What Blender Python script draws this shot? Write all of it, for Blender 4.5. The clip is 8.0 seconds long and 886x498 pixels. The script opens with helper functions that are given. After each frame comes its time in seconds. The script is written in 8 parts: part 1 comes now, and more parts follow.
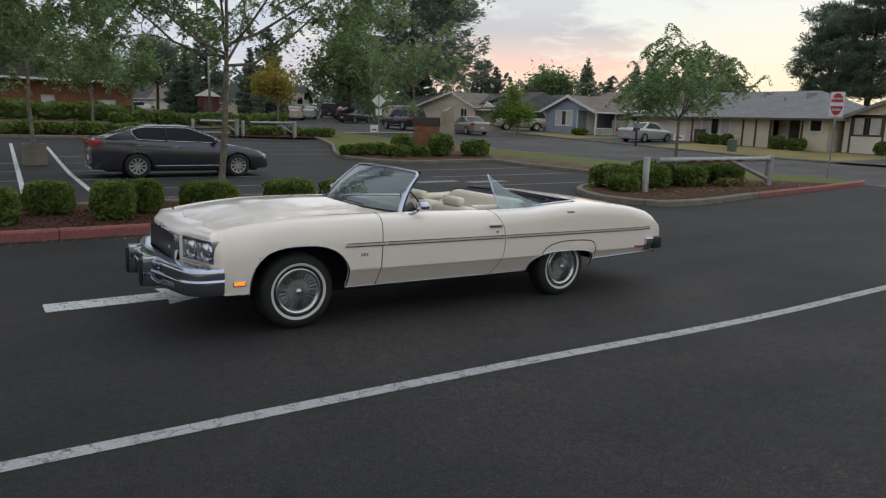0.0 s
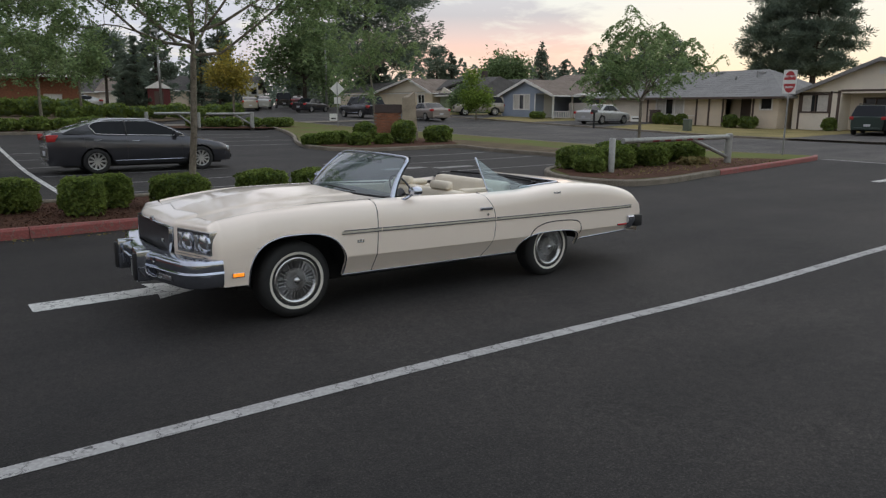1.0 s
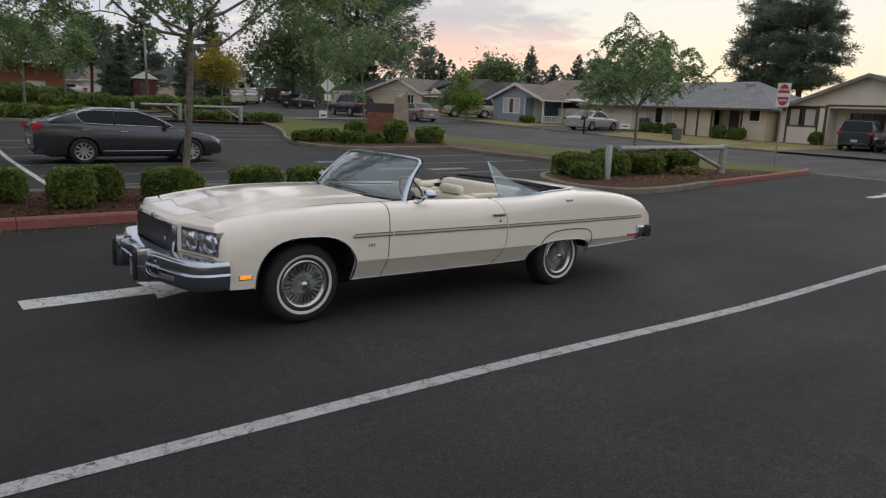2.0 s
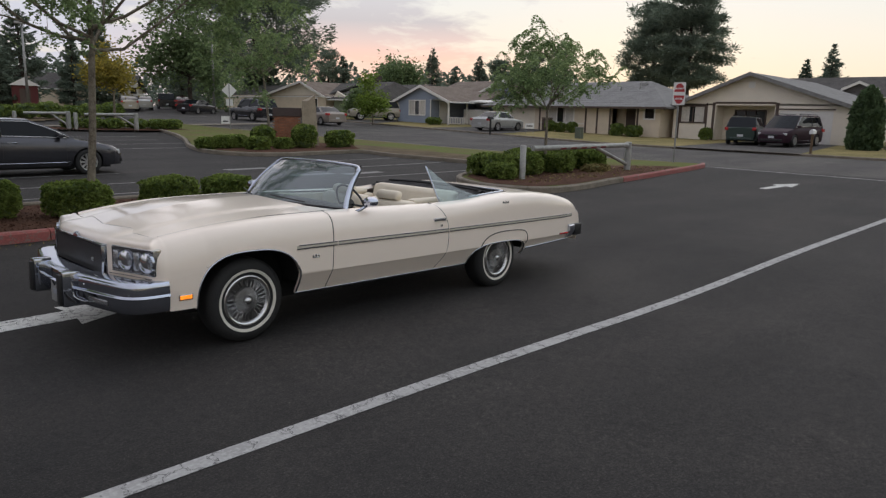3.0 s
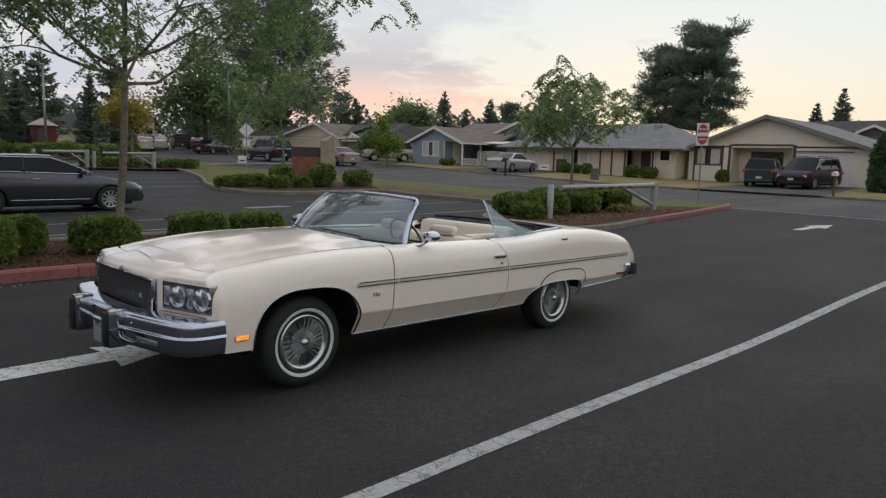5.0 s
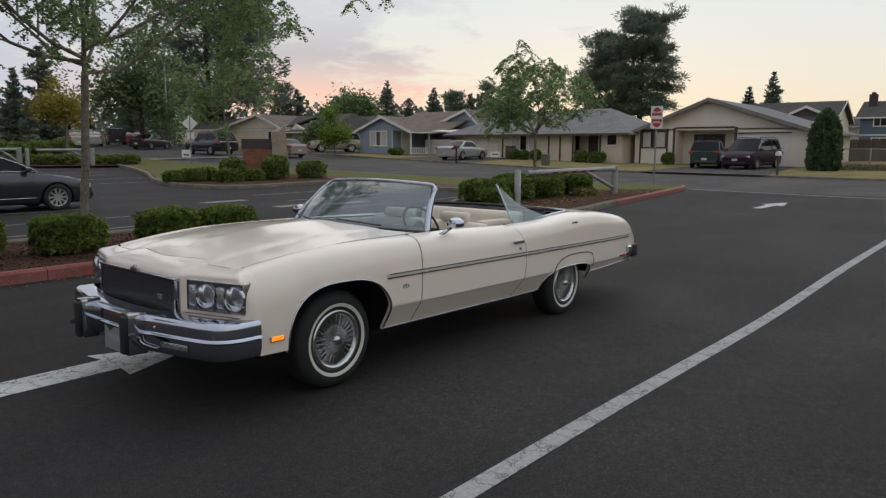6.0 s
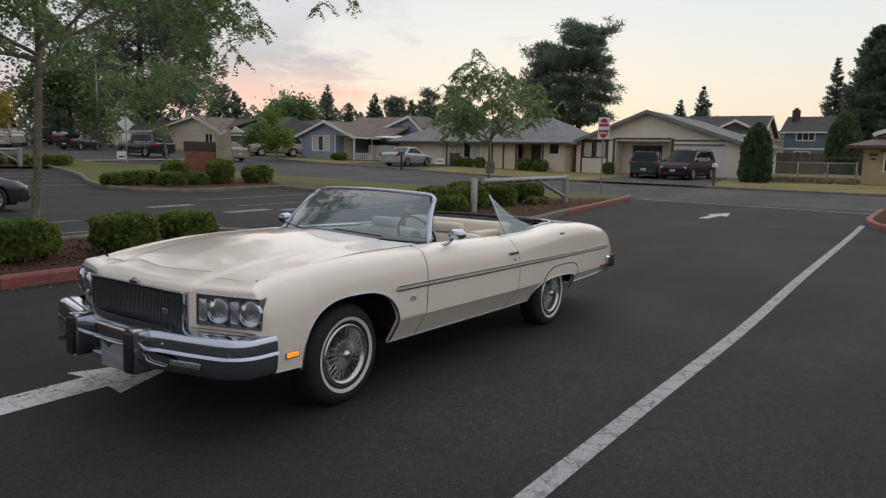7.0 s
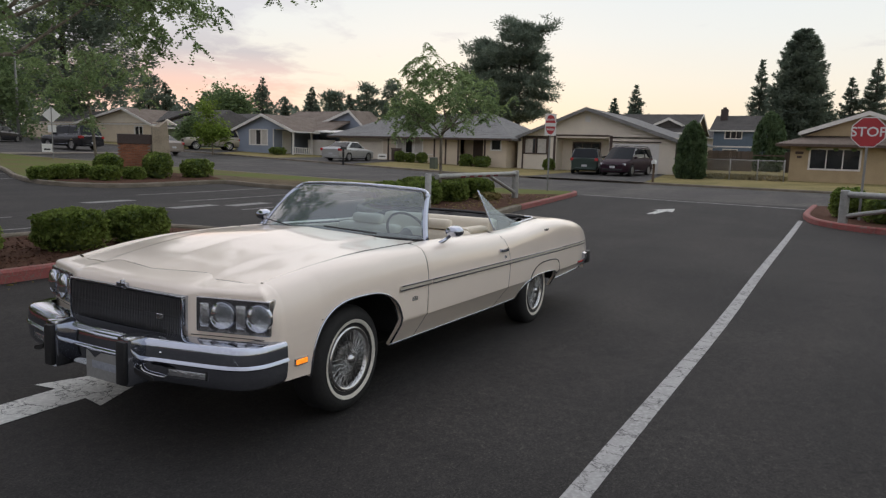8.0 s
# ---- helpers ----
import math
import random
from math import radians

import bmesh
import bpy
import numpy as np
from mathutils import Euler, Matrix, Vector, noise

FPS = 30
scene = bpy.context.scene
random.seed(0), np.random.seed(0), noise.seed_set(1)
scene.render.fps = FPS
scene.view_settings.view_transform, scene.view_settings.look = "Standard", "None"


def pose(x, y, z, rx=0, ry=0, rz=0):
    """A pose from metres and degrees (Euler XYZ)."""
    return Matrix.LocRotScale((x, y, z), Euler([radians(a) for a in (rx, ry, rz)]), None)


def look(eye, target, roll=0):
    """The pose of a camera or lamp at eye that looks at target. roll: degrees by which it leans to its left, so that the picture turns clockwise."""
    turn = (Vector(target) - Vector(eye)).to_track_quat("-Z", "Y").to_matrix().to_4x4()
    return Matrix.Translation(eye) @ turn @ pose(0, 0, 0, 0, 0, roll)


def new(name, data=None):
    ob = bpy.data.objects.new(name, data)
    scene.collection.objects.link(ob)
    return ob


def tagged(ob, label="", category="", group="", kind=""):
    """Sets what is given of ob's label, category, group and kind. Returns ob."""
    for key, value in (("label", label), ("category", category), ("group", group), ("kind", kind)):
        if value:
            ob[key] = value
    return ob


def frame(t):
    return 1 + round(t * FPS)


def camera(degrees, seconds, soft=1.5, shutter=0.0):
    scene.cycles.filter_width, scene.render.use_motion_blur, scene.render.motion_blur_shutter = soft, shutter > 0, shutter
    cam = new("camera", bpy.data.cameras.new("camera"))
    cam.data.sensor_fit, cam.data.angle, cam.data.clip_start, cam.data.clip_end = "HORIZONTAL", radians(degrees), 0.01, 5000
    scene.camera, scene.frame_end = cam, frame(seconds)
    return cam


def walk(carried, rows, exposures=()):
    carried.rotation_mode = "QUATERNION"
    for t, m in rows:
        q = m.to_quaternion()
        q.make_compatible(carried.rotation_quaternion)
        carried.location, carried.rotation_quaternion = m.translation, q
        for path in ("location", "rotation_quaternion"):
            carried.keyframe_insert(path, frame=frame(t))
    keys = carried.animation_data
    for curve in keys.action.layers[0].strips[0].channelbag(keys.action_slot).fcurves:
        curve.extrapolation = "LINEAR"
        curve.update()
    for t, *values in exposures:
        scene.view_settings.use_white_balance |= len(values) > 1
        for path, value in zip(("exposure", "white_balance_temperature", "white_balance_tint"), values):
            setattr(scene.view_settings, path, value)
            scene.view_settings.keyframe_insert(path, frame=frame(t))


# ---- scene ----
cam = camera(65.28, 8.0, soft=1.3)
PATH = [
    (0.0, (-2.220, -5.460, 1.814), (3.297, 2.680, -0.003), 1.72),
    (0.5, (-2.331, -5.407, 1.803), (3.244, 2.693, -0.015), 1.84),
    (1.0, (-2.510, -5.305, 1.785), (3.464, 2.463, -0.203), 0.34),
    (1.2, (-2.569, -5.218, 1.802), (3.303, 2.607, -0.269), 0.65),
    (2.3, (-2.593, -4.871, 1.780), (3.738, 2.639, -0.097), 2.71),
    (2.5, (-2.659, -4.810, 1.794), (3.876, 2.574, 0.127), 1.60),
    (3.0, (-2.761, -4.664, 1.793), (4.390, 2.063, -0.105), 1.33),
    (3.5, (-2.707, -4.578, 1.790), (4.501, 2.052, -0.230), -0.60),
    (4.0, (-2.622, -4.496, 1.801), (4.276, 2.466, -0.185), -0.24),
    (4.5, (-2.632, -4.372, 1.758), (3.834, 2.944, -0.404), 2.34),
    (5.0, (-2.795, -4.035, 1.680), (4.341, 2.847, 0.366), 1.60),
    (5.2, (-2.905, -3.904, 1.611), (4.363, 2.848, 0.350), -0.06),
    (6.3, (-3.082, -3.234, 1.626), (4.760, 2.816, 0.243), 1.41),
    (6.5, (-3.145, -3.145, 1.634), (4.849, 2.730, 0.373), 1.85),
    (7.0, (-3.275, -2.945, 1.642), (4.930, 2.609, 0.292), 1.28),
    (7.5, (-3.293, -2.681, 1.626), (5.071, 2.641, 0.316), -0.28),
    (8.0, (-3.353, -2.455, 1.619), (5.325, 2.316, 0.229), 1.69),
]

walk(cam, [(t, look(eye, target, roll)) for t, eye, target, roll in PATH], exposures=[(0.0, 0.72, 6540, 12), (1.0, 0.74, 6660, 14), (2.5, 0.71, 6760, 16), (4.5, 0.72, 6860, 20), (5.0, 0.67, 6740, 14), (6.5, 0.57, 6740, 15), (7.0, 0.64, 6780, 16), (7.5, 0.64, 6770, 15), (8.0, 0.71, 6830, 17)])

# ---- world and light: a dusk sky just after sunset, glow over the far houses ----
SUN_YAW = -62.0          # degrees, 0 looks along +y, negative to the right
world = bpy.data.worlds.new("dusk_sky")
scene.world = world
world.use_nodes = True
wn, wl = world.node_tree.nodes, world.node_tree.links
wn.clear()


def wnode(kind, **values):
    n = wn.new(kind)
    for key, value in values.items():
        n.inputs[key].default_value = value
    return n


sky = wn.new("ShaderNodeTexSky")
sky.sky_type = "NISHITA"
sky.sun_disc = False
sky.sun_elevation = radians(3.0)
sky.sun_rotation = radians(-SUN_YAW)
sky.air_density, sky.dust_density, sky.ozone_density = 1.0, 2.0, 1.5
coords = wn.new("ShaderNodeTexCoord")
sep = wn.new("ShaderNodeSeparateXYZ")
wl.new(coords.outputs["Generated"], sep.inputs[0])
# pale veil of high haze by elevation
veil = wn.new("ShaderNodeValToRGB")
wl.new(sep.outputs["Z"], veil.inputs[0])
for pos, col in ((0.0, (0.54, 0.46, 0.34, 1)), (0.05, (0.57, 0.52, 0.40, 1)), (0.10, (0.545, 0.545, 0.475, 1)), (0.16, (0.505, 0.55, 0.535, 1)), (0.24, (0.46, 0.535, 0.56, 1)), (1.0, (0.50, 0.58, 0.68, 1))):
    e = veil.color_ramp.elements.new(pos) if pos not in (0.0, 1.0) else veil.color_ramp.elements[0 if pos == 0.0 else len(veil.color_ramp.elements) - 1]
    e.position, e.color = pos, col
# cloud sheets, stretched flat towards the horizon
zsafe = wn.new("ShaderNodeMath")
zsafe.operation = "ADD"
wl.new(sep.outputs["Z"], zsafe.inputs[0])
zsafe.inputs[1].default_value = 0.16
flat = wn.new("ShaderNodeVectorMath")
flat.operation = "DIVIDE"
comb = wn.new("ShaderNodeCombineXYZ")
for k in ("X", "Y", "Z"):
    wl.new(zsafe.outputs[0], comb.inputs[k])
wl.new(coords.outputs["Generated"], flat.inputs[0])
wl.new(comb.outputs[0], flat.inputs[1])
cloud = wnode("ShaderNodeTexNoise", Scale=2.6, Detail=7.0, Roughness=0.60, Distortion=0.3)
wl.new(flat.outputs[0], cloud.inputs["Vector"])
# clouds gather to the north-west and thin out over the far right
lean = wn.new("ShaderNodeVectorMath")
lean.operation = "DOT_PRODUCT"
wl.new(coords.outputs["Generated"], lean.inputs[0])
lean.inputs[1].default_value = (-0.75, 0.66, 0.0)
gather = wn.new("ShaderNodeMapRange")
wl.new(lean.outputs["Value"], gather.inputs["Value"])
gather.inputs["From Min"].default_value, gather.inputs["From Max"].default_value = -0.29, -0.03
gather.inputs["To Min"].default_value, gather.inputs["To Max"].default_value = -0.20, 0.145
amount = wn.new("ShaderNodeMath")
amount.operation = "ADD"
wl.new(gather.outputs[0], amount.inputs[0])
wl.new(cloud.outputs["Fac"], amount.inputs[1])
cover = wn.new("ShaderNodeValToRGB")
wl.new(amount.outputs[0], cover.inputs[0])
cover.color_ramp.elements[0].position, cover.color_ramp.elements[0].color = 0.43, (0, 0, 0, 1)
cover.color_ramp.elements[1].position, cover.color_ramp.elements[1].color = 0.62, (0.92, 0.92, 0.92, 1)
cloudcol = wn.new("ShaderNodeValToRGB")
wl.new(sep.outputs["Z"], cloudcol.inputs[0])
for pos, col in ((0.0, (0.58, 0.45, 0.38, 1)), (0.075, (0.63, 0.415, 0.34, 1)), (0.10, (0.48, 0.395, 0.375, 1)), (0.125, (0.35, 0.355, 0.375, 1)), (0.18, (0.41, 0.445, 0.475, 1)), (1.0, (0.44, 0.50, 0.57, 1))):
    e = cloudcol.color_ramp.elements.new(pos) if pos not in (0.0, 1.0) else cloudcol.color_ramp.elements[0 if pos == 0.0 else len(cloudcol.color_ramp.elements) - 1]
    e.position, e.color = pos, col
# away from the sunset the low clouds are plain grey-blue
away = wn.new("ShaderNodeMapRange")
wl.new(lean.outputs["Value"], away.inputs["Value"])
away.inputs["From Min"].default_value, away.inputs["From Max"].default_value = 0.10, 0.38
greyed = wn.new("ShaderNodeMixRGB")
wl.new(away.outputs[0], greyed.inputs[0])
wl.new(cloudcol.outputs[0], greyed.inputs[1])
greyed.inputs[2].default_value = (0.37, 0.405, 0.47, 1)
mixc = wn.new("ShaderNodeMixRGB")
wl.new(cover.outputs[0], mixc.inputs[0])
wl.new(veil.outputs[0], mixc.inputs[1])
wl.new(greyed.outputs[0], mixc.inputs[2])
bg_sky = wnode("ShaderNodeBackground", Strength=0.003)
wl.new(sky.outputs[0], bg_sky.inputs[0])
# the sky behind the viewer, away from the sunset, is a little dimmer
west = wn.new("ShaderNodeVectorMath")
west.operation = "DOT_PRODUCT"
wl.new(coords.outputs["Generated"], west.inputs[0])
west.inputs[1].default_value = (0.88, 0.47, 0.0)
dusk = wn.new("ShaderNodeMapRange")
wl.new(west.outputs["Value"], dusk.inputs["Value"])
dusk.inputs["From Min"].default_value, dusk.inputs["From Max"].default_value = 0.35, -0.7
dim = wn.new("ShaderNodeMixRGB")
dim.blend_type = "MULTIPLY"
wl.new(dusk.outputs[0], dim.inputs[0])
wl.new(mixc.outputs[0], dim.inputs[1])
dim.inputs[2].default_value = (0.93, 0.90, 0.88, 1)
bg_veil = wnode("ShaderNodeBackground", Strength=1.0)
wl.new(dim.outputs[0], bg_veil.inputs[0])
both = wn.new("ShaderNodeAddShader")
wl.new(bg_sky.outputs[0], both.inputs[0])
wl.new(bg_veil.outputs[0], both.inputs[1])
wout = wn.new("ShaderNodeOutputWorld")
wl.new(both.outputs[0], wout.inputs[0])

sun = new("sun", bpy.data.lights.new("sun", "SUN"))
sun.data.energy, sun.data.angle, sun.data.color = 0.30, radians(80), (1.0, 0.86, 0.72)
sun.matrix_world = look((0, 0, 30), (-10 * math.sin(radians(-SUN_YAW)), -10 * math.cos(radians(-SUN_YAW)), 25.5))


# ---- materials ----
def material(name, base, rough=0.6, metal=0.0, var=0.18, scale=4.0, fine=60.0, bump=0.15, coat=0.0, spec=0.5, trans=0.0, tint=None, emit=0.0, island=0.0, obrand=0.0):
    """A principled material, mottled at a broad and a fine scale, with fine relief."""
    m = bpy.data.materials.new(name)
    m.use_nodes = True
    n, l = m.node_tree.nodes, m.node_tree.links
    b = n["Principled BSDF"]
    b.inputs["Roughness"].default_value, b.inputs["Metallic"].default_value = rough, metal
    b.inputs["Coat Weight"].default_value, b.inputs["Specular IOR Level"].default_value = coat, spec
    b.inputs["Coat Roughness"].default_value = 0.06
    b.inputs["Transmission Weight"].default_value = trans
    tc = n.new("ShaderNodeTexCoord")
    col = (*base, 1.0)
    other = (*(tint or [c * (1 - var) for c in base]), 1.0)
    high = (*[min(1.0, c * (1 + var * 0.6)) for c in base], 1.0)
    big = n.new("ShaderNodeTexNoise")
    big.inputs["Scale"].default_value, big.inputs["Detail"].default_value = scale, 5.0
    l.new(tc.outputs["Object"], big.inputs["Vector"])
    small = n.new("ShaderNodeTexNoise")
    small.inputs["Scale"].default_value, small.inputs["Detail"].default_value = fine, 3.0
    l.new(tc.outputs["Object"], small.inputs["Vector"])
    ramp = n.new("ShaderNodeValToRGB")
    ramp.color_ramp.elements[0].position, ramp.color_ramp.elements[0].color = 0.34, other
    ramp.color_ramp.elements[1].position, ramp.color_ramp.elements[1].color = 0.66, col
    l.new(big.outputs["Fac"], ramp.inputs[0])
    mix = n.new("ShaderNodeMixRGB")
    mix.inputs[2].default_value = high
    l.new(ramp.outputs[0], mix.inputs[1])
    cut = n.new("ShaderNodeValToRGB")
    cut.color_ramp.elements[0].position, cut.color_ramp.elements[1].position = 0.45, 0.72
    l.new(small.outputs["Fac"], cut.inputs[0])
    l.new(cut.outputs[0], mix.inputs[0])
    out = mix.outputs[0]
    for amount, kind, socket in ((island, "ShaderNodeNewGeometry", "Random Per Island"), (obrand, "ShaderNodeObjectInfo", "Random")):
        if amount:
            r = n.new(kind)
            hsv = n.new("ShaderNodeHueSaturation")
            mr = n.new("ShaderNodeMapRange")
            mr.inputs["To Min"].default_value, mr.inputs["To Max"].default_value = 1 - amount, 1 + amount
            l.new(r.outputs[socket], mr.inputs["Value"])
            l.new(mr.outputs[0], hsv.inputs["Value"])
            l.new(out, hsv.inputs["Color"])
            out = hsv.outputs[0]
    l.new(out, b.inputs["Base Color"])
    if bump:
        bp = n.new("ShaderNodeBump")
        bp.inputs["Strength"].default_value, bp.inputs["Distance"].default_value = bump, 0.01
        l.new(small.outputs["Fac"], bp.inputs["Height"])
        l.new(bp.outputs[0], b.inputs["Normal"])
    if emit:
        l.new(out, b.inputs["Emission Color"])
        b.inputs["Emission Strength"].default_value = emit
    return m


def asphalt_material(name, base, warm=0.0):
    """Worn asphalt: stone speckle, broad tyre-polished patches, oil spots and a few hairline cracks."""
    m = bpy.data.materials.new(name)
    m.use_nodes = True
    n, l = m.node_tree.nodes, m.node_tree.links
    b = n["Principled BSDF"]
    b.inputs["Roughness"].default_value = 0.86
    b.inputs["Specular IOR Level"].default_value = 0.28
    tc = n.new("ShaderNodeTexCoord")

    def tex(kind, **v):
        t = n.new(kind)
        for k, x in v.items():
            t.inputs[k].default_value = x
        l.new(tc.outputs["Object"], t.inputs["Vector"])
        return t

    def ramp(sock, stops):
        r = n.new("ShaderNodeValToRGB")
        r.color_ramp.elements[0].position, r.color_ramp.elements[0].color = stops[0][0], (*stops[0][1], 1)
        r.color_ramp.elements[1].position, r.color_ramp.elements[1].color = stops[-1][0], (*stops[-1][1], 1)
        for p, c in stops[1:-1]:
            r.color_ramp.elements.new(p).color = (*c, 1)
        l.new(sock, r.inputs[0])
        return r

    def mult(a, c, f):
        x = n.new("ShaderNodeMixRGB")
        x.blend_type = "MULTIPLY"
        x.inputs[0].default_value = f
        l.new(a, x.inputs[1])
        l.new(c, x.inputs[2])
        return x

    broad = tex("ShaderNodeTexNoise", Scale=0.35, Detail=6.0, Roughness=0.6)
    w = base
    col = ramp(broad.outputs["Fac"], [(0.28, (w * 0.66, w * 0.64, w * 0.63)), (0.52, (w, w * 0.93, w * 0.88)), (0.74, (w * 1.42, w * 1.32 + warm, w * 1.22))])
    grit = tex("ShaderNodeTexNoise", Scale=72.0, Detail=4.0, Roughness=0.75)
    speck = ramp(grit.outputs["Fac"], [(0.3, (0.35, 0.35, 0.35)), (0.55, (1, 1, 1)), (0.70, (2.6, 2.5, 2.4))])
    a = mult(col.outputs[0], speck.outputs[0], 0.85)
    mott = tex("ShaderNodeTexNoise", Scale=17.0, Detail=4.0, Roughness=0.7)
    mr = ramp(mott.outputs["Fac"], [(0.32, (0.72, 0.72, 0.73)), (0.5, (1, 1, 1)), (0.68, (1.32, 1.29, 1.26))])
    a = mult(a.outputs[0], mr.outputs[0], 0.9)
    stretch = n.new("ShaderNodeMapping")
    stretch.inputs["Scale"].default_value = (0.12, 0.9, 1.0)
    l.new(tc.outputs["Object"], stretch.inputs["Vector"])
    lanes = n.new("ShaderNodeTexNoise")
    lanes.inputs["Scale"].default_value, lanes.inputs["Detail"].default_value = 1.0, 5.0
    l.new(stretch.outputs[0], lanes.inputs["Vector"])
    track = ramp(lanes.outputs["Fac"], [(0.34, (0.80, 0.80, 0.80)), (0.5, (1, 1, 1)), (0.66, (1.22, 1.19, 1.16))])
    a = mult(a.outputs[0], track.outputs[0], 0.9)
    spots = tex("ShaderNodeTexNoise", Scale=2.6, Detail=3.0, Roughness=0.5)
    oil = ramp(spots.outputs["Fac"], [(0.26, (0.62, 0.62, 0.63)), (0.38, (1, 1, 1))])
    a = mult(a.outputs[0], oil.outputs[0], 0.8)
    crack = tex("ShaderNodeTexVoronoi", Scale=0.28, Randomness=1.0)
    crack.feature = "DISTANCE_TO_EDGE"
    wob = tex("ShaderNodeTexNoise", Scale=1.4, Detail=6.0)
    add = n.new("ShaderNodeMixRGB")
    add.blend_type = "ADD"
    add.inputs[0].default_value = 0.9
    l.new(tc.outputs["Object"], add.inputs[1])
    l.new(wob.outputs["Color"], add.inputs[2])
    l.new(add.outputs[0], crack.inputs["Vector"])
    line = ramp(crack.outputs["Distance"], [(0.0, (0.7, 0.7, 0.7)), (0.004, (1, 1, 1))])
    a = mult(a.outputs[0], line.outputs[0], 0.5)
    l.new(a.outputs[0], b.inputs["Base Color"])
    bp = n.new("ShaderNodeBump")
    bp.inputs["Strength"].default_value, bp.inputs["Distance"].default_value = 0.40, 0.010
    l.new(grit.outputs["Fac"], bp.inputs["Height"])
    l.new(bp.outputs[0], b.inputs["Normal"])
    return m


def worn_paint(name, base, under, holes=0.40):
    """Road paint that has cracked and flaked down to the dark surface below."""
    m = material(name, base, rough=0.75, var=0.25, scale=3.0, fine=40.0, bump=0.4)
    n, l = m.node_tree.nodes, m.node_tree.links
    b = n["Principled BSDF"]
    tc = n.new("ShaderNodeTexCoord")
    flake = n.new("ShaderNodeTexNoise")
    flake.inputs["Scale"].default_value, flake.inputs["Detail"].default_value, flake.inputs["Roughness"].default_value = 9.0, 8.0, 0.75
    l.new(tc.outputs["Object"], flake.inputs["Vector"])
    vor = n.new("ShaderNodeTexVoronoi")
    vor.feature = "DISTANCE_TO_EDGE"
    vor.inputs["Scale"].default_value = 5.0
    dis = n.new("ShaderNodeMixRGB")
    dis.blend_type = "ADD"
    dis.inputs[0].default_value = 0.25
    l.new(tc.outputs["Object"], dis.inputs[1])
    l.new(flake.outputs["Color"], dis.inputs[2])
    l.new(dis.outputs[0], vor.inputs["Vector"])
    cr = n.new("ShaderNodeValToRGB")
    cr.color_ramp.elements[0].position, cr.color_ramp.elements[1].position = 0.008, 0.03
    l.new(vor.outputs["Distance"], cr.inputs[0])
    fl = n.new("ShaderNodeValToRGB")
    fl.color_ramp.elements[0].position, fl.color_ramp.elements[1].position = holes - 0.06, holes
    l.new(flake.outputs["Fac"], fl.inputs[0])
    mul = n.new("ShaderNodeMath")
    mul.operation = "MULTIPLY"
    l.new(cr.outputs[0], mul.inputs[0])
    l.new(fl.outputs[0], mul.inputs[1])
    mix = n.new("ShaderNodeMixRGB")
    mix.inputs[1].default_value = (*under, 1)
    l.new(mul.outputs[0], mix.inputs[0])
    l.new(b.inputs["Base Color"].links[0].from_socket, mix.inputs[2])
    l.new(mix.outputs[0], b.inputs["Base Color"])
    return m


def leaf_material(name, dark, light, rough=0.6, island=0.35):
    m = material(name, light, rough=rough, tint=dark, scale=1.6, fine=14.0, var=0.25, bump=0.0, island=island, spec=0.25)
    b = m.node_tree.nodes["Principled BSDF"]
    n, l = m.node_tree.nodes, m.node_tree.links
    thin = n.new("ShaderNodeBsdfTranslucent")
    l.new(b.inputs["Base Color"].links[0].from_socket, thin.inputs[0])
    mx = n.new("ShaderNodeMixShader")
    mx.inputs[0].default_value = 0.5
    l.new(b.outputs[0], mx.inputs[1])
    l.new(thin.outputs[0], mx.inputs[2])
    l.new(mx.outputs[0], n["Material Output"].inputs["Surface"])
    return m


ASPHALT = asphalt_material("lot_asphalt", 0.031)
ROAD = asphalt_material("street_asphalt", 0.075, 0.002)
PAINT_W = worn_paint("white_line_paint", (0.60, 0.60, 0.57), (0.06, 0.06, 0.06), 0.43)
PAINT_FRESH = worn_paint("white_edge_paint", (0.37, 0.365, 0.355), (0.07, 0.07, 0.07), 0.40)
PAINT_THIN = worn_paint("thin_stall_paint", (0.26, 0.26, 0.25), (0.06, 0.06, 0.06), 0.46)
CONCRETE = material("kerb_concrete", (0.225, 0.19, 0.15), rough=0.9, tint=(0.12, 0.105, 0.075), var=0.35, scale=2.2, bump=0.5, fine=45)
RED_KERB = worn_paint("faded_red_kerb_paint", (0.30, 0.085, 0.075), (0.19, 0.14, 0.12), 0.43)
MULCH = material("bark_mulch", (0.11, 0.058, 0.040), rough=0.95, tint=(0.05, 0.028, 0.020), scale=9, fine=55, var=0.5, bump=1.0, spec=0.06)
GRASS = material("mown_grass", (0.110, 0.138, 0.040), rough=0.95, tint=(0.145, 0.105, 0.060), scale=0.55, fine=26, var=0.55, bump=0.9, spec=0.06)
DRYGRASS = material("dry_lawn", (0.27, 0.215, 0.10), rough=0.95, tint=(0.13, 0.125, 0.05), scale=0.45, fine=22, var=0.35, bump=0.8, spec=0.06)
GALV = material("galvanised_steel", (0.36, 0.36, 0.34), rough=0.55, metal=0.45, var=0.3, scale=7, bump=0.2)
STEEL = material("dull_post_steel", (0.30, 0.30, 0.29), rough=0.5, metal=0.7, var=0.25, bump=0.15)
SIGN_WHITE = material("sign_white", (0.72, 0.72, 0.70), rough=0.45, var=0.08, bump=0.03)
SIGN_RED = material("sign_red", (0.42, 0.035, 0.04), rough=0.4, var=0.12, bump=0.03)
BRICK_DARK = material("dark_cap_brick", (0.075, 0.055, 0.05), rough=0.85, var=0.3, scale=12, bump=0.4)
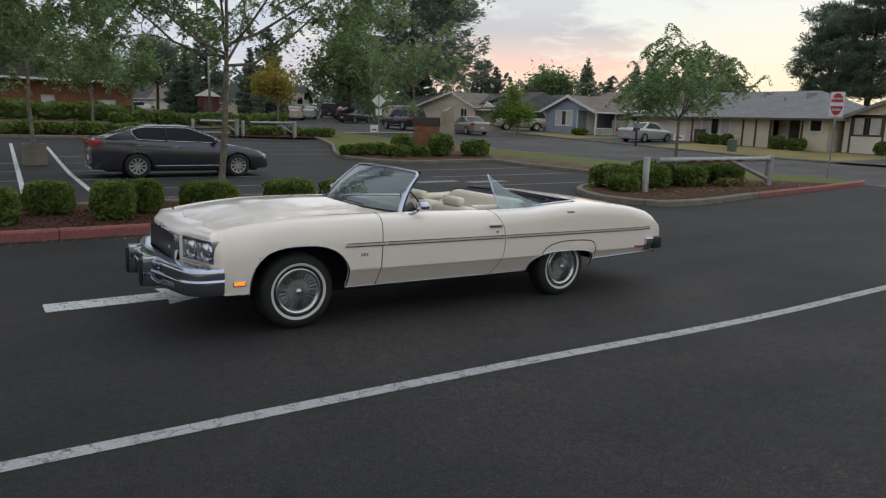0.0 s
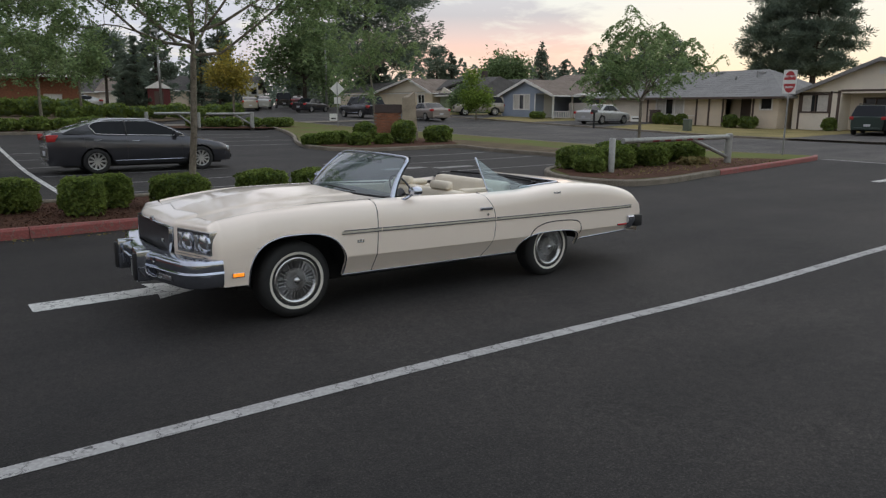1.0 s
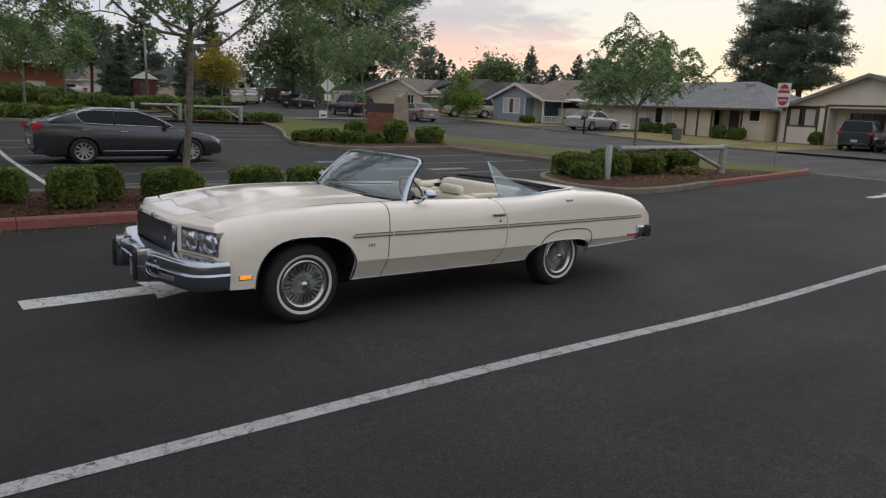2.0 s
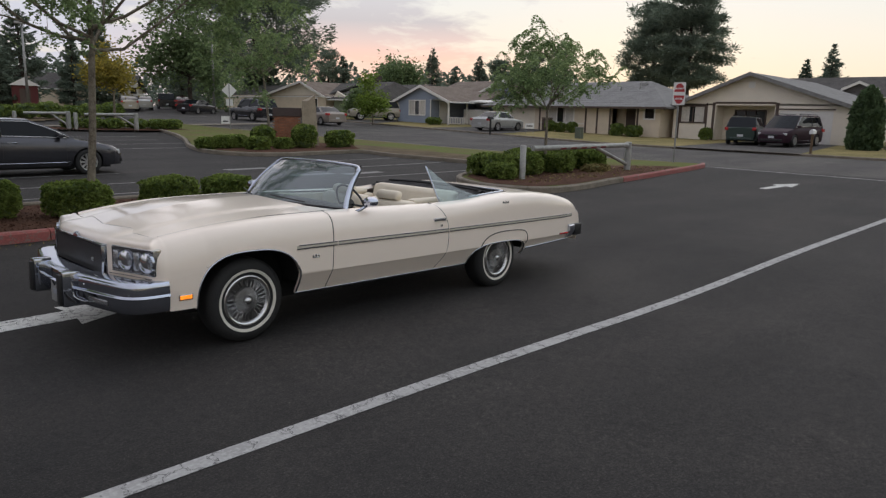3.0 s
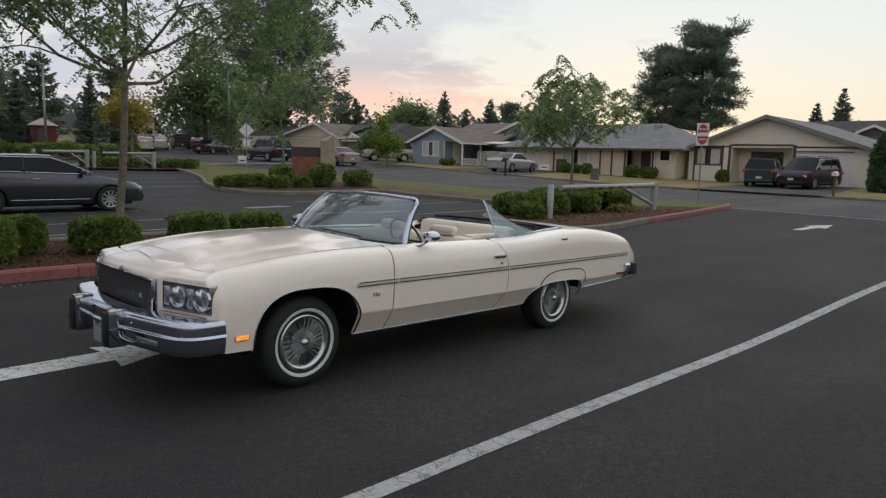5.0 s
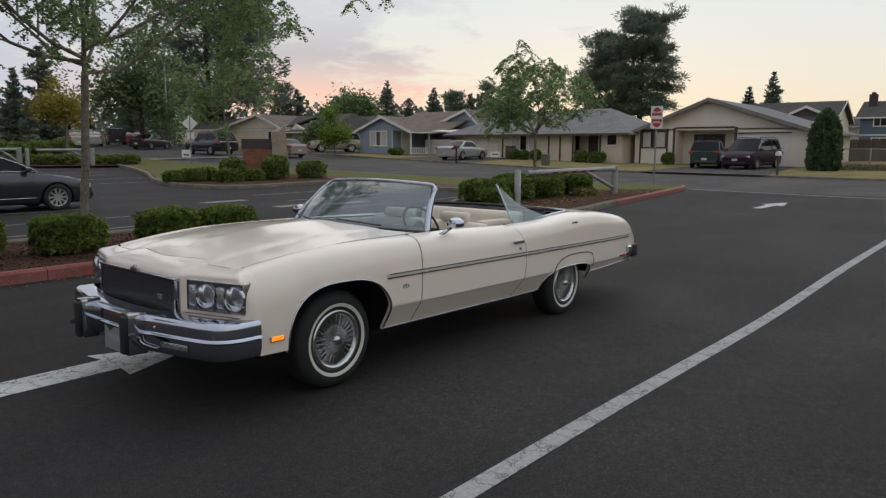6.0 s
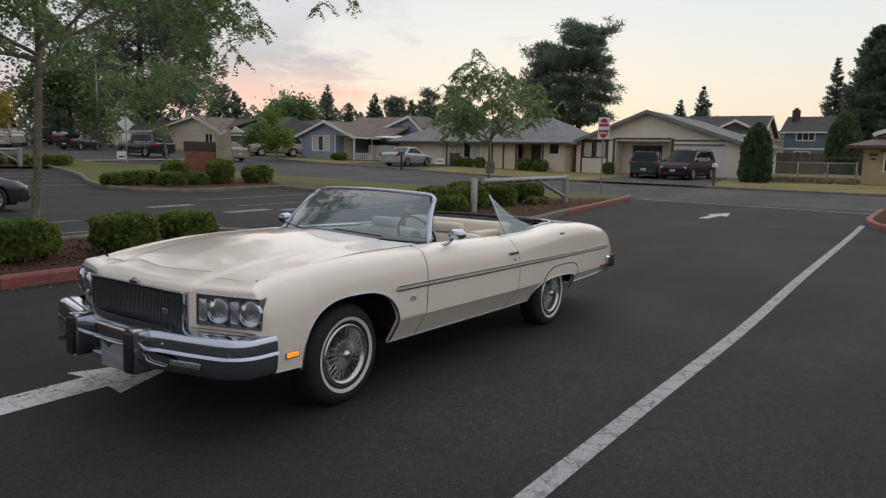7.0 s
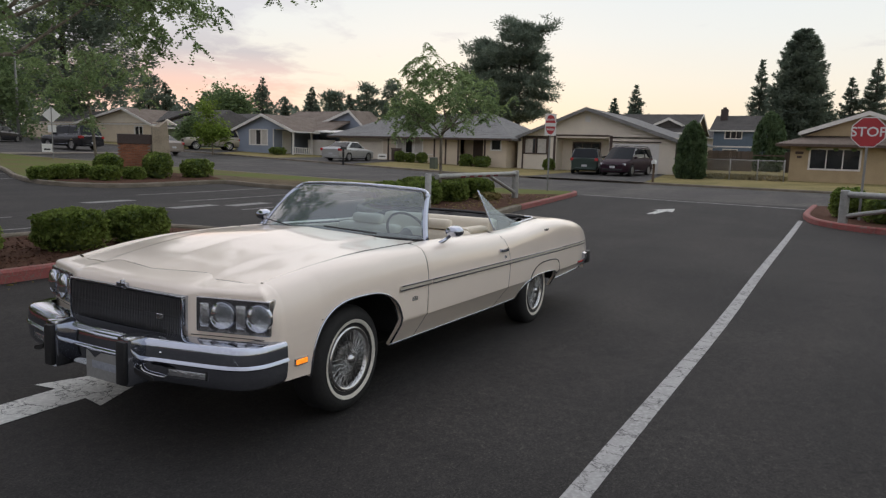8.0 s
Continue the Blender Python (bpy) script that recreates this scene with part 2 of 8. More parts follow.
BRICK_RED = material("red_brick", (0.30, 0.120, 0.066), rough=0.88, var=0.35, scale=7, fine=50, bump=0.5, obrand=0.25)
MORTAR = material("mortar", (0.24, 0.20, 0.17), rough=0.95, var=0.2, bump=0.4)
STONE = material("rough_cast_stone", (0.36, 0.30, 0.22), rough=0.9, tint=(0.22, 0.18, 0.13), scale=2.0, fine=30, var=0.3, bump=0.9)
DIRT = material("bare_dry_soil", (0.15, 0.115, 0.075), rough=0.95, tint=(0.08, 0.062, 0.04), scale=1.1, fine=24, var=0.4, bump=0.8, spec=0.06)
GATE_RED = material("dull_red_reflective_tape", (0.20, 0.03, 0.035), rough=0.5, var=0.2, bump=0.05)
BARK = material("grey_bark", (0.23, 0.20, 0.155), rough=0.95, tint=(0.085, 0.068, 0.050), scale=9, fine=50, var=0.35, bump=0.9)
BARK_DARK = material("dark_conifer_bark", (0.07, 0.052, 0.04), rough=0.95, tint=(0.035, 0.028, 0.022), scale=6, fine=30, var=0.35, bump=0.9)
LEAF_LOCUST = leaf_material("locust_leaves", (0.125, 0.195, 0.085), (0.245, 0.325, 0.145))
LEAF_BUSH = leaf_material("boxwood_leaves", (0.075, 0.12, 0.026), (0.22, 0.285, 0.07))
LEAF_YELLOW = leaf_material("yellowing_leaves", (0.15, 0.16, 0.04), (0.38, 0.29, 0.055))
LEAF_LIME = leaf_material("fresh_green_leaves", (0.10, 0.16, 0.025), (0.20, 0.28, 0.05))
LEAF_DARK = leaf_material("dark_broadleaf", (0.10, 0.155, 0.075), (0.19, 0.26, 0.115))
NEEDLE = leaf_material("conifer_needles", (0.10, 0.14, 0.11), (0.19, 0.235, 0.175), island=0.15)
CEDAR = leaf_material("arborvitae_foliage", (0.055, 0.095, 0.05), (0.11, 0.165, 0.075))
CAR_CREAM = material("ivory_car_paint", (0.85, 0.742, 0.638), rough=0.30, var=0.03, scale=1.5, fine=400, bump=0.0, coat=0.9)
CAR_CREAM.node_tree.nodes["Principled BSDF"].inputs["Coat Roughness"].default_value = 0.07
CHROME = material("chrome", (0.50, 0.53, 0.60), rough=0.07, metal=1.0, var=0.06, bump=0.0)
DISH_GREY = material("dull_wheel_dish", (0.17, 0.165, 0.16), rough=0.42, metal=0.8, var=0.15, bump=0.0)
CHROME_DULL = material("wire_wheel_chrome", (0.62, 0.62, 0.62), rough=0.22, metal=1.0, var=0.12, bump=0.0)
RUBBER = material("tyre_rubber", (0.016, 0.016, 0.016), rough=0.75, var=0.3, scale=8, bump=0.25)
WHITEWALL = material("whitewall_rubber", (0.66, 0.63, 0.56), rough=0.6, var=0.1, scale=9, bump=0.05)
BLACK = material("black_trim", (0.012, 0.012, 0.013), rough=0.5, var=0.3, bump=0.1)
UNDER = material("dark_underbody", (0.010, 0.010, 0.010), rough=0.9, var=0.3, bump=0.3)
VINYL = material("ivory_vinyl_upholstery", (0.74, 0.66, 0.53), rough=0.5, var=0.1, scale=4, fine=120, bump=0.15)
BOOT = material("black_folded_top_fabric", (0.020, 0.020, 0.022), rough=0.85, var=0.4, scale=6, bump=0.5)
DASH = material("dark_dashboard", (0.045, 0.045, 0.05), rough=0.55, var=0.25, bump=0.15)
AMBER = material("amber_lens", (0.90, 0.25, 0.02), rough=0.2, var=0.35, scale=30, bump=0.0, emit=0.7)
RED_LENS = material("red_lens", (0.45, 0.03, 0.03), rough=0.18, var=0.1, scale=30, bump=0.0)
LAMP_GLASS = material("silvered_lamp_glass", (0.74, 0.76, 0.78), rough=0.14, metal=0.9, var=0.25, scale=22, fine=90, bump=0.25, spec=0.8)
LAMP_RECESS = material("lamp_recess_grey", (0.20, 0.20, 0.21), rough=0.22, metal=0.8, var=0.3, scale=14, bump=0)
STRIPE = material("beige_side_moulding", (0.50, 0.46, 0.38), rough=0.4, var=0.08, bump=0.0)


def glass_material(name, tint, rough=0.02, ior=1.9, film=0.0):
    m = bpy.data.materials.new(name)
    m.use_nodes = True
    n, l = m.node_tree.nodes, m.node_tree.links
    n.clear()
    tr = n.new("ShaderNodeBsdfTransparent")
    tr.inputs[0].default_value = (*tint, 1)
    gl = n.new("ShaderNodeBsdfGlossy")
    gl.inputs["Roughness"].default_value = rough
    fr = n.new("ShaderNodeFresnel")
    fr.inputs["IOR"].default_value = ior
    mx = n.new("ShaderNodeMixShader")
    l.new(fr.outputs[0], mx.inputs[0])
    l.new(tr.outputs[0], mx.inputs[1])
    l.new(gl.outputs[0], mx.inputs[2])
    out = n.new("ShaderNodeOutputMaterial")
    # pale film: some dust, and sky reflection put in as flat colour
    dust_sheen = n.new("ShaderNodeBsdfDiffuse")
    dust_sheen.inputs[0].default_value = (0.62, 0.72, 0.74, 1)
    mf = n.new("ShaderNodeMixShader")
    mf.inputs[0].default_value = film
    l.new(mx.outputs[0], mf.inputs[1])
    l.new(dust_sheen.outputs[0], mf.inputs[2])
    l.new(mf.outputs[0], out.inputs[0])
    return m


GLASS = glass_material("tinted_windscreen_glass", (0.36, 0.50, 0.53), 0.015, 2.3, 0.07)
QUARTER_GLASS = glass_material("tinted_quarter_glass", (0.50, 0.68, 0.70), 0.05, 2.2, 0.20)
LAMP_COVER = glass_material("clear_lamp_cover", (0.88, 0.90, 0.92), 0.02, 1.5, 0.02)
GLASS_DARK = material("dark_window_glass", (0.010, 0.012, 0.015), rough=0.05, var=0.2, bump=0.0, spec=0.18)
HOUSE_GLASS = material("house_window_glass", (0.022, 0.024, 0.026), rough=0.06, var=0.5, scale=2, bump=0.0, spec=0.5)


# ---- mesh helpers ----
def part(name, bm, mat, parent=None, label="", smooth=False):
    me = bpy.data.meshes.new(name)
    if isinstance(bm, tuple):
        me.from_pydata(bm[0], [], bm[1])
    else:
        bm.to_mesh(me)
        bm.free()
    me.materials.append(mat)
    if smooth:
        me.polygons.foreach_set("use_smooth", [True] * len(me.polygons))
        if smooth is not True:
            me.set_sharp_from_angle(angle=radians(smooth))
    ob = new(name, me)
    ob.parent = parent
    if label:
        ob["label"] = label
    return ob


def thing(name, label, category, m=None, group="", kind=""):
    ob = new(name)
    ob.empty_display_size = 0.2
    if m is not None:
        ob.matrix_basis = m
    return tagged(ob, label, category, group, kind)


def box(bm, x0, x1, y0, y1, z0, z1, bevel=0.0):
    r = bmesh.ops.create_cube(bm, size=1.0, matrix=Matrix.LocRotScale(((x0 + x1) / 2, (y0 + y1) / 2, (z0 + z1) / 2), None, (abs(x1 - x0), abs(y1 - y0), abs(z1 - z0))))
    if bevel:
        es = {e for v in r["verts"] for e in v.link_edges}
        bmesh.ops.bevel(bm, geom=list(es), offset=bevel, segments=2, affect="EDGES", profile=0.6)
    return bm


def boxes(*specs, bevel=0.0):
    bm = bmesh.new()
    for s in specs:
        box(bm, *s, bevel=bevel)
    return bm


def tube(bm, pts, radii, n=10, cap=True):
    """A round tube through the points, with a radius at each."""
    pts = [Vector(p) for p in pts]
    if not hasattr(radii, "__len__"):
        radii = [radii] * len(pts)
    rings = []
    side = None
    for i, p in enumerate(pts):
        d = (pts[min(i + 1, len(pts) - 1)] - pts[max(i - 1, 0)]).normalized()
        if side is None or abs(side.dot(d)) > 0.95:
            side = d.orthogonal().normalized()
        side = (side - d * side.dot(d)).normalized()
        up = d.cross(side)
        rings.append([bm.verts.new(p + (side * math.cos(a) + up * math.sin(a)) * radii[i]) for a in [2 * math.pi * k / n for k in range(n)]])
    for a, b in zip(rings, rings[1:]):
        for k in range(n):
            bm.faces.new((a[k], a[(k + 1) % n], b[(k + 1) % n], b[k]))
    if cap:
        bm.faces.new(rings[0][::-1])
        bm.faces.new(rings[-1])
    return bm


def loft(bm, rows, closed=False, flip=False):
    """A skin over rows of points, all of one length."""
    vs = [[bm.verts.new(p) for p in row] for row in rows]
    for a, b in zip(vs, vs[1:]):
        m = len(a)
        for k in range(m if closed else m - 1):
            q = (a[k], a[(k + 1) % m], b[(k + 1) % m], b[k])
            if len({v.co.to_tuple(5) for v in q}) >= 3:
                bm.faces.new(q[::-1] if flip else q)
    return vs


def prism(bm, poly, a0, a1, axis="y"):
    """A solid from a flat outline, drawn out along an axis."""
    def at(p, a):
        return {"x": (a, p[0], p[1]), "y": (p[0], a, p[1]), "z": (p[0], p[1], a)}[axis]
    lo = [bm.verts.new(at(p, a0)) for p in poly]
    hi = [bm.verts.new(at(p, a1)) for p in poly]
    bm.faces.new(lo)
    bm.faces.new(hi[::-1])
    n = len(poly)
    for k in range(n):
        bm.faces.new((lo[k], hi[k], hi[(k + 1) % n], lo[(k + 1) % n]))
    bmesh.ops.recalc_face_normals(bm, faces=bm.faces[:])
    return bm


def disc(bm, c, axis, r0, r1, n=32):
    """A flat ring about an axis ('x' or 'y')."""
    rows = []
    for r in (r0, r1):
        rows.append([(c[0] + (0 if axis == "x" else r * math.cos(a)), c[1] + (r * math.cos(a) if axis == "x" else 0), c[2] + r * math.sin(a)) for a in [2 * math.pi * k / n for k in range(n)]])
    loft(bm, rows, closed=True)
    return bm


def lathe_y(bm, profile, n=40, c=(0, 0, 0)):
    """Turns a profile of (y, radius) about the y axis through c."""
    rows = [[(c[0] + r * math.cos(a), c[1] + y, c[2] + r * math.sin(a)) for a in [2 * math.pi * k / n for k in range(n)]] for y, r in profile]
    loft(bm, rows, closed=True)
    return bm


def softplus(v):
    return 0.5 * (v + math.sqrt(v * v + 4.0))


def G(x, y):
    """Height of the ground: a shallow dip under the convertible's tail, a slow rise towards the street and the far lot."""
    dip = -0.072 * math.exp(-((x - 4.2) / 2.5) ** 2 - ((y - 0.7) / 4.5) ** 2)
    sx, sy = min(softplus(x - 14.0), 60.0), min(softplus(y - 17.0), 60.0)
    return dip + 0.014 * (sx - 0.06) + 0.025 * (sy - 0.05)


def pave(name, outline, lift, mat, step=2.0, thick=0.0):
    """A sheet over a flat outline that follows the ground."""
    bm = bmesh.new()
    vs = [bm.verts.new((x, y, 0)) for x, y in outline]
    f = bm.faces.new(vs)
    if f.normal.z < 0:
        f.normal_flip()
    xs = [p[0] for p in outline]
    ys = [p[1] for p in outline]
    for axis, lo, hi in ((0, min(xs), max(xs)), (1, min(ys), max(ys))):
        k = math.ceil(lo / step) * step
        while k < hi:
            co, no = ((k, 0, 0), (1, 0, 0)) if axis == 0 else ((0, k, 0), (0, 1, 0))
            bmesh.ops.bisect_plane(bm, geom=bm.verts[:] + bm.edges[:] + bm.faces[:], plane_co=co, plane_no=no)
            k += step
    for v in bm.verts:
        v.co.z = G(v.co.x, v.co.y) + lift
    return part(name, bm, mat)


def band(points, width):
    """The outline of a line of a width along a polyline."""
    left, right = [], []
    pts = [Vector(p) for p in points]
    for i, p in enumerate(pts):
        d = (pts[min(i + 1, len(pts) - 1)] - pts[max(i - 1, 0)]).normalized()
        nrm = Vector((-d.y, d.x)) * width / 2
        left.append(tuple(p + nrm))
        right.append(tuple(p - nrm))
    return left + right[::-1]


def smooth_line(points, n=6, closed=False):
    """A round curve through the points."""
    pts = [Vector(p) for p in points]
    m = len(pts)
    out = []
    for i in range(m if closed else m - 1):
        p0, p1, p2, p3 = (pts[(i - 1) % m] if closed or i else pts[0]), pts[i], pts[(i + 1) % m], (pts[(i + 2) % m] if closed or i + 2 < m else pts[-1])
        for k in range(n):
            t = k / n
            out.append(tuple(0.5 * ((2 * p1) + (p2 - p0) * t + (2 * p0 - 5 * p1 + 4 * p2 - p3) * t * t + (3 * p1 - p0 - 3 * p2 + p3) * t ** 3)))
    if not closed:
        out.append(tuple(pts[-1]))
    return out


def kerb(name, line, mat, label, width=0.16, height=0.15, seg=1.6):
    """A kerb of cast pieces with rounded tops along a line; each piece is a part."""
    holder = tagged(thing(name, label, "kerb", kind="structure"), group="lot kerbs")
    dense = []
    for a, b in zip(line, line[1:]):
        a, b = Vector(a), Vector(b)
        k = max(1, int((b - a).length / 0.4))
        dense += [a + (b - a) * (i / k) for i in range(k)]
    dense.append(Vector(line[-1]))
    prof = [(-width / 2, -0.12), (-width / 2, height - 0.03), (-width / 2 + 0.03, height), (width / 2 - 0.03, height), (width / 2, height - 0.03), (width / 2, -0.12)]
    run, start = 0.0, 0
    i = 1
    while i < len(dense):
        run += (dense[i] - dense[i - 1]).length
        if run >= seg or i == len(dense) - 1:
            piece = dense[start:i + 1]
            bm = bmesh.new()
            rows = []
            for j, p in enumerate(piece):
                a = dense[max(start + j - 1, 0)]
                b = dense[min(start + j + 1, len(dense) - 1)]
                d = (b - a).normalized()
                q = p.copy()
                if j == 0:
                    q += d * 0.005
                elif j == len(piece) - 1:
                    q -= d * 0.005
                nx = Vector((d.y, -d.x))
                z = G(p.x, p.y)
                rows.append([(q.x + nx.x * u, q.y + nx.y * u, z + w) for u, w in prof])
            vs = loft(bm, rows)
            bm.faces.new(vs[0][::-1])
            bm.faces.new(vs[-1])
            bmesh.ops.recalc_face_normals(bm, faces=bm.faces[:])
            part("kerb_piece", bm, mat, holder)
            start, run = i, 0.0
        i += 1
    return holder


# ---- ground ----
def ground_sheet():
    xs = [-400, -150, -60, -30, -20, -14] + [x * 1.0 for x in range(-10, 30)] + [32, 36, 40, 45, 50, 56, 62, 70, 80, 100, 140, 220, 400, 900]
    ys = [-400, -150, -60, -30, -20, -14] + [y * 1.0 for y in range(-10, 36)] + [38, 42, 46, 50, 55, 60, 66, 72, 80, 100, 140, 220, 400, 900]
    verts = [(x, y, G(x, y)) for y in ys for x in xs]
    w = len(xs)
    faces = [(j * w + i, j * w + i + 1, (j + 1) * w + i + 1, (j + 1) * w + i) for j in range(len(ys) - 1) for i in range(w - 1)]
    ob = part("ground", (verts, faces), ASPHALT, smooth=True)
    return tagged(ob, "dark worn asphalt of an open parking lot", "ground", kind="structure")


ground_sheet()


def marking(name, outline, mat, label, lift=0.004):
    ob = pave(name, outline, lift, mat, step=1.0)
    return tagged(ob, label, "road marking", kind="structure", group="painted markings")


marking("edge_line", band([(-9.0, -1.36), (0.0, -1.545), (9.0, -1.735), (17.6, -1.915)], 0.125), PAINT_FRESH, "long cracked white line painted on the lot asphalt")
marking("stop_line", band([(22.9, 6.1), (21.9, -1.9)], 0.14), PAINT_FRESH, "thin white line across the lot exit")


def arrow(name, x, y, shaft, mat):
    w = 0.155
    out = [(x, y + w), (x, y - w), (x + shaft, y - w), (x + shaft - 0.03, y - 0.35), (x + shaft + 0.82, y), (x + shaft - 0.03, y + 0.34), (x + shaft, y + w)]
    return marking(name, out, mat, "flaking white direction arrow painted on asphalt")


arrow("lane_arrow", -1.80, 1.70, 1.06, PAINT_W)
marking("lane_arrow", [(16.7, 1.98), (16.7, 1.76), (17.9, 1.66), (17.7, 1.44), (19.0, 1.62), (18.1, 2.12), (17.95, 1.92)], PAINT_W, "flaking white turn arrow painted on asphalt")

for yy, x0, x1 in ((10.35, 0.0, 4.9), (12.4, 0.0, 4.9), (15.0, 0.0, 5.0), (17.75, 0.0, 5.0), (20.4, 0.2, 5.0), (23.0, 0.3, 5.2), (10.55, 9.6, 15.8), (13.55, 10.2, 17.0), (16.2, 10.8, 16.6), (12.4, -6.2, -1.5), (15.0, -6.2, -1.4), (17.75, -6.2, -1.3), (20.4, -6.2, -1.2), (28.9, 8.6, 12.4), (31.4, 9.0, 13.0), (26.4, 8.6, 13.6), (23.9, 8.4, 12.6)):
    marking("stall_line", band([(x0, yy), (x1, yy)], 0.10), PAINT_THIN, "thin worn white parking stall line")
marking("stall_line", band([(-0.1, 10.3), (0.0, 17.0), (0.3, 28.0)], 0.12), PAINT_W, "worn white line bordering a painted island")
marking("stall_line", band([(-1.45, 10.3), (-1.25, 17.0), (-0.9, 30.0)], 0.12), PAINT_W, "worn white line bordering a painted island")
for ax, ay in ((8.6, 12.0), (10.2, 11.6), (8.0, 14.6)):
    marking("stall_symbol", band([(ax, ay), (ax + 1.5, ay + 0.1)], 0.42), PAINT_THIN, "faded white painted patch in a stall")

# street, verges and lawns
street = pave("street", [(22.6, -60), (22.9, -3), (22.9, 5.5), (22.4, 10), (22.2, 15), (21.9, 20), (21.4, 25), (20.4, 32), (19.9, 38), (20.2, 46), (29, 100), (45, 180), (60, 180), (46, 100), (37, 46), (35, 25), (33.6, 10), (32.2, -3), (31, -60)], 0.004, ROAD, 4.0)
tagged(street, "grey asphalt residential street with a low crown", "street", kind="structure")
verge = pave("grass_verge", [(22.8, 6.3), (21.8, 5.95), (18, 5.6), (14.4, 5.3), (12.5, 5.0), (11.0, 5.2), (10.65, 6.6), (11.6, 8.2), (13.3, 9.2), (16.3, 10.4), (16.75, 12.5), (16.8, 16.5), (17.0, 18.6), (16.4, 19.0), (14.8, 19.0), (12.1, 19.1), (11.0, 20.9), (11.7, 24), (13.5, 28), (15.1, 33), (16.3, 39), (17.1, 46), (20.1, 46), (19.8, 38), (20.3, 32), (21.3, 25), (21.8, 20), (22.1, 15), (22.3, 10)], 0.12, GRASS, 1.5)
tagged(verge, "mown green grass strip beside the street", "grass", kind="structure")
bed = pave("island_bed", [(20.5, 5.95), (18, 5.7), (14.4, 5.4), (12.5, 5.1), (11.1, 5.3), (10.75, 6.6), (11.7, 8.1), (13.3, 9.1), (16.0, 10.0), (17.6, 8.6), (19.6, 7.2)], 0.135, MULCH, 1.5)
tagged(bed, "dark bark mulch bed inside the kerbed island", "planting bed", kind="structure")
bed = pave("sign_bed", [(17.2, 19.3), (14.8, 19.15), (12.2, 19.25), (11.2, 20.9), (12.2, 23.8), (15.2, 26.0), (17.6, 24.4), (18.4, 21.4)], 0.135, MULCH, 1.5)
tagged(bed, "dark bark mulch bed round the brick sign", "planting bed", kind="structure")
bed = pave("dry_verge", [(16.95, 10.8), (17.0, 16.5), (17.2, 19.2), (18.2, 21.6), (19.0, 21.0), (19.2, 16.5), (18.9, 13.9), (18.6, 10.4)], 0.13, DIRT, 1.5)
tagged(bed, "worn dry edge of the grass strip", "grass", kind="structure")
bed = pave("planter_bed", [(-16, 5.72), (4.4, 5.72), (5.2, 6.2), (5.5, 7.2), (5.2, 8.2), (4.4, 8.65), (-16, 8.65)], 0.10, MULCH, 1.5)
tagged(bed, "brown bark mulch in the long kerbed planter", "planting bed", kind="structure")
bed = pave("exit_bed", [(22.3, -2.25), (19.6, -2.1), (18.3, -2.12), (16.9, -2.4), (15.95, -3.05), (15.5, -3.8), (15.1, -6.0), (15.0, -14), (22.4, -14)], 0.12, MULCH, 1.5)
tagged(bed, "bark mulch bed inside the kerbed exit island", "planting bed", kind="structure")
lawn = pave("far_lawn", [(32.3, -3), (33.7, 10), (35.1, 25), (37.1, 46), (46.2, 100), (95, 100), (95, -60), (31.1, -60)], 0.10, DRYGRASS, 4.0)
tagged(lawn, "sun-dried yellow front lawns along the street", "lawn", kind="structure")
for name, out in (("driveway", [(32.9, 5.8), (33.5, 12.6), (45, 12.8), (45, 7.2)]), ("driveway", [(35.2, 26.0), (35.9, 33.5), (44, 33.4), (44, 27.6)]), ("driveway", [(36.6, 40.5), (37.2, 47.0), (48, 46.5), (46, 44.5)])):
    tagged(pave(name, out, 0.115, ROAD, 3.0), "grey asphalt driveway between the lawns", "driveway", kind="structure")
strip = pave("back_verge", [(-30, 33.6), (6.3, 34.2), (7.2, 35.0), (6.6, 37.0), (-30, 36.6)], 0.11, MULCH, 3.0)
tagged(strip, "mulched strip under a low hedge", "planting bed", kind="structure")
walkway = pave("pavement", [(-30, 37.6), (30, 41.5), (30, 43.2), (-30, 39.4)], 0.05, CONCRETE, 3.0)
tagged(walkway, "pale concrete footpath along the back of the lot", "pavement", kind="structure")
back_lawn = pave("back_lawn", [(-60, 44), (12, 46), (24, 60), (30, 100), (-60, 100)], 0.08, DIRT, 5.0)
tagged(back_lawn, "shaded bare ground before the brick building", "yard", kind="structure")
gate_bed = pave("gate_bed", [(9.8, 36.3), (14.6, 34.6), (17.2, 34.8), (16.8, 36.6), (10.2, 38.4)], 0.12, MULCH, 3.0)
tagged(gate_bed, "kerbed bed with low shrubs beneath a gate", "planting bed", kind="structure")

kerb("kerb", [(-16, 5.65), (4.4, 5.65)], RED_KERB, "faded red painted concrete kerb along the planter")
kerb("kerb", smooth_line([(4.41, 5.65), (5.25, 6.1), (5.58, 7.2), (5.25, 8.3), (4.4, 8.72)], 5) + [(-16, 8.72)], CONCRETE, "grey concrete kerb round the planter's end")
kerb("kerb", smooth_line([(13.3, 9.25), (11.6, 8.3), (10.58, 6.6), (10.95, 5.1), (12.5, 4.93), (14.4, 5.22), (15.2, 5.28)], 5), CONCRETE, "weathered tan concrete kerb round the gate island")
kerb("kerb", smooth_line([(15.22, 5.28), (18, 5.52), (21.8, 5.88), (22.8, 6.15)], 5), RED_KERB, "faded red painted kerb along the exit")
kerb("kerb", smooth_line([(13.3, 9.27), (16.3, 10.45), (16.7, 12.5), (16.72, 16.5), (16.9, 18.5), (16.3, 18.93), (14.8, 18.93), (12.1, 19.03), (10.92, 20.9), (11.6, 24), (13.4, 28.1), (15.0, 33), (16.2, 39), (17.0, 46)], 5), CONCRETE, "weathered concrete kerb along the grass verge", seg=2.4)
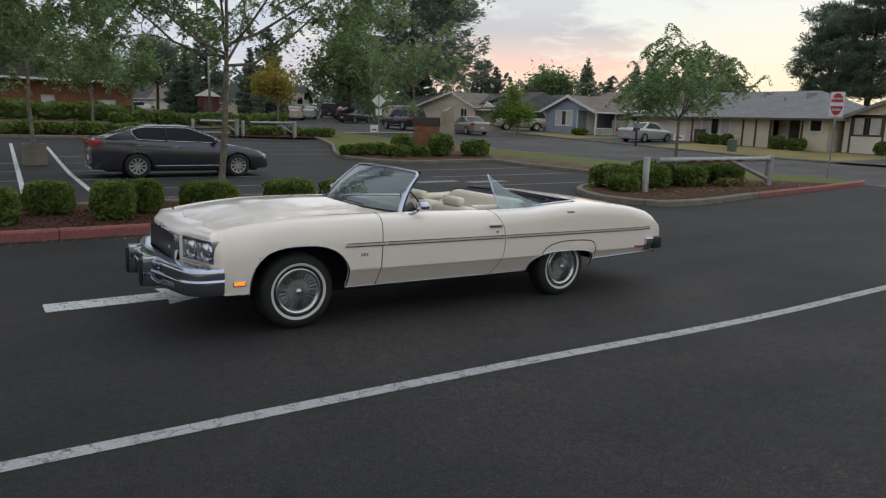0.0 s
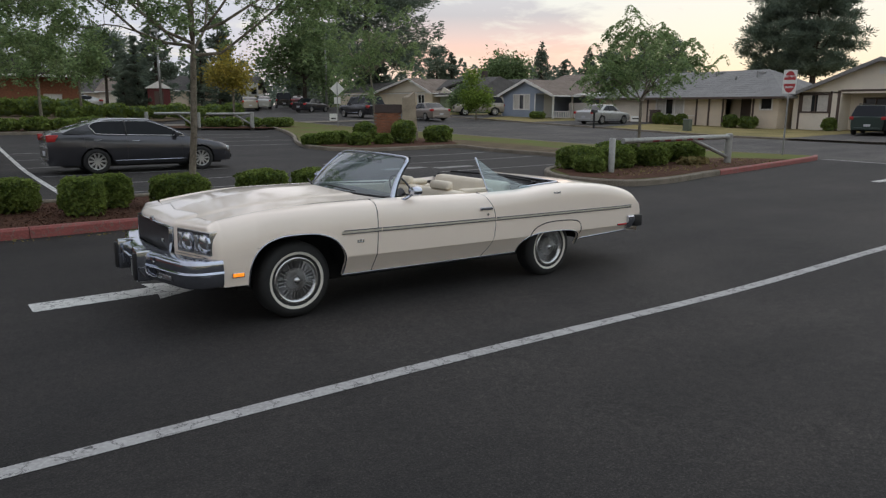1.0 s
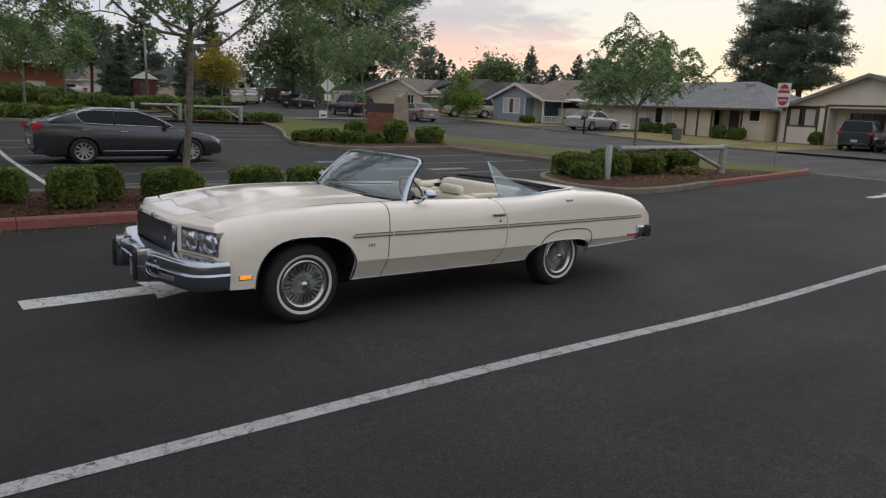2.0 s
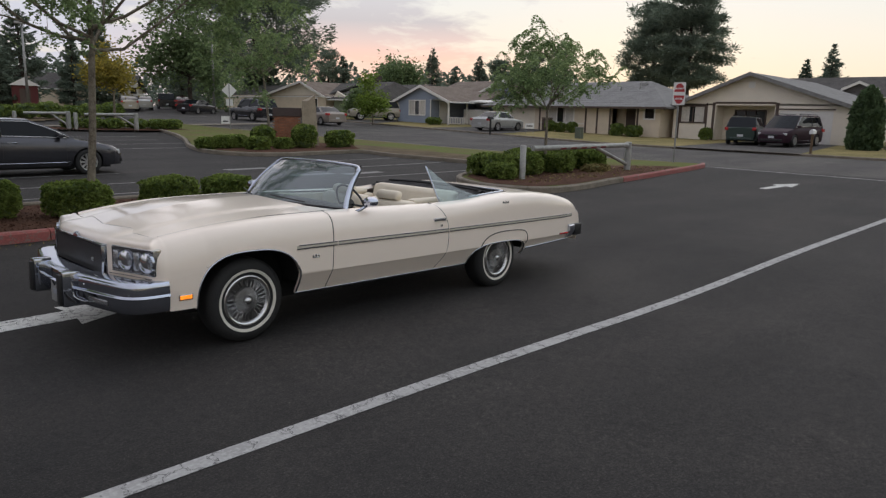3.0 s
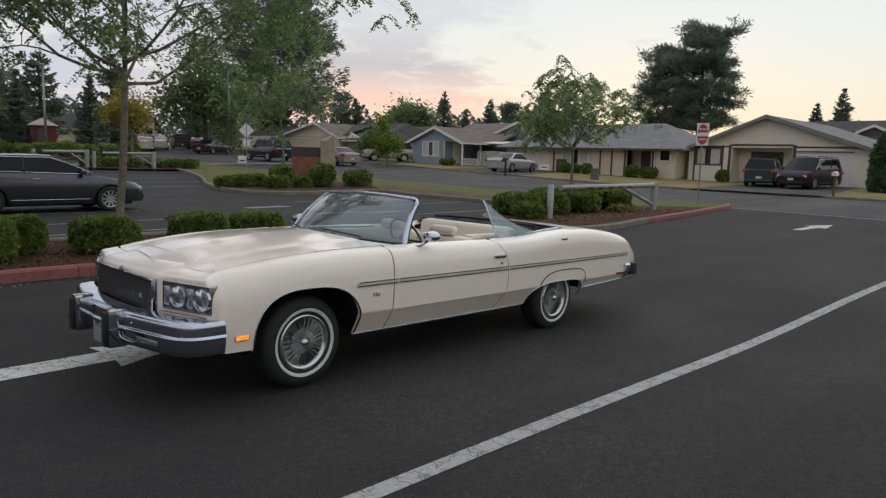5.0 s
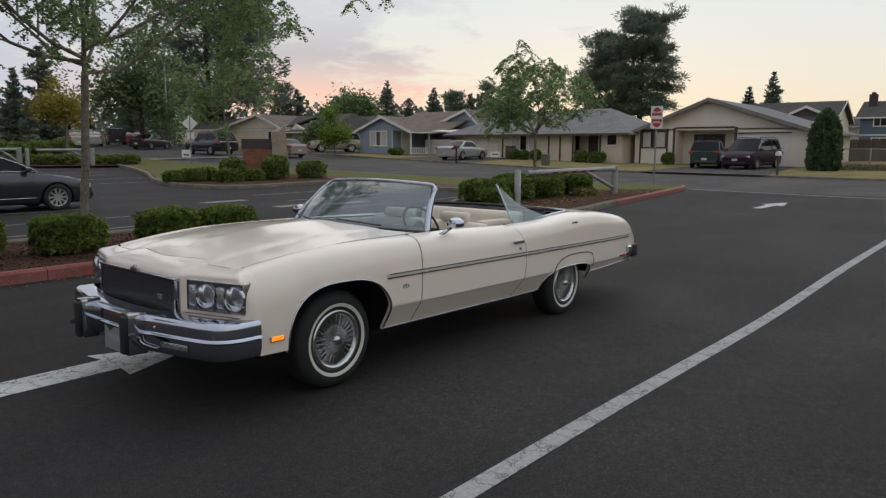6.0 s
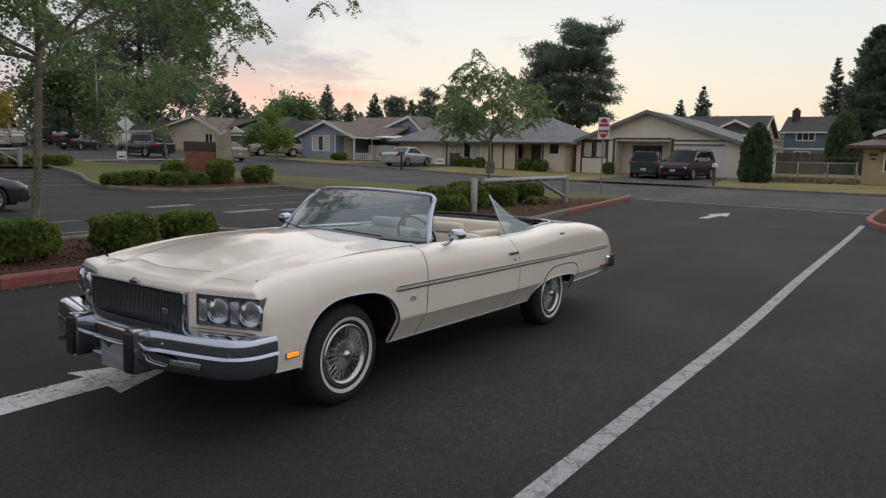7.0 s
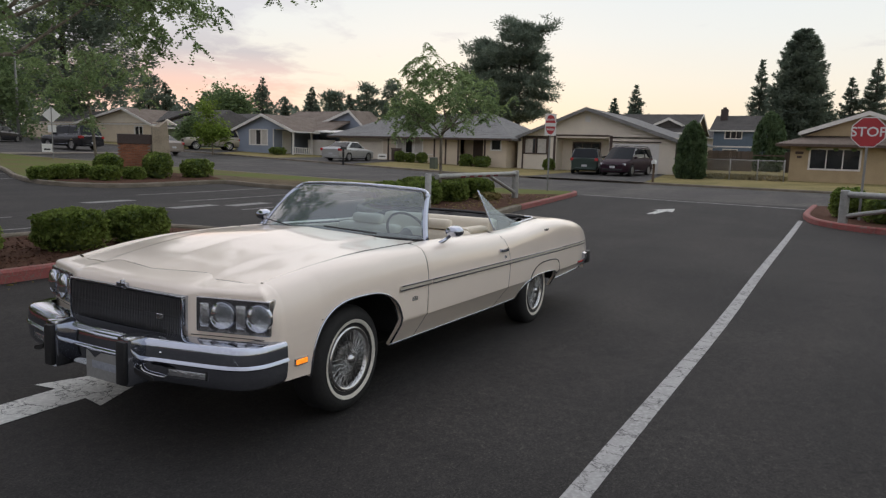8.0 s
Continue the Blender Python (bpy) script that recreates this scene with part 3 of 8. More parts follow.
kerb("kerb", smooth_line([(22.3, -2.15), (19.6, -2.03), (18.3, -2.04), (16.85, -2.33), (15.88, -3.0), (15.42, -3.8), (15.02, -6.0), (14.95, -14)], 5), RED_KERB, "faded red painted kerb round the exit island")
kerb("kerb", smooth_line([(22.5, 8.6), (22.3, 12), (22.0, 19), (21.4, 25), (20.4, 32), (19.9, 38), (20.2, 46)], 8), CONCRETE, "low concrete kerb beside the street", seg=3.0, height=0.13)
kerb("kerb", smooth_line([(31.1, -40), (32.3, -3), (33.65, 10), (35.05, 25), (37.05, 46), (42, 75)], 8), CONCRETE, "low concrete kerb along the lawns", seg=4.0, height=0.12)
kerb("kerb", [(-30, 33.5), (6.4, 34.1), (7.3, 35.0)], CONCRETE, "concrete kerb along the hedge strip", seg=3.0)


# ---- swing gates ----
def swing_gate(pa, pb, za, zb, label, strips=True, brace=True, r=0.085):
    a, b = Vector((*pa, G(*pa))), Vector((*pb, G(*pb)))
    t = thing("swing_gate", label, "gate", Matrix.Translation(a), group="lot gates")
    d = b - a
    flat_d = Vector((d.x, d.y, 0)).normalized()
    bm = bmesh.new()
    tube(bm, [(0, 0, -0.1), (0, 0, za - 0.02), (0, 0, za)], [r, r, r * 0.8], 16)
    part("catch_post", bm, GALV, t, smooth=40)
    bm = bmesh.new()
    e = Vector((d.x, d.y, d.z))
    tube(bm, [e + Vector((0, 0, -0.1)), e + Vector((0, 0, zb + 0.03)), e + Vector((0, 0, zb + 0.05))], [r * 1.25, r * 1.25, r], 16)
    part("hinge_post", bm, GALV, t, smooth=40)
    s = flat_d * 0.42 + Vector((0, 0, za - 0.09))
    f = e - flat_d * 0.05 + Vector((0, 0, zb - 0.05))
    bm = bmesh.new()
    tube(bm, [s, f], 0.075, 14)
    beam = part("beam", bm, GALV, t, smooth=40)
    if brace:
        bm = bmesh.new()
        tube(bm, [s.lerp(f, 0.60), e - flat_d * 0.06 + Vector((0, 0, 0.32))], 0.055, 12)
        part("brace", bm, GALV, t, smooth=40)
    if strips:
        side = Vector((flat_d.y, -flat_d.x, 0))
        if side.y > 0:
            side = -side
        for k in range(5):
            u = 0.24 + 0.105 * k
            p0, p1 = s.lerp(f, u), s.lerp(f, u + 0.058)
            bm = bmesh.new()
            loft(bm, [[q + side * (0.078 * math.cos(w)) + Vector((0, 0, 0.078 * math.sin(w))) for w in (-0.80, -0.55, -0.30, -0.05)] for q in (p0, p1)])
            part("reflector_strip", bm, GATE_RED, beam, "red reflective strip")
    return t


swing_gate((12.39, 6.7), (17.73, 6.5), 1.04, 0.98, "galvanised pipe swing gate with red reflective strips over an island bed")
swing_gate((13.0, -8.6), (16.15, -2.86), 0.98, 0.90, "galvanised pipe swing gate with a brace over the exit island", strips=False)
swing_gate((8.6, 37.2), (11.0, 36.5), 1.0, 1.0, "distant grey pipe gate at the back of the lot", strips=False, r=0.1)
swing_gate((11.3, 36.3), (14.2, 35.4), 1.0, 1.0, "distant grey pipe gate with a sloping brace", strips=False, r=0.1)


# ---- signs ----
def octagon(r, z):
    return [(r * math.cos(math.pi / 8 + k * math.pi / 4), z + r * math.sin(math.pi / 8 + k * math.pi / 4)) for k in range(8)]


def letters(text, size, mat, parent, at, turn, name="lettering"):
    cu = bpy.data.curves.new(name, "FONT")
    cu.body, cu.size, cu.align_x, cu.align_y, cu.extrude, cu.offset = text, size, "CENTER", "CENTER", 0.002, 0.004
    ob0 = bpy.data.objects.new("tmp_text", cu)
    scene.collection.objects.link(ob0)
    me = bpy.data.meshes.new_from_object(ob0.evaluated_get(bpy.context.evaluated_depsgraph_get()))
    bpy.data.objects.remove(ob0)
    me.materials.clear()
    me.materials.append(mat)
    ob = new(name, me)
    ob.parent = parent
    ob.matrix_basis = Matrix.Translation(at) @ turn
    return ob


def facing(yaw):
    """Stands a local plate (x right, z up, front towards -y) to face the yaw, degrees."""
    return pose(0, 0, 0, 0, 0, yaw)


TEXT_UP = pose(0, 0, 0, 90, 0, 0)


def stop_sign(x, y, h, yaw):
    t = thing("stop_sign", "red octagonal stop sign with white border on a steel post", "road sign", Matrix.Translation((x, y, G(x, y))) @ facing(yaw))
    bm = bmesh.new()
    box(bm, -0.03, 0.03, 0.0, 0.05, -0.1, h + 0.35, 0.008)
    part("post", bm, STEEL, t)
    plate = part("plate", prism(bmesh.new(), octagon(0.412, h), -0.012, -0.008), SIGN_WHITE, t, "white octagonal border")
    part("red_face", prism(bmesh.new(), octagon(0.388, h), -0.016, -0.0125), SIGN_RED, plate, "red octagonal face")
    letters("STOP", 0.335, SIGN_WHITE, plate, (0, -0.019, h), TEXT_UP)
    return t


def do_not_enter(x, y, h, yaw):
    t = thing("do_not_enter_sign", "white sign with a red round do-not-enter symbol on a steel post", "road sign", Matrix.Translation((x, y, G(x, y))) @ facing(yaw))
    bm = bmesh.new()
    box(bm, -0.03, 0.03, 0.0, 0.05, -0.1, h + 0.42, 0.008)
    part("post", bm, STEEL, t)
    plate = part("plate", boxes((-0.215, 0.215, -0.012, -0.006, h - 0.41, h + 0.41), bevel=0.002), SIGN_WHITE, t, "white sheet plate")
    ell = [(0.19 * math.cos(a), h + 0.37 * math.sin(a)) for a in [2 * math.pi * k / 40 for k in range(40)]]
    part("red_disc", prism(bmesh.new(), ell, -0.016, -0.0125), SIGN_RED, plate, "red oval disc")
    part("white_bar", boxes((-0.19, 0.19, -0.02, -0.0165, h - 0.065, h + 0.065)), SIGN_WHITE, plate, "white bar")
    letters("DO NOT", 0.080, SIGN_WHITE, plate, (0, -0.019, h + 0.185), TEXT_UP)
    letters("ENTER", 0.088, SIGN_WHITE, plate, (0, -0.019, h - 0.185), TEXT_UP)
    return t


def warning_sign(x, y, yaw):
    t = thing("warning_sign", "back of a diamond road sign on a thin post", "road sign", Matrix.Translation((x, y, G(x, y))) @ facing(yaw))
    part("post", boxes((-0.026, 0.026, -0.05, -0.015, -0.1, 2.86), bevel=0.006), STEEL, t)
    # the white stands in for bright sky mirrored on the plate's back
    part("diamond_plate", prism(bmesh.new(), [(0, 2.02), (0.44, 2.46), (0, 2.90), (-0.44, 2.46)], -0.014, -0.006), SIGN_WHITE, t, "back of a diamond plate, its sky reflection put in as white")
    part("lower_plate", boxes((-0.20, 0.20, -0.014, -0.006, 1.54, 1.94), bevel=0.002), SIGN_WHITE, t, "small pale square plate")
    part("low_board", boxes((-0.52, -0.02, -0.014, 0.02, 0.48, 0.92), bevel=0.004), SIGN_WHITE, t, "low white board")
    part("board_bar", boxes((-0.42, -0.12, -0.018, -0.0145, 0.58, 0.66)), BLACK, t, "dark unreadable bar")
    return t


do_not_enter(22.35, 7.1, 2.66, -62)
stop_sign(17.6, -3.25, 2.38, -92)
warning_sign(19.5, 34.4, -32)


# ---- brick entrance sign with a stone pylon ----
def entrance_sign():
    x, y = 15.62, 22.55
    yaw = -33
    t = thing("entrance_sign", "red brick sign wall with dark cap and leaning stone pylon", "monument sign", Matrix.Translation((x, y, G(x, y))) @ facing(yaw))
    core = part("wall_core", boxes((-0.60, 0.60, 0.02, 0.42, -0.1, 1.40)), MORTAR, t)
    brick = boxes((-0.098, 0.098, -0.008, 0.045, -0.029, 0.029), bevel=0.004)
    me = bpy.data.meshes.new("brick")
    brick.to_mesh(me)
    brick.free()
    me.materials.append(BRICK_RED)
    for row in range(21):
        for k in range(7):
            u = -0.60 + 0.1 + k * 0.207 + (0.1 if row % 2 else 0) - 0.05
            if u > 0.54:
                continue
            b = new("brick", me)
            b.parent = core
            b.location = (u, 0.012, 0.03 + row * 0.0675)
    part("cap", boxes((-0.64, 0.64, -0.02, 0.46, 1.40, 1.80), bevel=0.015), BRICK_DARK, t, "dark brick cap course")
    bm = bmesh.new()
    rows = []
    for z, x0, x1, d in ((-0.1, 0.62, 1.42, 0.30), (0.7, 0.64, 1.37, 0.28), (1.5, 0.66, 1.30, 0.25), (2.12, 0.67, 1.25, 0.23)):
        rows.append([(x0, -d + 0.1, z), ((x0 + x1) / 2, -d - 0.02 + 0.1, z), (x1, -d + 0.1, z + (0.28 if z > 2 else 0)), (x1, d + 0.1, z + (0.28 if z > 2 else 0)), (x0, d + 0.1, z)])
    vs = loft(bm, rows, closed=True)
    bm.faces.new(vs[-1])
    bmesh.ops.subdivide_edges(bm, edges=bm.edges[:], cuts=3, use_grid_fill=True)
    for v in bm.verts:
        w = noise.noise(v.co * 3.1) * 0.025
        v.co += Vector((w, w * 0.6, w * 0.4))
    bmesh.ops.recalc_face_normals(bm, faces=bm.faces[:])
    part("stone_pylon", bm, STONE, t, "rough tan cast stone pylon with a slanted top", smooth=30)
    return t


entrance_sign()


def concrete_planter(x, y):
    t = thing("concrete_planter", "square grey concrete tree planter on a painted island", "planter", Matrix.Translation((x, y, G(x, y))))
    bm = bmesh.new()
    s, w = 0.32, 0.08
    for sx0, sx1, sy0, sy1 in ((-s, s, -s, -s + w), (-s, s, s - w, s), (-s, -s + w, -s + w, s - w), (s - w, s, -s + w, s - w)):
        box(bm, sx0, sx1, sy0, sy1, 0, 0.66, 0.012)
    part("box", bm, CONCRETE, t)
    part("soil", boxes((-s + w + 0.003, s - w - 0.003, -s + w + 0.003, s - w - 0.003, 0.02, 0.57)), MULCH, t, "dark soil")
    return t


concrete_planter(-0.66, 19.9)

# ---- the ivory convertible ----
def lerp_table(t, x):
    if x <= t[0][0]:
        return t[0][1]
    for (a, u), (b, v) in zip(t, t[1:]):
        if x <= b:
            return u + (v - u) * (x - a) / (b - a)
    return t[-1][1]


def eased_table(t, x):
    """A table read with rounded corners."""
    h = 0.07
    return (lerp_table(t, x - h) + 2 * lerp_table(t, x) + lerp_table(t, x + h)) / 4


PLAN = [(-0.75, 0.935), (-0.64, 0.953), (-0.45, 0.968), (0.0, 0.995), (0.5, 1.005), (2.0, 1.015), (3.4, 1.005), (4.2, 0.985), (4.5, 0.955), (4.66, 0.92)]
SHOULDER = [(-0.80, 0.848), (-0.735, 0.861), (-0.65, 0.881), (-0.45, 0.914), (-0.25, 0.941), (0.0, 0.965), (0.3, 0.978), (0.8, 0.986), (1.5, 0.988), (2.2, 0.982), (2.6, 0.992), (2.95, 1.022), (3.3, 1.042), (3.7, 1.034), (4.05, 1.000), (4.28, 0.960), (4.42, 0.924), (4.52, 0.884), (4.60, 0.832), (4.66, 0.770)]
LOWER = [(0.26, 0.852), (0.36, 0.906), (0.44, 0.954), (0.498, 0.989), (0.509, 0.998), (0.56, 1.001), (0.70, 0.998)]
UPPER = [(-0.30, 0.998), (-0.22, 0.992), (-0.15, 0.982), (-0.095, 0.964), (-0.055, 0.940), (-0.028, 0.910), (-0.010, 0.873), (0.0, 0.825)]
UPPER_CRISP = [(-0.30, 1.0), (-0.16, 0.996), (-0.09, 0.987), (-0.05, 0.972), (-0.028, 0.952), (-0.013, 0.922), (-0.005, 0.882), (0.0, 0.825)]
ARCH_F, ARCH_R = (0.0, 0.445, 0.345, 0.400, 2.7), (3.03, 0.475, 0.33, 0.205, 3.2)


def skin_half(x, z):
    """Half the body's width at a place along the car and a height."""
    zt = eased_table(SHOULDER, x)
    u, lo = lerp_table(UPPER, min(0.0, z - zt)), lerp_table(LOWER, z)
    # the shoulder grows crisper towards the tail
    u += (lerp_table(UPPER_CRISP, min(0.0, z - zt)) - u) * min(1.0, max(0.25 if x > -0.3 else 0.0, (x - 1.6) / 0.9))
    # the lower crease runs out ahead of the front wheel
    if z < 0.56:
        lo += (0.998 - lo) * 0.88 * min(1.0, max(0.0, (-0.30 - x) / 0.14))
    return eased_table(PLAN, x) * min(u, lo)


def arch(a, x):
    c, half, base, rise, n = a
    u = abs((x - c) / half)
    return None if u > 1.0001 else base + rise * max(0.0, 1 - u ** n) ** (1 / n)


def under_edge(x):
    for a in (ARCH_F, ARCH_R):
        z = arch(a, x)
        if z is not None:
            return z
    if x < -0.445:
        return 0.365
    if x < 2.56:
        return 0.325
    return 0.395 + 0.04 * (x - 3.5)


def seam_f(z):
    return 0.742 + 0.022 * max(0.0, (z - 0.35)) / 0.65


def seam_r(z):
    return lerp_table([(0.30, 2.035), (0.36, 2.075), (0.45, 2.125), (0.60, 2.165), (0.76, 2.165), (0.86, 2.135), (0.94, 2.08), (1.0, 2.04)], z)


def side_rows(x, zb, zt, warp):
    k = min(1.0, max(0.05, (zt - zb - 0.015) / 0.31))
    zs = [max(zb, z) for z in (0.0, 0.36, 0.42, 0.47, 0.498, 0.509, 0.524, 0.56, 0.66)]
    zs += [zt + dz * k for dz in (-0.29, -0.20, -0.13, -0.085, -0.05, -0.028, -0.013, -0.004, 0.0)]
    zs = [max(zb, z) for z in zs]
    out = []
    for z in zs:
        xx = warp(x, z)
        out.append((xx, skin_half(xx, z), z))
    return out


def side_panel(stations, warp, sg):
    bm = bmesh.new()
    rows = []
    for x in stations:
        rows.append([(a, sg * b, c) for a, b, c in side_rows(x, under_edge(x), eased_table(SHOULDER, x), warp)])
    # a turned-in lip at the top
    for r in rows:
        a, b, c = r[-1]
        r += [(a, b - sg * 0.02, c + 0.001), (a, b - sg * 0.028, c - 0.012)]
        r.insert(0, (r[0][0], r[0][1] - sg * 0.03, r[0][2] + 0.004))
    loft(bm, rows)
    bmesh.ops.remove_doubles(bm, verts=bm.verts[:], dist=0.0008)
    bmesh.ops.recalc_face_normals(bm, faces=bm.faces[:])
    if sum(f.normal.y * f.calc_area() for f in bm.faces) * sg < 0:
        bmesh.ops.reverse_faces(bm, faces=bm.faces[:])
    return bm


def spaced(a, b, n):
    return [a + (b - a) * k / n for k in range(n + 1)]


def arch_stations(a, n=22):
    c, h = a[0], a[1]
    return [c - h * math.cos(math.pi * k / n) for k in range(n + 1)]


def wheel(parent, x, sg, steer=0.0):
    """A tyre with a white wall and a chromed wire wheel; the outer face points to sg."""
    w = thing("wheel", "", "", None)
    for key in ("label", "category", "group", "kind"):
        if key in w:
            del w[key]
    w.parent = parent
    w.matrix_basis = Matrix.Translation((x, sg * 0.890, 0.335)) @ (pose(0, 0, 0) if sg < 0 else pose(0, 0, 0, 0, 0, 180))
    prof = [(0.0, 0.195), (-0.004, 0.21), (-0.012, 0.235), (-0.018, 0.262), (-0.012, 0.290), (0.004, 0.315), (0.022, 0.328), (0.040, 0.334), (0.16, 0.334), (0.185, 0.325), (0.205, 0.29), (0.21, 0.24), (0.19, 0.19)]
    bm = bmesh.new()
    lathe_y(bm, prof, 56)
    part("tyre", bm, RUBBER, w, smooth=40)
    bm = bmesh.new()
    lathe_y(bm, [(-0.0100, 0.2265), (-0.0150, 0.2285), (-0.0205, 0.2475), (-0.0185, 0.2500)], 56)
    part("whitewall", bm, WHITEWALL, w, "clean white sidewall ring", smooth=40)
    bm = bmesh.new()
    lathe_y(bm, [(0.010, 0.168), (-0.006, 0.178), (-0.014, 0.190), (-0.012, 0.199), (-0.004, 0.206), (0.012, 0.208)], 56)
    part("rim", bm, CHROME_DULL, w, "chrome outer wheel ring", smooth=50)
    bm = bmesh.new()
    lathe_y(bm, [(0.030, 0.001), (0.032, 0.12), (0.020, 0.175)], 40)
    part("backing", bm, BLACK, w, smooth=40)
    bm = bmesh.new()
    lathe_y(bm, [(0.004, 0.038), (0.002, 0.060), (0.006, 0.082), (0.012, 0.094), (0.022, 0.100), (0.031, 0.102)], 40)
    part("inner_dish", bm, DISH_GREY, w, "dull chrome inner dish", smooth=40)

    def wires(count, phase, inner, outer, twist, d0, d1, r):
        bm = bmesh.new()
        tube(bm, [(inner * math.cos(twist), d0, inner * math.sin(twist)), (outer, d1, 0)], r, 5, cap=False)
        first = part("spoke", bm, CHROME_DULL, w, smooth=True)
        for k in range(count):
            ob = first if k == 0 else new("spoke", first.data)
            ob.parent = w
            ob.matrix_basis = pose(0, 0, 0, 0, 360.0 * (k + phase) / count, 0)

    wires(24, 0.0, 0.042, 0.184, 0.42, -0.022, -0.004, 0.0019)
    wires(24, 0.5, 0.042, 0.184, -0.42, -0.008, -0.004, 0.0019)
    wires(32, 0.5, 0.095, 0.182, 0.0, 0.014, 0.004, 0.0022)
    bm = bmesh.new()
    lathe_y(bm, [(-0.034, 0.0005), (-0.033, 0.012), (-0.029, 0.020), (-0.018, 0.029), (-0.006, 0.036), (0.028, 0.042)], 32)
    part("hub_cap", bm, CHROME_DULL, w, "chrome hub cap", smooth=40)
    return w


def sweep(bm, path, prof):
    """Sweeps a profile of (outward, z) along a plan path of (x, y); outward is to the right of the way."""
    rows = []
    pts = [Vector(p) for p in path]
    for i, p in enumerate(pts):
        d = (pts[min(i + 1, len(pts) - 1)] - pts[max(i - 1, 0)]).normalized()
        nrm = Vector((d.y, -d.x))
        rows.append([(p.x + nrm.x * u, p.y + nrm.y * u, z) for u, z in prof])
    vs = loft(bm, rows)
    for r in (vs[0], vs[-1]):
        bm.faces.new(r)
    bmesh.ops.recalc_face_normals(bm, faces=bm.faces[:])
    return bm


def convertible():
    car = thing("convertible_car", "ivory full-size convertible, top down, whitewall tyres, parked on asphalt", "car", Matrix.Translation((0, 0.92, 0.0)) @ pose(0, 0, 0, 0, 1.25, 0))

    # --- body sides, panel by panel ---
    for sg in (-1, 1):
        st = spaced(-0.64, -0.446, 6) + arch_stations(ARCH_F) + spaced(0.45, 0.795, 5)
        st = sorted(set(round(s, 4) for s in st))
        bm = side_panel(st, lambda x, z: x if x < 0.45 else 0.45 + (x - 0.45) * (seam_f(z) - 0.005 - 0.45) / 0.345, sg)
        part("front_fender", bm, CAR_CREAM, car, smooth=65)
        st = spaced(0.0, 1.0, 16)
        bm = bmesh.new()
        rows = []
        for u in st:
            xm = 0.80 + (2.15 - 0.80) * u
            zt = eased_table(SHOULDER, xm)
            r = [(a, sg * b, c) for a, b, c in side_rows(xm, 0.327, zt, lambda x, z: seam_f(z) + 0.004 + (seam_r(z) - 0.008 - seam_f(z)) * u)]
            r.insert(0, (r[0][0], r[0][1] - sg * 0.03, r[0][2] + 0.004))
            a, b, c = r[-1]
            r += [(a, b - sg * 0.02, c + 0.002), (a, b - sg * 0.06, c - 0.01), (a, b - sg * 0.075, c - 0.04)]
            rows.append(r)
        loft(bm, rows)
        bmesh.ops.remove_doubles(bm, verts=bm.verts[:], dist=0.0006)
        bmesh.ops.recalc_face_normals(bm, faces=bm.faces[:])
        if sum(f.normal.y * f.calc_area() for f in bm.faces) * sg < 0:
            bmesh.ops.reverse_faces(bm, faces=bm.faces[:])
        door = part("door", bm, CAR_CREAM, car, smooth=35)
        for sf in (seam_f, seam_r):
            bm = bmesh.new()
            tube(bm, [(sf(z), sg * (skin_half(sf(z), z) - 0.011), z) for z in spaced(0.34, 0.985, 16)], 0.010, 6)
            part("door_gap", bm, BLACK, door, "dark door gap", smooth=True)
        # door furniture
        hb = skin_half(2.03, 0.84)
        bm = boxes((1.955, 2.115, sg * (hb + 0.004) - 0.012, sg * (hb + 0.004) + 0.012, 0.83, 0.858), bevel=0.007)
        part("door_handle", bm, CHROME, door, "chrome push-button door handle", smooth=40)
        bm = bmesh.new()
        lathe_y(bm, [(-0.012, 0.0005), (-0.011, 0.012), (0.004, 0.014)], 16, (2.055, sg * skin_half(2.055, 0.785), 0.785))
        part("door_lock", bm, CHROME_DULL, door, "round chrome key lock", smooth=40)
        bm = boxes((0.86, 2.02, sg * 0.76 - 0.03, sg * 0.76 + 0.03, 0.42, 0.955), bevel=0.012)
        part("door_trim_panel", bm, VINYL, door, "ivory vinyl inner door panel")
        bm = bmesh.new()
        tube(bm, [(0.86, sg * 0.775, 0.975), (1.4, sg * 0.78, 0.972), (2.05, sg * 0.775, 0.962)], 0.009, 8)
        part("window_seal", bm, BLACK, door, "black window seal", smooth=True)
        st = [2.16 + 0.0] + spaced(2.22, 2.55, 6) + arch_stations(ARCH_R) + spaced(3.52, 4.2, 9) + spaced(4.25, 4.66, 12)
        st = sorted(set(round(s, 4) for s in st))
        bm = side_panel(st, lambda x, z: x + (seam_r(z) + 0.004 - 2.16) * math.exp(-max(0.0, x - 2.16) / 0.16), sg)
        quarter = part("quarter_panel", bm, CAR_CREAM, car, smooth=35)
        # raised lip over the rear wheel
        lip = [(2.66, 0.47), (2.70, 0.545), (2.78, 0.60), (2.90, 0.633), (3.05, 0.645), (3.25, 0.643), (3.40, 0.628), (3.46, 0.595), (3.485, 0.54), (3.49, 0.47)]
        lip = smooth_line(lip, 5)
        bm = bmesh.new()
        tube(bm, [(x, sg * (skin_half(x, z) + 0.001), z) for x, z in lip], 0.0055, 6)
        part("fender_skirt_edge", bm, BLACK, quarter, "dark gap round the rear wheel skirt", smooth=True)
        bm = bmesh.new()
        rows = []
        for k in range(24):
            x = 2.70 + (3.475 - 2.70) * k / 23
            top = lerp_table(sorted(lip[:36]), x) - 0.014
            bot = max(under_edge(x) + 0.004, 0.46)
            rows.append([(x, sg * (skin_half(x, z) + 0.004), z) for z in spaced(bot, max(bot + 0.01, top), 5)])
        loft(bm, rows)
        bmesh.ops.recalc_face_normals(bm, faces=bm.faces[:])
        part("fender_skirt", bm, CAR_CREAM, quarter, smooth=40)
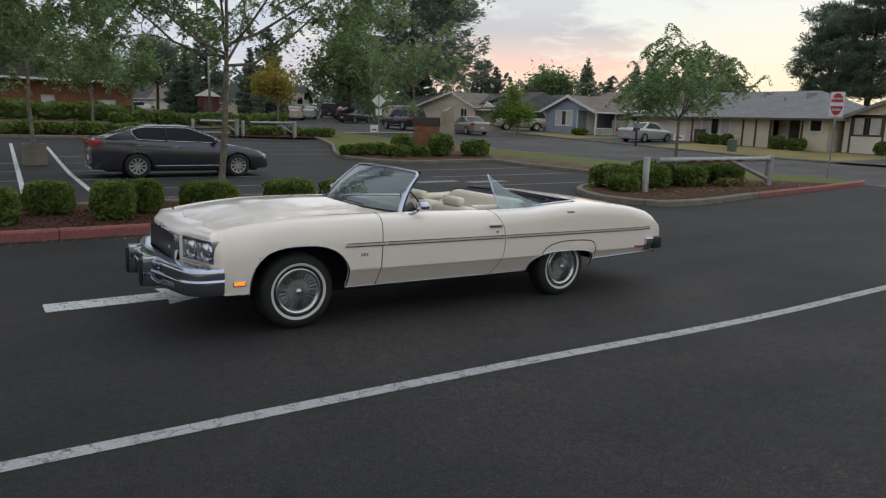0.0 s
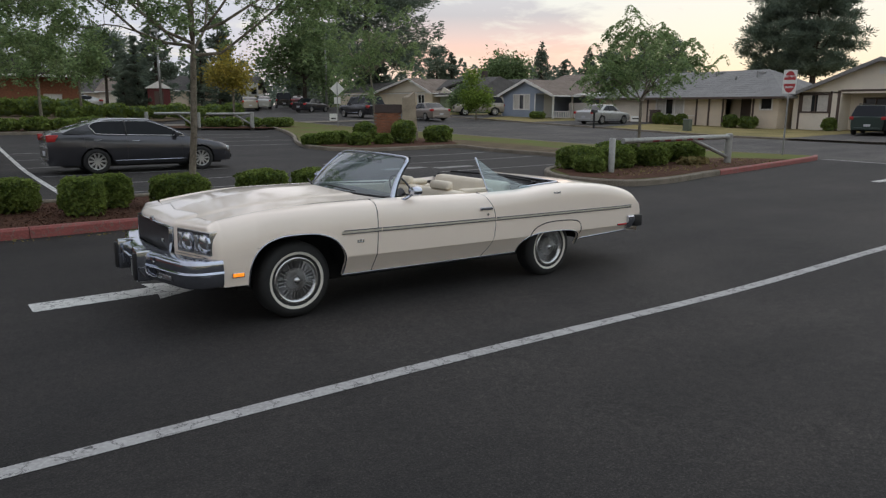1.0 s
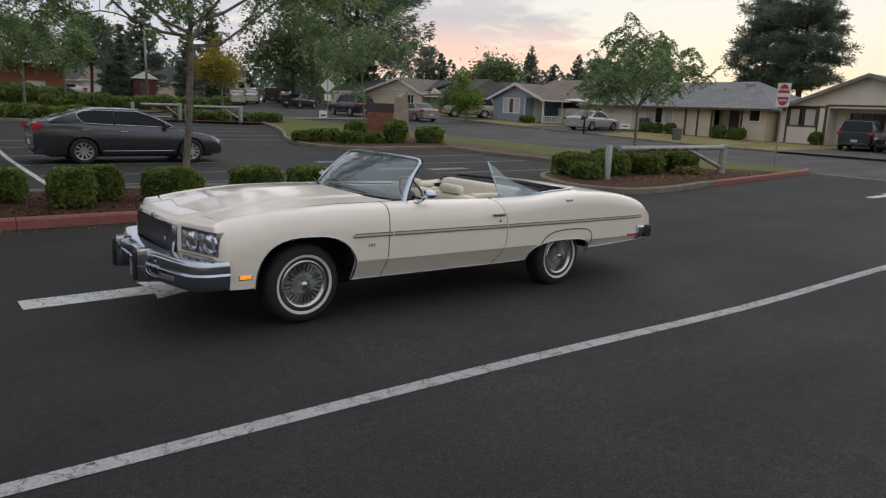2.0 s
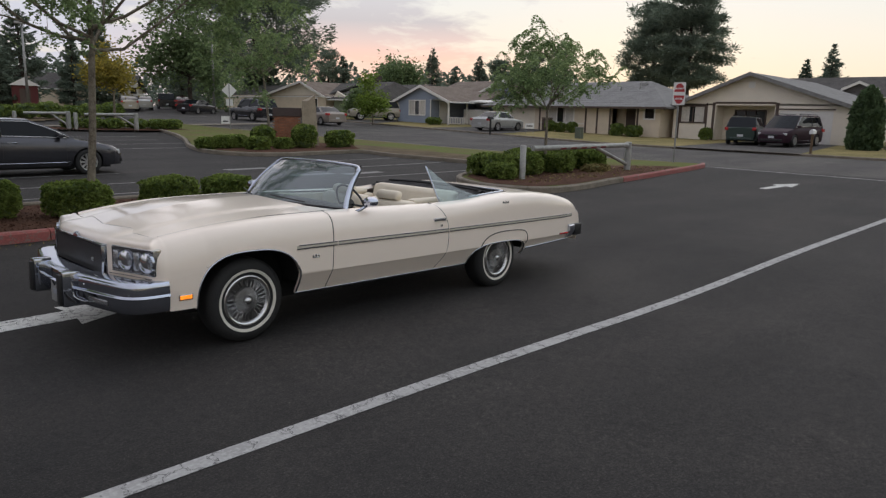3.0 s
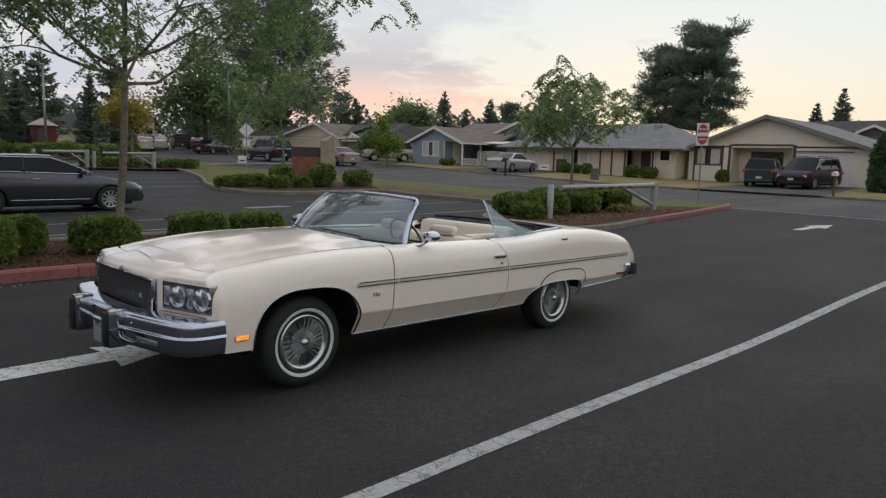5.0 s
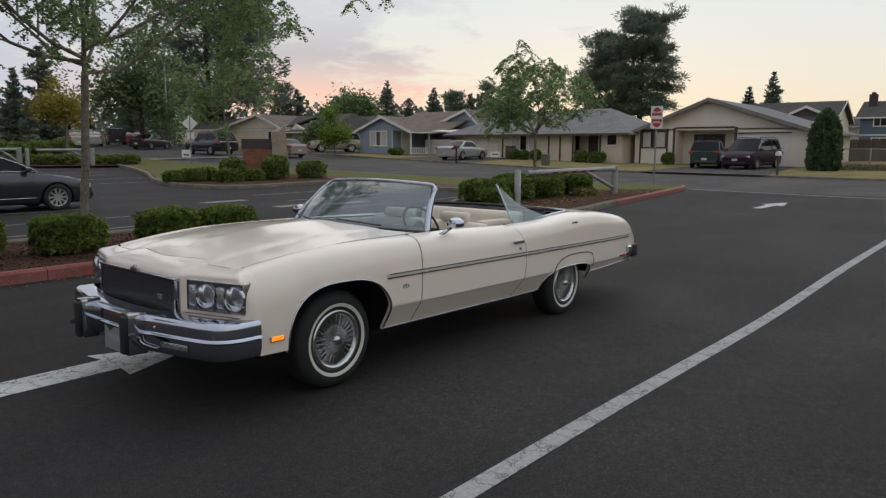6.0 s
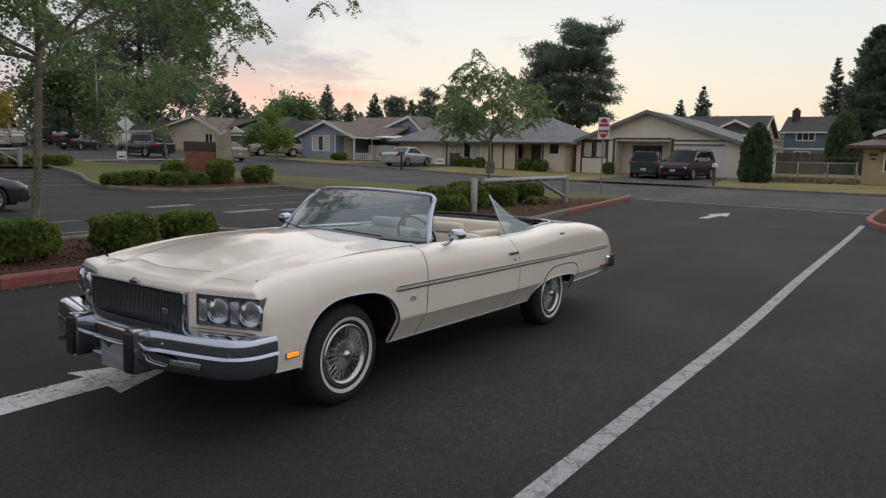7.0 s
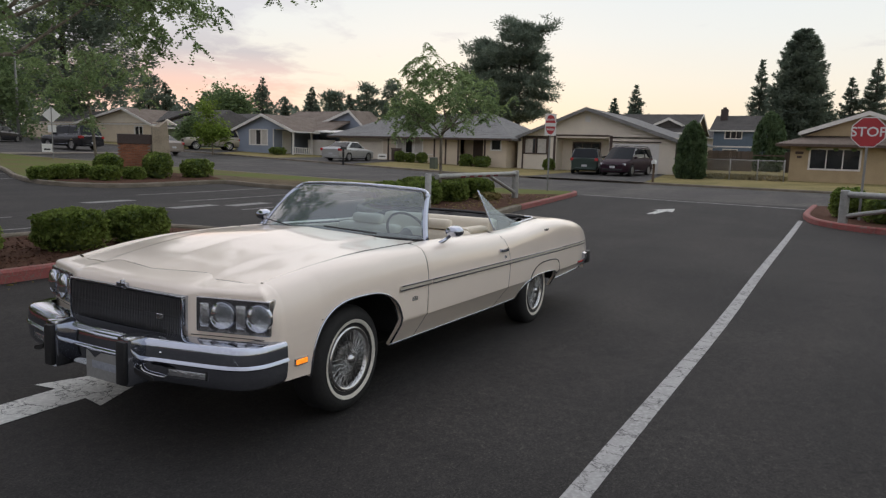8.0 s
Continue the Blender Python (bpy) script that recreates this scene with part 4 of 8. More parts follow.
        # bright mouldings
        for a, name in ((ARCH_F, "wheel_arch_trim"), (ARCH_R, "wheel_arch_trim")):
            bm = bmesh.new()
            tube(bm, [(x, sg * (skin_half(x, arch(a, x)) + 0.001), arch(a, x)) for x in arch_stations(a, 30)], 0.007, 6)
            part(name, bm, CHROME, car, "thin chrome wheel arch trim", smooth=True)
        bm = bmesh.new()
        loft(bm, [[(x, sg * (skin_half(x, z) + d), z) for z, d in ((0.338, 0.001), (0.336, 0.006), (0.318, 0.004), (0.312, -0.01))] for x in spaced(0.44, 2.55, 14)])
        part("rocker_trim", bm, CHROME, car, "thin chrome rocker strip", smooth=True)
        bm = bmesh.new()
        loft(bm, [[(x, sg * (skin_half(x, under_edge(x) + 0.02) + d), under_edge(x) + z) for z, d in ((0.018, 0.001), (0.016, 0.006), (0.0, 0.004), (-0.004, -0.01))] for x in spaced(3.53, 4.38, 10)])
        part("rocker_trim", bm, CHROME, car, "thin chrome lower strip", smooth=True)
        for z0, z1, d, mat, nm in ((0.714, 0.722, 0.009, CHROME, "moulding_edge"), (0.722, 0.742, 0.007, STRIPE, "side_moulding"), (0.742, 0.750, 0.009, CHROME, "moulding_edge")):
            for xa, xb in ((0.385, 0.787), (0.797, 2.158), (2.170, 4.42)):
                bm = bmesh.new()
                loft(bm, [[(x, sg * (skin_half(x, z) + q), z) for z, q in ((z0, -0.002), (z0 + 0.001, d), (z1 - 0.001, d), (z1, -0.002))] for x in spaced(xa + (0.02 if nm == "moulding_edge" and z0 > 0.73 and xa < 0.4 else 0.0), xb, 16)])
                part(nm, bm, mat, car, "long chrome and beige side moulding" if nm == "side_moulding" else "", smooth=30)
        # crown badge on the fender, script on the quarter
        bm = bmesh.new()
        hb = skin_half(0.57, 0.645)
        for dx, zz, w, h in ((0.0, 0.636, 0.034, 0.010), (0.0, 0.650, 0.010, 0.022), (-0.026, 0.648, 0.007, 0.018), (0.026, 0.648, 0.007, 0.018)):
            box(bm, 0.57 + dx - w, 0.57 + dx + w, sg * hb - 0.006, sg * hb + 0.006, zz - h / 2, zz + h / 2, 0.003)
        part("fender_badge", bm, CHROME_DULL, car, "small chrome crown badge")
        bm = bmesh.new()
        for k in range(5):
            box(bm, 3.02 + k * 0.022, 3.036 + k * 0.022, sg * (skin_half(3.05, 0.955) + 0.002) - 0.004, sg * (skin_half(3.05, 0.955) + 0.002) + 0.004, 0.945, 0.968 - 0.006 * (k % 2), 0.002)
        part("quarter_script", bm, CHROME_DULL, car, "small chrome script bars")
        # marker lamps
        hb = skin_half(-0.53, 0.455)
        frame_ob = part("side_marker", boxes((-0.585, -0.480, sg * hb - 0.008, sg * hb + 0.006, 0.437, 0.479), bevel=0.005), CHROME_DULL, car, "chrome framed amber side marker")
        part("lens", boxes((-0.578, -0.487, sg * hb - 0.012, sg * hb + 0.010, 0.443, 0.473), bevel=0.006), AMBER, frame_ob, "lit amber lens")
        hb = skin_half(4.24, 0.515)
        frame_ob = part("side_marker", boxes((4.15, 4.34, sg * hb - 0.008, sg * hb + 0.006, 0.505, 0.537), bevel=0.005), CHROME_DULL, car, "chrome framed red side marker")
        part("lens", boxes((4.16, 4.33, sg * hb - 0.012, sg * hb + 0.010, 0.510, 0.532), bevel=0.005), RED_LENS, frame_ob, "red lens")

    # --- hood, header and front face ---
    def hood_z(x, y):
        a = abs(y)
        edge = 0.80 * eased_table(PLAN, x)
        back = min(1.0, max(0.0, (x + 0.72) / 0.9))
        z = eased_table(SHOULDER, x) + (0.006 + 0.028 * back) * (1 - min(1.0, a / edge) ** 2.2)
        z -= 0.012 * min(1.0, a / edge) ** 5 * (1 - back * back)       # the fenders stand a little proud
        z += (0.016 + 0.006 * back) * max(0.0, 1 - a / 0.50)          # peak along the middle
        w = 0.46 + 0.07 * back                                        # edge of the raised centre panel
        z += 0.010 * min(1.0, max(0.0, (w + 0.03 - a) / 0.05)) * min(1.0, back * 6)
        return z

    def hood_front(y):
        a = abs(y)
        return lerp_table([(0.0, -0.722), (0.38, -0.652), (0.42, -0.660), (0.47, -0.696), (0.80, -0.652)], a)

    ys = [-0.79, -0.72, -0.64, -0.58, -0.545, -0.52, -0.495, -0.475, -0.45, -0.42, -0.38, -0.30, -0.2, -0.1, -0.02, 0.0]
    ys = ys + [-y for y in ys[-2::-1]]
    bm = bmesh.new()
    rows = []
    for k in range(31):
        u = k / 30
        rows.append([(hood_front(0.958 * y) + 0.0015 + (0.90 - 0.26 * (1 - (y / 0.8) ** 2) - hood_front(0.958 * y)) * u, y * eased_table(PLAN, hood_front(y) + (0.8 - hood_front(y)) * u), 0) for y in ys])
    rows = [[(x, y, hood_z(x, y)) for x, y, _ in r] for r in rows]
    loft(bm, rows)
    bmesh.ops.recalc_face_normals(bm, faces=bm.faces[:])
    if sum(f.normal.z for f in bm.faces) < 0:
        bmesh.ops.reverse_faces(bm, faces=bm.faces[:])
    part("hood", bm, CAR_CREAM, car, "long ivory hood with a raised centre panel", smooth=30)
    # gutters under the hood's edges keep the shut lines dark
    bm = bmesh.new()
    for sg in (-1, 1):
        tube(bm, [(x, sg * 0.795 * eased_table(PLAN, x), hood_z(x, 0.79 * eased_table(PLAN, x)) - (0.009 if x > -0.55 else 0.020)) for x in spaced(-0.60, 0.78, 18)], 0.004, 6)
    tube(bm, [(hood_front(y) - 0.0002, y, hood_z(hood_front(y), y) - 0.0042) for y in spaced(-0.742, 0.742, 72)], 0.0030, 6)
    part("shut_line", bm, BLACK, car, "dark shut line round the hood", smooth=True)
    # nose: one shell from the hood's edge over the crest and down, round both corners
    ex = -0.64
    keys = [((hood_front(y) - 0.002, y), (x, o)) for y, x, o in ((0.0, -0.900, 0.0), (0.15, -0.899, 0.15), (0.30, -0.896, 0.30), (0.38, -0.893, 0.40), (0.42, -0.888, 0.455), (0.455, -0.878, 0.492), (0.49, -0.862, 0.530), (0.55, -0.838, 0.600), (0.62, -0.812, 0.685), (0.69, -0.785, 0.770), (0.735, -0.761, 0.850))]
    keys += [((-0.659, 0.762), (-0.747, 0.895)), ((-0.654, 0.776), (-0.732, 0.918)), ((-0.650, 0.783), (-0.706, 0.937)), ((-0.645, 0.786), (-0.674, 0.948)), ((ex, 0.825 * eased_table(PLAN, ex)), (ex, eased_table(PLAN, ex)))]
    ring = []
    for (qa, pa), (qb, pb) in zip(keys, keys[1:]):
        for k in range(3):
            u = k / 3
            ring.append((Vector(qa).lerp(Vector(qb), u), Vector(pa).lerp(Vector(pb), u)))
    ring.append((Vector(keys[-1][0]), Vector(keys[-1][1])))
    crest = [(0.0, 0.0), (0.09, 0.25), (0.20, 0.50), (0.33, 0.72), (0.48, 0.87), (0.68, 0.96), (0.85, 0.99), (1.0, 1.0)]
    ending = [(0.0, 0.0), (0.033, 0.277), (0.093, 0.491), (0.183, 0.665), (0.317, 0.803), (0.50, 0.908), (0.733, 0.965), (1.0, 1.0)]
    rows = []
    for q, o in ring:
        b = min(1.0, max(0.0, (o.y - 0.88) / 0.072))
        b = b * b * (3 - 2 * b)
        h = min(1.0, max(0.0, (q.y - 0.66) / 0.12))
        zq = hood_z(q.x, q.y) * (1 - h) + eased_table(SHOULDER, q.x) * h
        face = 0.812 + 0.016 * min(1.0, max(0.0, (o.y - 0.48) / 0.08))
        row = []
        for (d0, f0), (d1, f1) in zip(crest, ending):
            f, d = f0 + (f1 - f0) * b, (zq - face) * d0 * (1 - b) + 0.30 * d1 * b
            g = q.lerp(o, f)
            row.append((g.x, g.y, zq - d))
        for z in (0.60, 0.56, 0.48, 0.42, 0.37):
            g = o.copy()
            g.y *= 1 - (1 - skin_half(ex, z) / eased_table(PLAN, ex)) * b
            row.append((g.x + (0.05 if z < 0.4 and b < 0.5 else 0.0), g.y, min(z, row[-1][2] - 0.005)))
        rows.append(row)
    rows = [[(x, -y, z) for x, y, z in r] for r in rows[:0:-1]] + rows
    bm = bmesh.new()
    loft(bm, rows)
    bmesh.ops.recalc_face_normals(bm, faces=bm.faces[:])
    if sum(-f.normal.x * f.calc_area() for f in bm.faces) < 0:
        bmesh.ops.reverse_faces(bm, faces=bm.faces[:])
    part("nose_panel", bm, CAR_CREAM, car, "ivory nose panel above the grille", smooth=35)

    # --- grille ---
    gz0, gz1, gw = 0.582, 0.798, 0.468
    grille = part("grille", boxes((-0.906, -0.87, -gw, gw, gz0, gz1), bevel=0.004), BLACK, car, "wide blackened grille with fine upright bars")
    bar_me = bpy.data.meshes.new("grille_bar")
    bm = boxes((-0.918, -0.904, -0.0028, 0.0028, gz0 + 0.008, gz1 - 0.008))
    bm.to_mesh(bar_me)
    bm.free()
    bar_me.materials.append(material("grille_bar_metal", (0.19, 0.19, 0.20), rough=0.35, metal=0.8, var=0.2, bump=0))
    for k in range(67):
        bar = new("grille_bar", bar_me)
        bar.parent = grille
        bar.location = (0, -gw + 0.012 + (2 * gw - 0.024) * k / 66, 0)
    bm = bmesh.new()
    for z in (gz0 + 0.107,):
        box(bm, -0.916, -0.903, -gw + 0.01, gw - 0.01, z - 0.002, z + 0.002)
    part("cross_bars", bm, BLACK, grille)
    for spec in ((-0.926, -0.876, -gw - 0.012, gw + 0.012, gz1, gz1 + 0.012), (-0.921, -0.862, -gw - 0.010, -gw, gz0, gz1), (-0.921, -0.862, gw, gw + 0.010, gz0, gz1), (-0.921, -0.876, -gw - 0.010, gw + 0.010, gz0 - 0.007, gz0)):
        part("surround", boxes(spec, bevel=0.004), CHROME, grille, "chrome grille surround", smooth=40)
    part("grille_badge", boxes((-0.926, -0.916, -0.33, -0.285, gz0 + 0.082, gz0 + 0.115), bevel=0.004), CHROME_DULL, grille, "small dull badge")
    bm = bmesh.new()
    for dy, w, h in ((0, 0.006, 0.026), (-0.020, 0.020, 0.012), (0.020, 0.020, 0.012)):
        box(bm, -0.930, -0.905, dy - w, dy + w, 0.806, 0.818 + h, 0.003)
    part("nose_emblem", bm, CHROME, car, "chrome nose emblem")

    # --- headlamps ---
    for sg in (-1, 1):
        lamp = thing("headlamp", "", "")
        for key in ("label", "category"):
            if key in lamp:
                del lamp[key]
        lamp["label"] = "chrome bezel with two round headlamps"
        lamp.parent = car
        yaw = 17 * sg
        lamp.matrix_basis = Matrix.Translation((-0.764, sg * 0.712, 0.716)) @ pose(0, 0, 0, 0, 0, -yaw)
        part("bezel", boxes((-0.045, 0.03, -0.212, 0.212, -0.094, 0.098), bevel=0.012), CHROME_DULL, lamp, "chrome lamp bezel", smooth=40)
        part("recess", boxes((-0.0475, -0.0440, -0.205, 0.205, -0.087, 0.091), bevel=0.001), LAMP_RECESS, lamp, "grey lamp recess")
        for cy in (-0.155, -0.052, 0.052, 0.155):
            if (cy * sg > 0) == (abs(cy) > 0.1):
                bm = bmesh.new()
                rows = [[(-dx, cy + r * math.cos(a), 0.004 + r * math.sin(a)) for a in [2 * math.pi * k / 28 for k in range(28)]] for dx, r in ((0.046, 0.074), (0.062, 0.072), (0.064, 0.069), (0.060, 0.066))]
                loft(bm, rows, closed=True)
                part("lamp_ring", bm, CHROME, lamp, "chrome lamp ring", smooth=40)
                bm = bmesh.new()
                rows = [[(-dx, cy + r * math.cos(a), 0.004 + r * math.sin(a)) for a in [2 * math.pi * k / 28 for k in range(28)]] for dx, r in ((0.061, 0.067), (0.0565, 0.055), (0.0525, 0.040), (0.0500, 0.020), (0.0490, 0.001))]
                loft(bm, rows, closed=True)
                part("reflector", bm, LAMP_GLASS, lamp, "round silvered reflector with fluted glass", smooth=True)
                bm = bmesh.new()
                rows = [[(-dx, cy + r * math.cos(a), 0.004 + r * math.sin(a)) for a in [2 * math.pi * k / 28 for k in range(28)]] for dx, r in ((0.062, 0.066), (0.070, 0.050), (0.075, 0.028), (0.077, 0.001))]
                loft(bm, rows, closed=True)
                part("lens", bm, LAMP_COVER, lamp, "clear domed lamp glass", smooth=True)
            else:
                side = boxes((-0.060, -0.046, cy - 0.027, cy + 0.027, -0.062, 0.066), bevel=0.010)
                part("side_lens", side, LAMP_GLASS, lamp, "small upright clear lens", smooth=40)
        # folded bright fins under the lamps
        for cy in (-0.155, -0.052, 0.052, 0.155):
            bm = bmesh.new()
            prism(bm, [(cy - 0.045, -0.086), (cy + 0.045, -0.086), (cy + 0.012, -0.060), (cy - 0.012, -0.060)], -0.054, -0.0476, "x")
            part("fin", bm, CHROME_DULL, lamp, "bright folded fin")
        # seam between the lamp panel and the lower apron
        bm = bmesh.new()
        tube(bm, [(x - 0.0015, sg * y, 0.604) for x, y in ((-0.876, 0.495), (-0.862, 0.530), (-0.838, 0.600), (-0.812, 0.685), (-0.785, 0.770), (-0.761, 0.850), (-0.747, 0.893))], 0.0022, 5)
        part("panel_seam", bm, BLACK, car, "thin dark seam under the lamps", smooth=True)

    # --- bumpers ---
    path = smooth_line([(-0.655, -0.846), (-0.74, -0.845), (-0.806, -0.834), (-0.838, -0.785), (-0.886, -0.60), (-0.925, -0.42), (-0.955, -0.30), (-0.968, 0.0)], 5)
    path = path + [(x, -y) for x, y in path[-2::-1]]
    path = path[::-1]
    prof = [(0.0, 0.602), (0.085, 0.597), (0.112, 0.588), (0.121, 0.576), (0.124, 0.560), (0.127, 0.505), (0.137, 0.497), (0.139, 0.489), (0.128, 0.479), (0.126, 0.440), (0.121, 0.400), (0.108, 0.376), (0.040, 0.358), (0.0, 0.360)]
    bm = sweep(bmesh.new(), path, prof)
    bumper = part("front_bumper", bm, CHROME, car, "chrome wrap-round front bumper", smooth=38)
    for sg in (-1, 1):
        bm = boxes((-1.150, -1.02, sg * 0.305 - 0.046, sg * 0.305 + 0.046, 0.350, 0.612), bevel=0.018)
        part("bumper_guard", bm, CHROME, bumper, "chrome bumper guard", smooth=40)
        part("guard_pad", boxes((-1.168, -1.140, sg * 0.305 - 0.034, sg * 0.305 + 0.034, 0.360, 0.590), bevel=0.012), BLACK, bumper, "black rubber guard pad", smooth=40)
        cy = sg * 0.62
        slot = part("parking_lamp", boxes((-0.006, 0.03, -0.125, 0.125, -0.030, 0.030), bevel=0.005), CHROME, bumper, "chrome framed parking lamp", smooth=40)
        slot.matrix_basis = Matrix.Translation((-1.004, cy, 0.440)) @ pose(0, 0, 0, 0, 0, -13 * sg) @ pose(0, 0, 0, 0, 2, 0)
        part("dark_gap", boxes((-0.0075, 0.02, -0.118, 0.118, -0.023, 0.025)), BLACK, slot, "dark slot")
        part("lens", boxes((-0.0095, 0.02, -0.106, 0.112, -0.019, 0.015), bevel=0.003), LAMP_GLASS, slot, "clear parking lamp lens", smooth=40)
        # open slot with a bright rolled lip between guard and lamp
        lip = [(-1.086 + 0.35 * (y - 0.36), sg * y, z) for y, z in ((0.362, 0.462), (0.366, 0.440), (0.39, 0.424), (0.44, 0.412), (0.488, 0.408), (0.494, 0.418))]
        bm = bmesh.new()
        tube(bm, smooth_line(lip, 4), 0.0055, 6)
        part("slot_lip", bm, CHROME_DULL, bumper, "bright rolled lip of a bumper slot", smooth=True)
        bm = bmesh.new()
        prism(bm, [(sg * y, z) for y, z in ((0.368, 0.466), (0.370, 0.442), (0.392, 0.428), (0.44, 0.416), (0.486, 0.412), (0.480, 0.430), (0.42, 0.448))], -0.0015, 0.004, "x")
        slot2 = part("bumper_slot", bm, BLACK, bumper, "dark open slot")
        slot2.matrix_basis = Matrix.Translation((-1.082, 0, 0)) @ Matrix(((1, sg * 0.35, 0, -0.126), (0, 1, 0, 0), (0, 0, 1, 0), (0, 0, 0, 1)))
        for yy, zz in ((0.46, 0.532), (0.78, 0.528)):
            bm = bmesh.new()
            xb = lerp_table([(0.42, -1.052), (0.60, -1.012), (0.79, -0.958)], yy)
            bmesh.ops.create_uvsphere(bm, u_segments=10, v_segments=6, radius=0.009, matrix=Matrix.Translation((xb, sg * yy, zz)))
            part("bolt_head", bm, CHROME_DULL, bumper, "round chrome bolt head", smooth=True)
    part("licence_plate", boxes((-1.094, -1.086, -0.245, 0.075, 0.325, 0.475), bevel=0.003), material("plate_white", (0.26, 0.26, 0.25), rough=0.5, var=0.12, bump=0.05), bumper, "plain pale licence plate")
    part("plate_bar", boxes((-1.0975, -1.0945, -0.19, 0.02, 0.385, 0.425)), material("plate_ink", (0.30, 0.32, 0.36), rough=0.6, var=0.2, bump=0), bumper, "faint dark bar on the plate")
    path = smooth_line([(4.34, -0.90), (4.46, -0.885), (4.535, -0.80), (4.565, -0.55), (4.57, 0.0)], 4)
    path = path + [(x, -y) for x, y in path[-2::-1]]
    bm = sweep(bmesh.new(), path, [(0.0, 0.615), (0.07, 0.618), (0.10, 0.60), (0.105, 0.56), (0.095, 0.52), (0.07, 0.47), (0.02, 0.44), (0.0, 0.44)])
    rear = part("rear_bumper", bm, CHROME, car, "chrome wrap-round rear bumper", smooth=38)
    for sg in (-1, 1):
        part("bumper_end_pad", boxes((4.50, 4.645, sg * 0.945 - 0.035, sg * 0.945 + 0.022, 0.47, 0.615), bevel=0.02), BLACK, rear, "black bumper end pad", smooth=40)

    # --- tail ---
    bm = bmesh.new()
    rows = [[(4.645 + 0.015 * (1 - (y / 0.9) ** 2), y * s, z) for y in spaced(-0.9, 0.9, 12)] for z, s in ((0.40, 1.0), (0.58, 1.01), (0.68, 1.0), (0.74, 0.97), (0.778, 0.93))]
    rows.append([(4.60, y * 0.90, 0.828 + 0.01 * (1 - (y / 0.9) ** 2)) for y in spaced(-0.9, 0.9, 12)])
    loft(bm, rows)
    bmesh.ops.recalc_face_normals(bm, faces=bm.faces[:])
    part("tail_panel", bm, CAR_CREAM, car, smooth=40)
    for sg in (-1, 1):
        for z in (0.645, 0.685, 0.725):
            fr = part("tail_lamp", boxes((4.60, 4.668, sg * 0.80 - 0.10, sg * 0.80 + 0.085, z - 0.016, z + 0.016), bevel=0.006), RED_LENS, car, "red tail lamp bar", smooth=40)
            part("chrome_rib", boxes((4.598, 4.674, sg * 0.80 - 0.102, sg * 0.80 + 0.088, z + 0.017, z + 0.026), bevel=0.002), CHROME, fr, "chrome rib")
    bm = bmesh.new()
    rows = []
    for x in spaced(3.36, 4.61, 22):
        zs = eased_table(SHOULDER, x)
        half = 0.80 * eased_table(PLAN, x)
        rows.append([(x, half * v, zs - 0.004 + 0.018 * (1 - abs(v) ** 2.2)) for v in spaced(-1, 1, 16)])
    loft(bm, rows)
    bmesh.ops.recalc_face_normals(bm, faces=bm.faces[:])
    part("trunk_lid", bm, CAR_CREAM, car, "ivory trunk deck", smooth=40)

    # --- windscreen ---
    def base(v):
        return Vector((1.03 - 0.29 * (1 - v * v), 0.80 * v, 0.980 + 0.030 * (1 - v * v)))

    def top(v):
        return Vector((1.335 - 0.075 * (1 - v * v), 0.635 * v, 1.340 + 0.022 * (1 - v * v)))

    vs = spaced(-1, 1, 24)
    bm = bmesh.new()
    rows = []
    for k in range(11):
        u = k / 10
        kk = 0.985 - 0.085 * u ** 9
        rows.append([base(v * kk).lerp(top(v * kk), u) + Vector((-0.030, 0, 0.018)) * (4 * u * (1 - u)) for v in vs])
    loft(bm, rows)
    bmesh.ops.recalc_face_normals(bm, faces=bm.faces[:])
    screen = part("windscreen", bm, GLASS, car, "tinted curved windscreen glass", smooth=True)
    screen.visible_shadow = False
    bm = bmesh.new()
    bend = Vector((-0.030, 0, 0.018))
    corner = []
    for sg in (-1, 1):
        def pil(u):
            return base(sg).lerp(top(sg), u) + bend * (4 * u * (1 - u))
        arc = [pil(0.84), pil(0.90)] + [pil(0.90).lerp(top(sg), t).lerp(top(sg).lerp(top(sg * 0.86), t), t) for t in (0.2, 0.4, 0.6, 0.8)]
        corner.append(arc)
    tube(bm, corner[0] + [top(v * 0.86) for v in vs] + corner[1][::-1], 0.016, 10)
    part("header_trim", bm, CHROME, car, "chrome windscreen header", smooth=True)
    bm = bmesh.new()
    loft(bm, [[top(v * 0.93) + Vector(d) for d in ((0.006, 0, 0.0), (0.055, 0, 0.006), (0.062, 0, -0.012), (0.010, 0, -0.024))] for v in vs], closed=True)
    part("header_rail", bm, BLACK, car, "dark header rail", smooth=40)
    bm = bmesh.new()
    tube(bm, [base(v) + Vector((-0.008, 0, 0.002)) for v in vs], 0.010, 8)
    part("cowl_trim", bm, BLACK, car, "dark strip at the foot of the windscreen", smooth=True)
    for sg in (-1, 1):
        bm = bmesh.new()
        rows = []
        for u in spaced(0, 0.91, 8):
            p = base(sg).lerp(top(sg), u) + Vector((-0.030, 0, 0.018)) * (4 * u * (1 - u))
            rows.append([p + Vector(d) for d in ((-0.022, sg * 0.000, -0.006), (-0.010, sg * 0.014, 0.004), (0.020, sg * 0.016, 0.006), (0.030, sg * 0.004, 0.0), (0.028, -sg * 0.022, -0.01), (-0.010, -sg * 0.02, -0.012))])
        loft(bm, rows, closed=True)
        bmesh.ops.recalc_face_normals(bm, faces=bm.faces[:])
        part("windscreen_pillar", bm, CHROME, car, "chrome windscreen pillar", smooth=40)
        bm = bmesh.new()
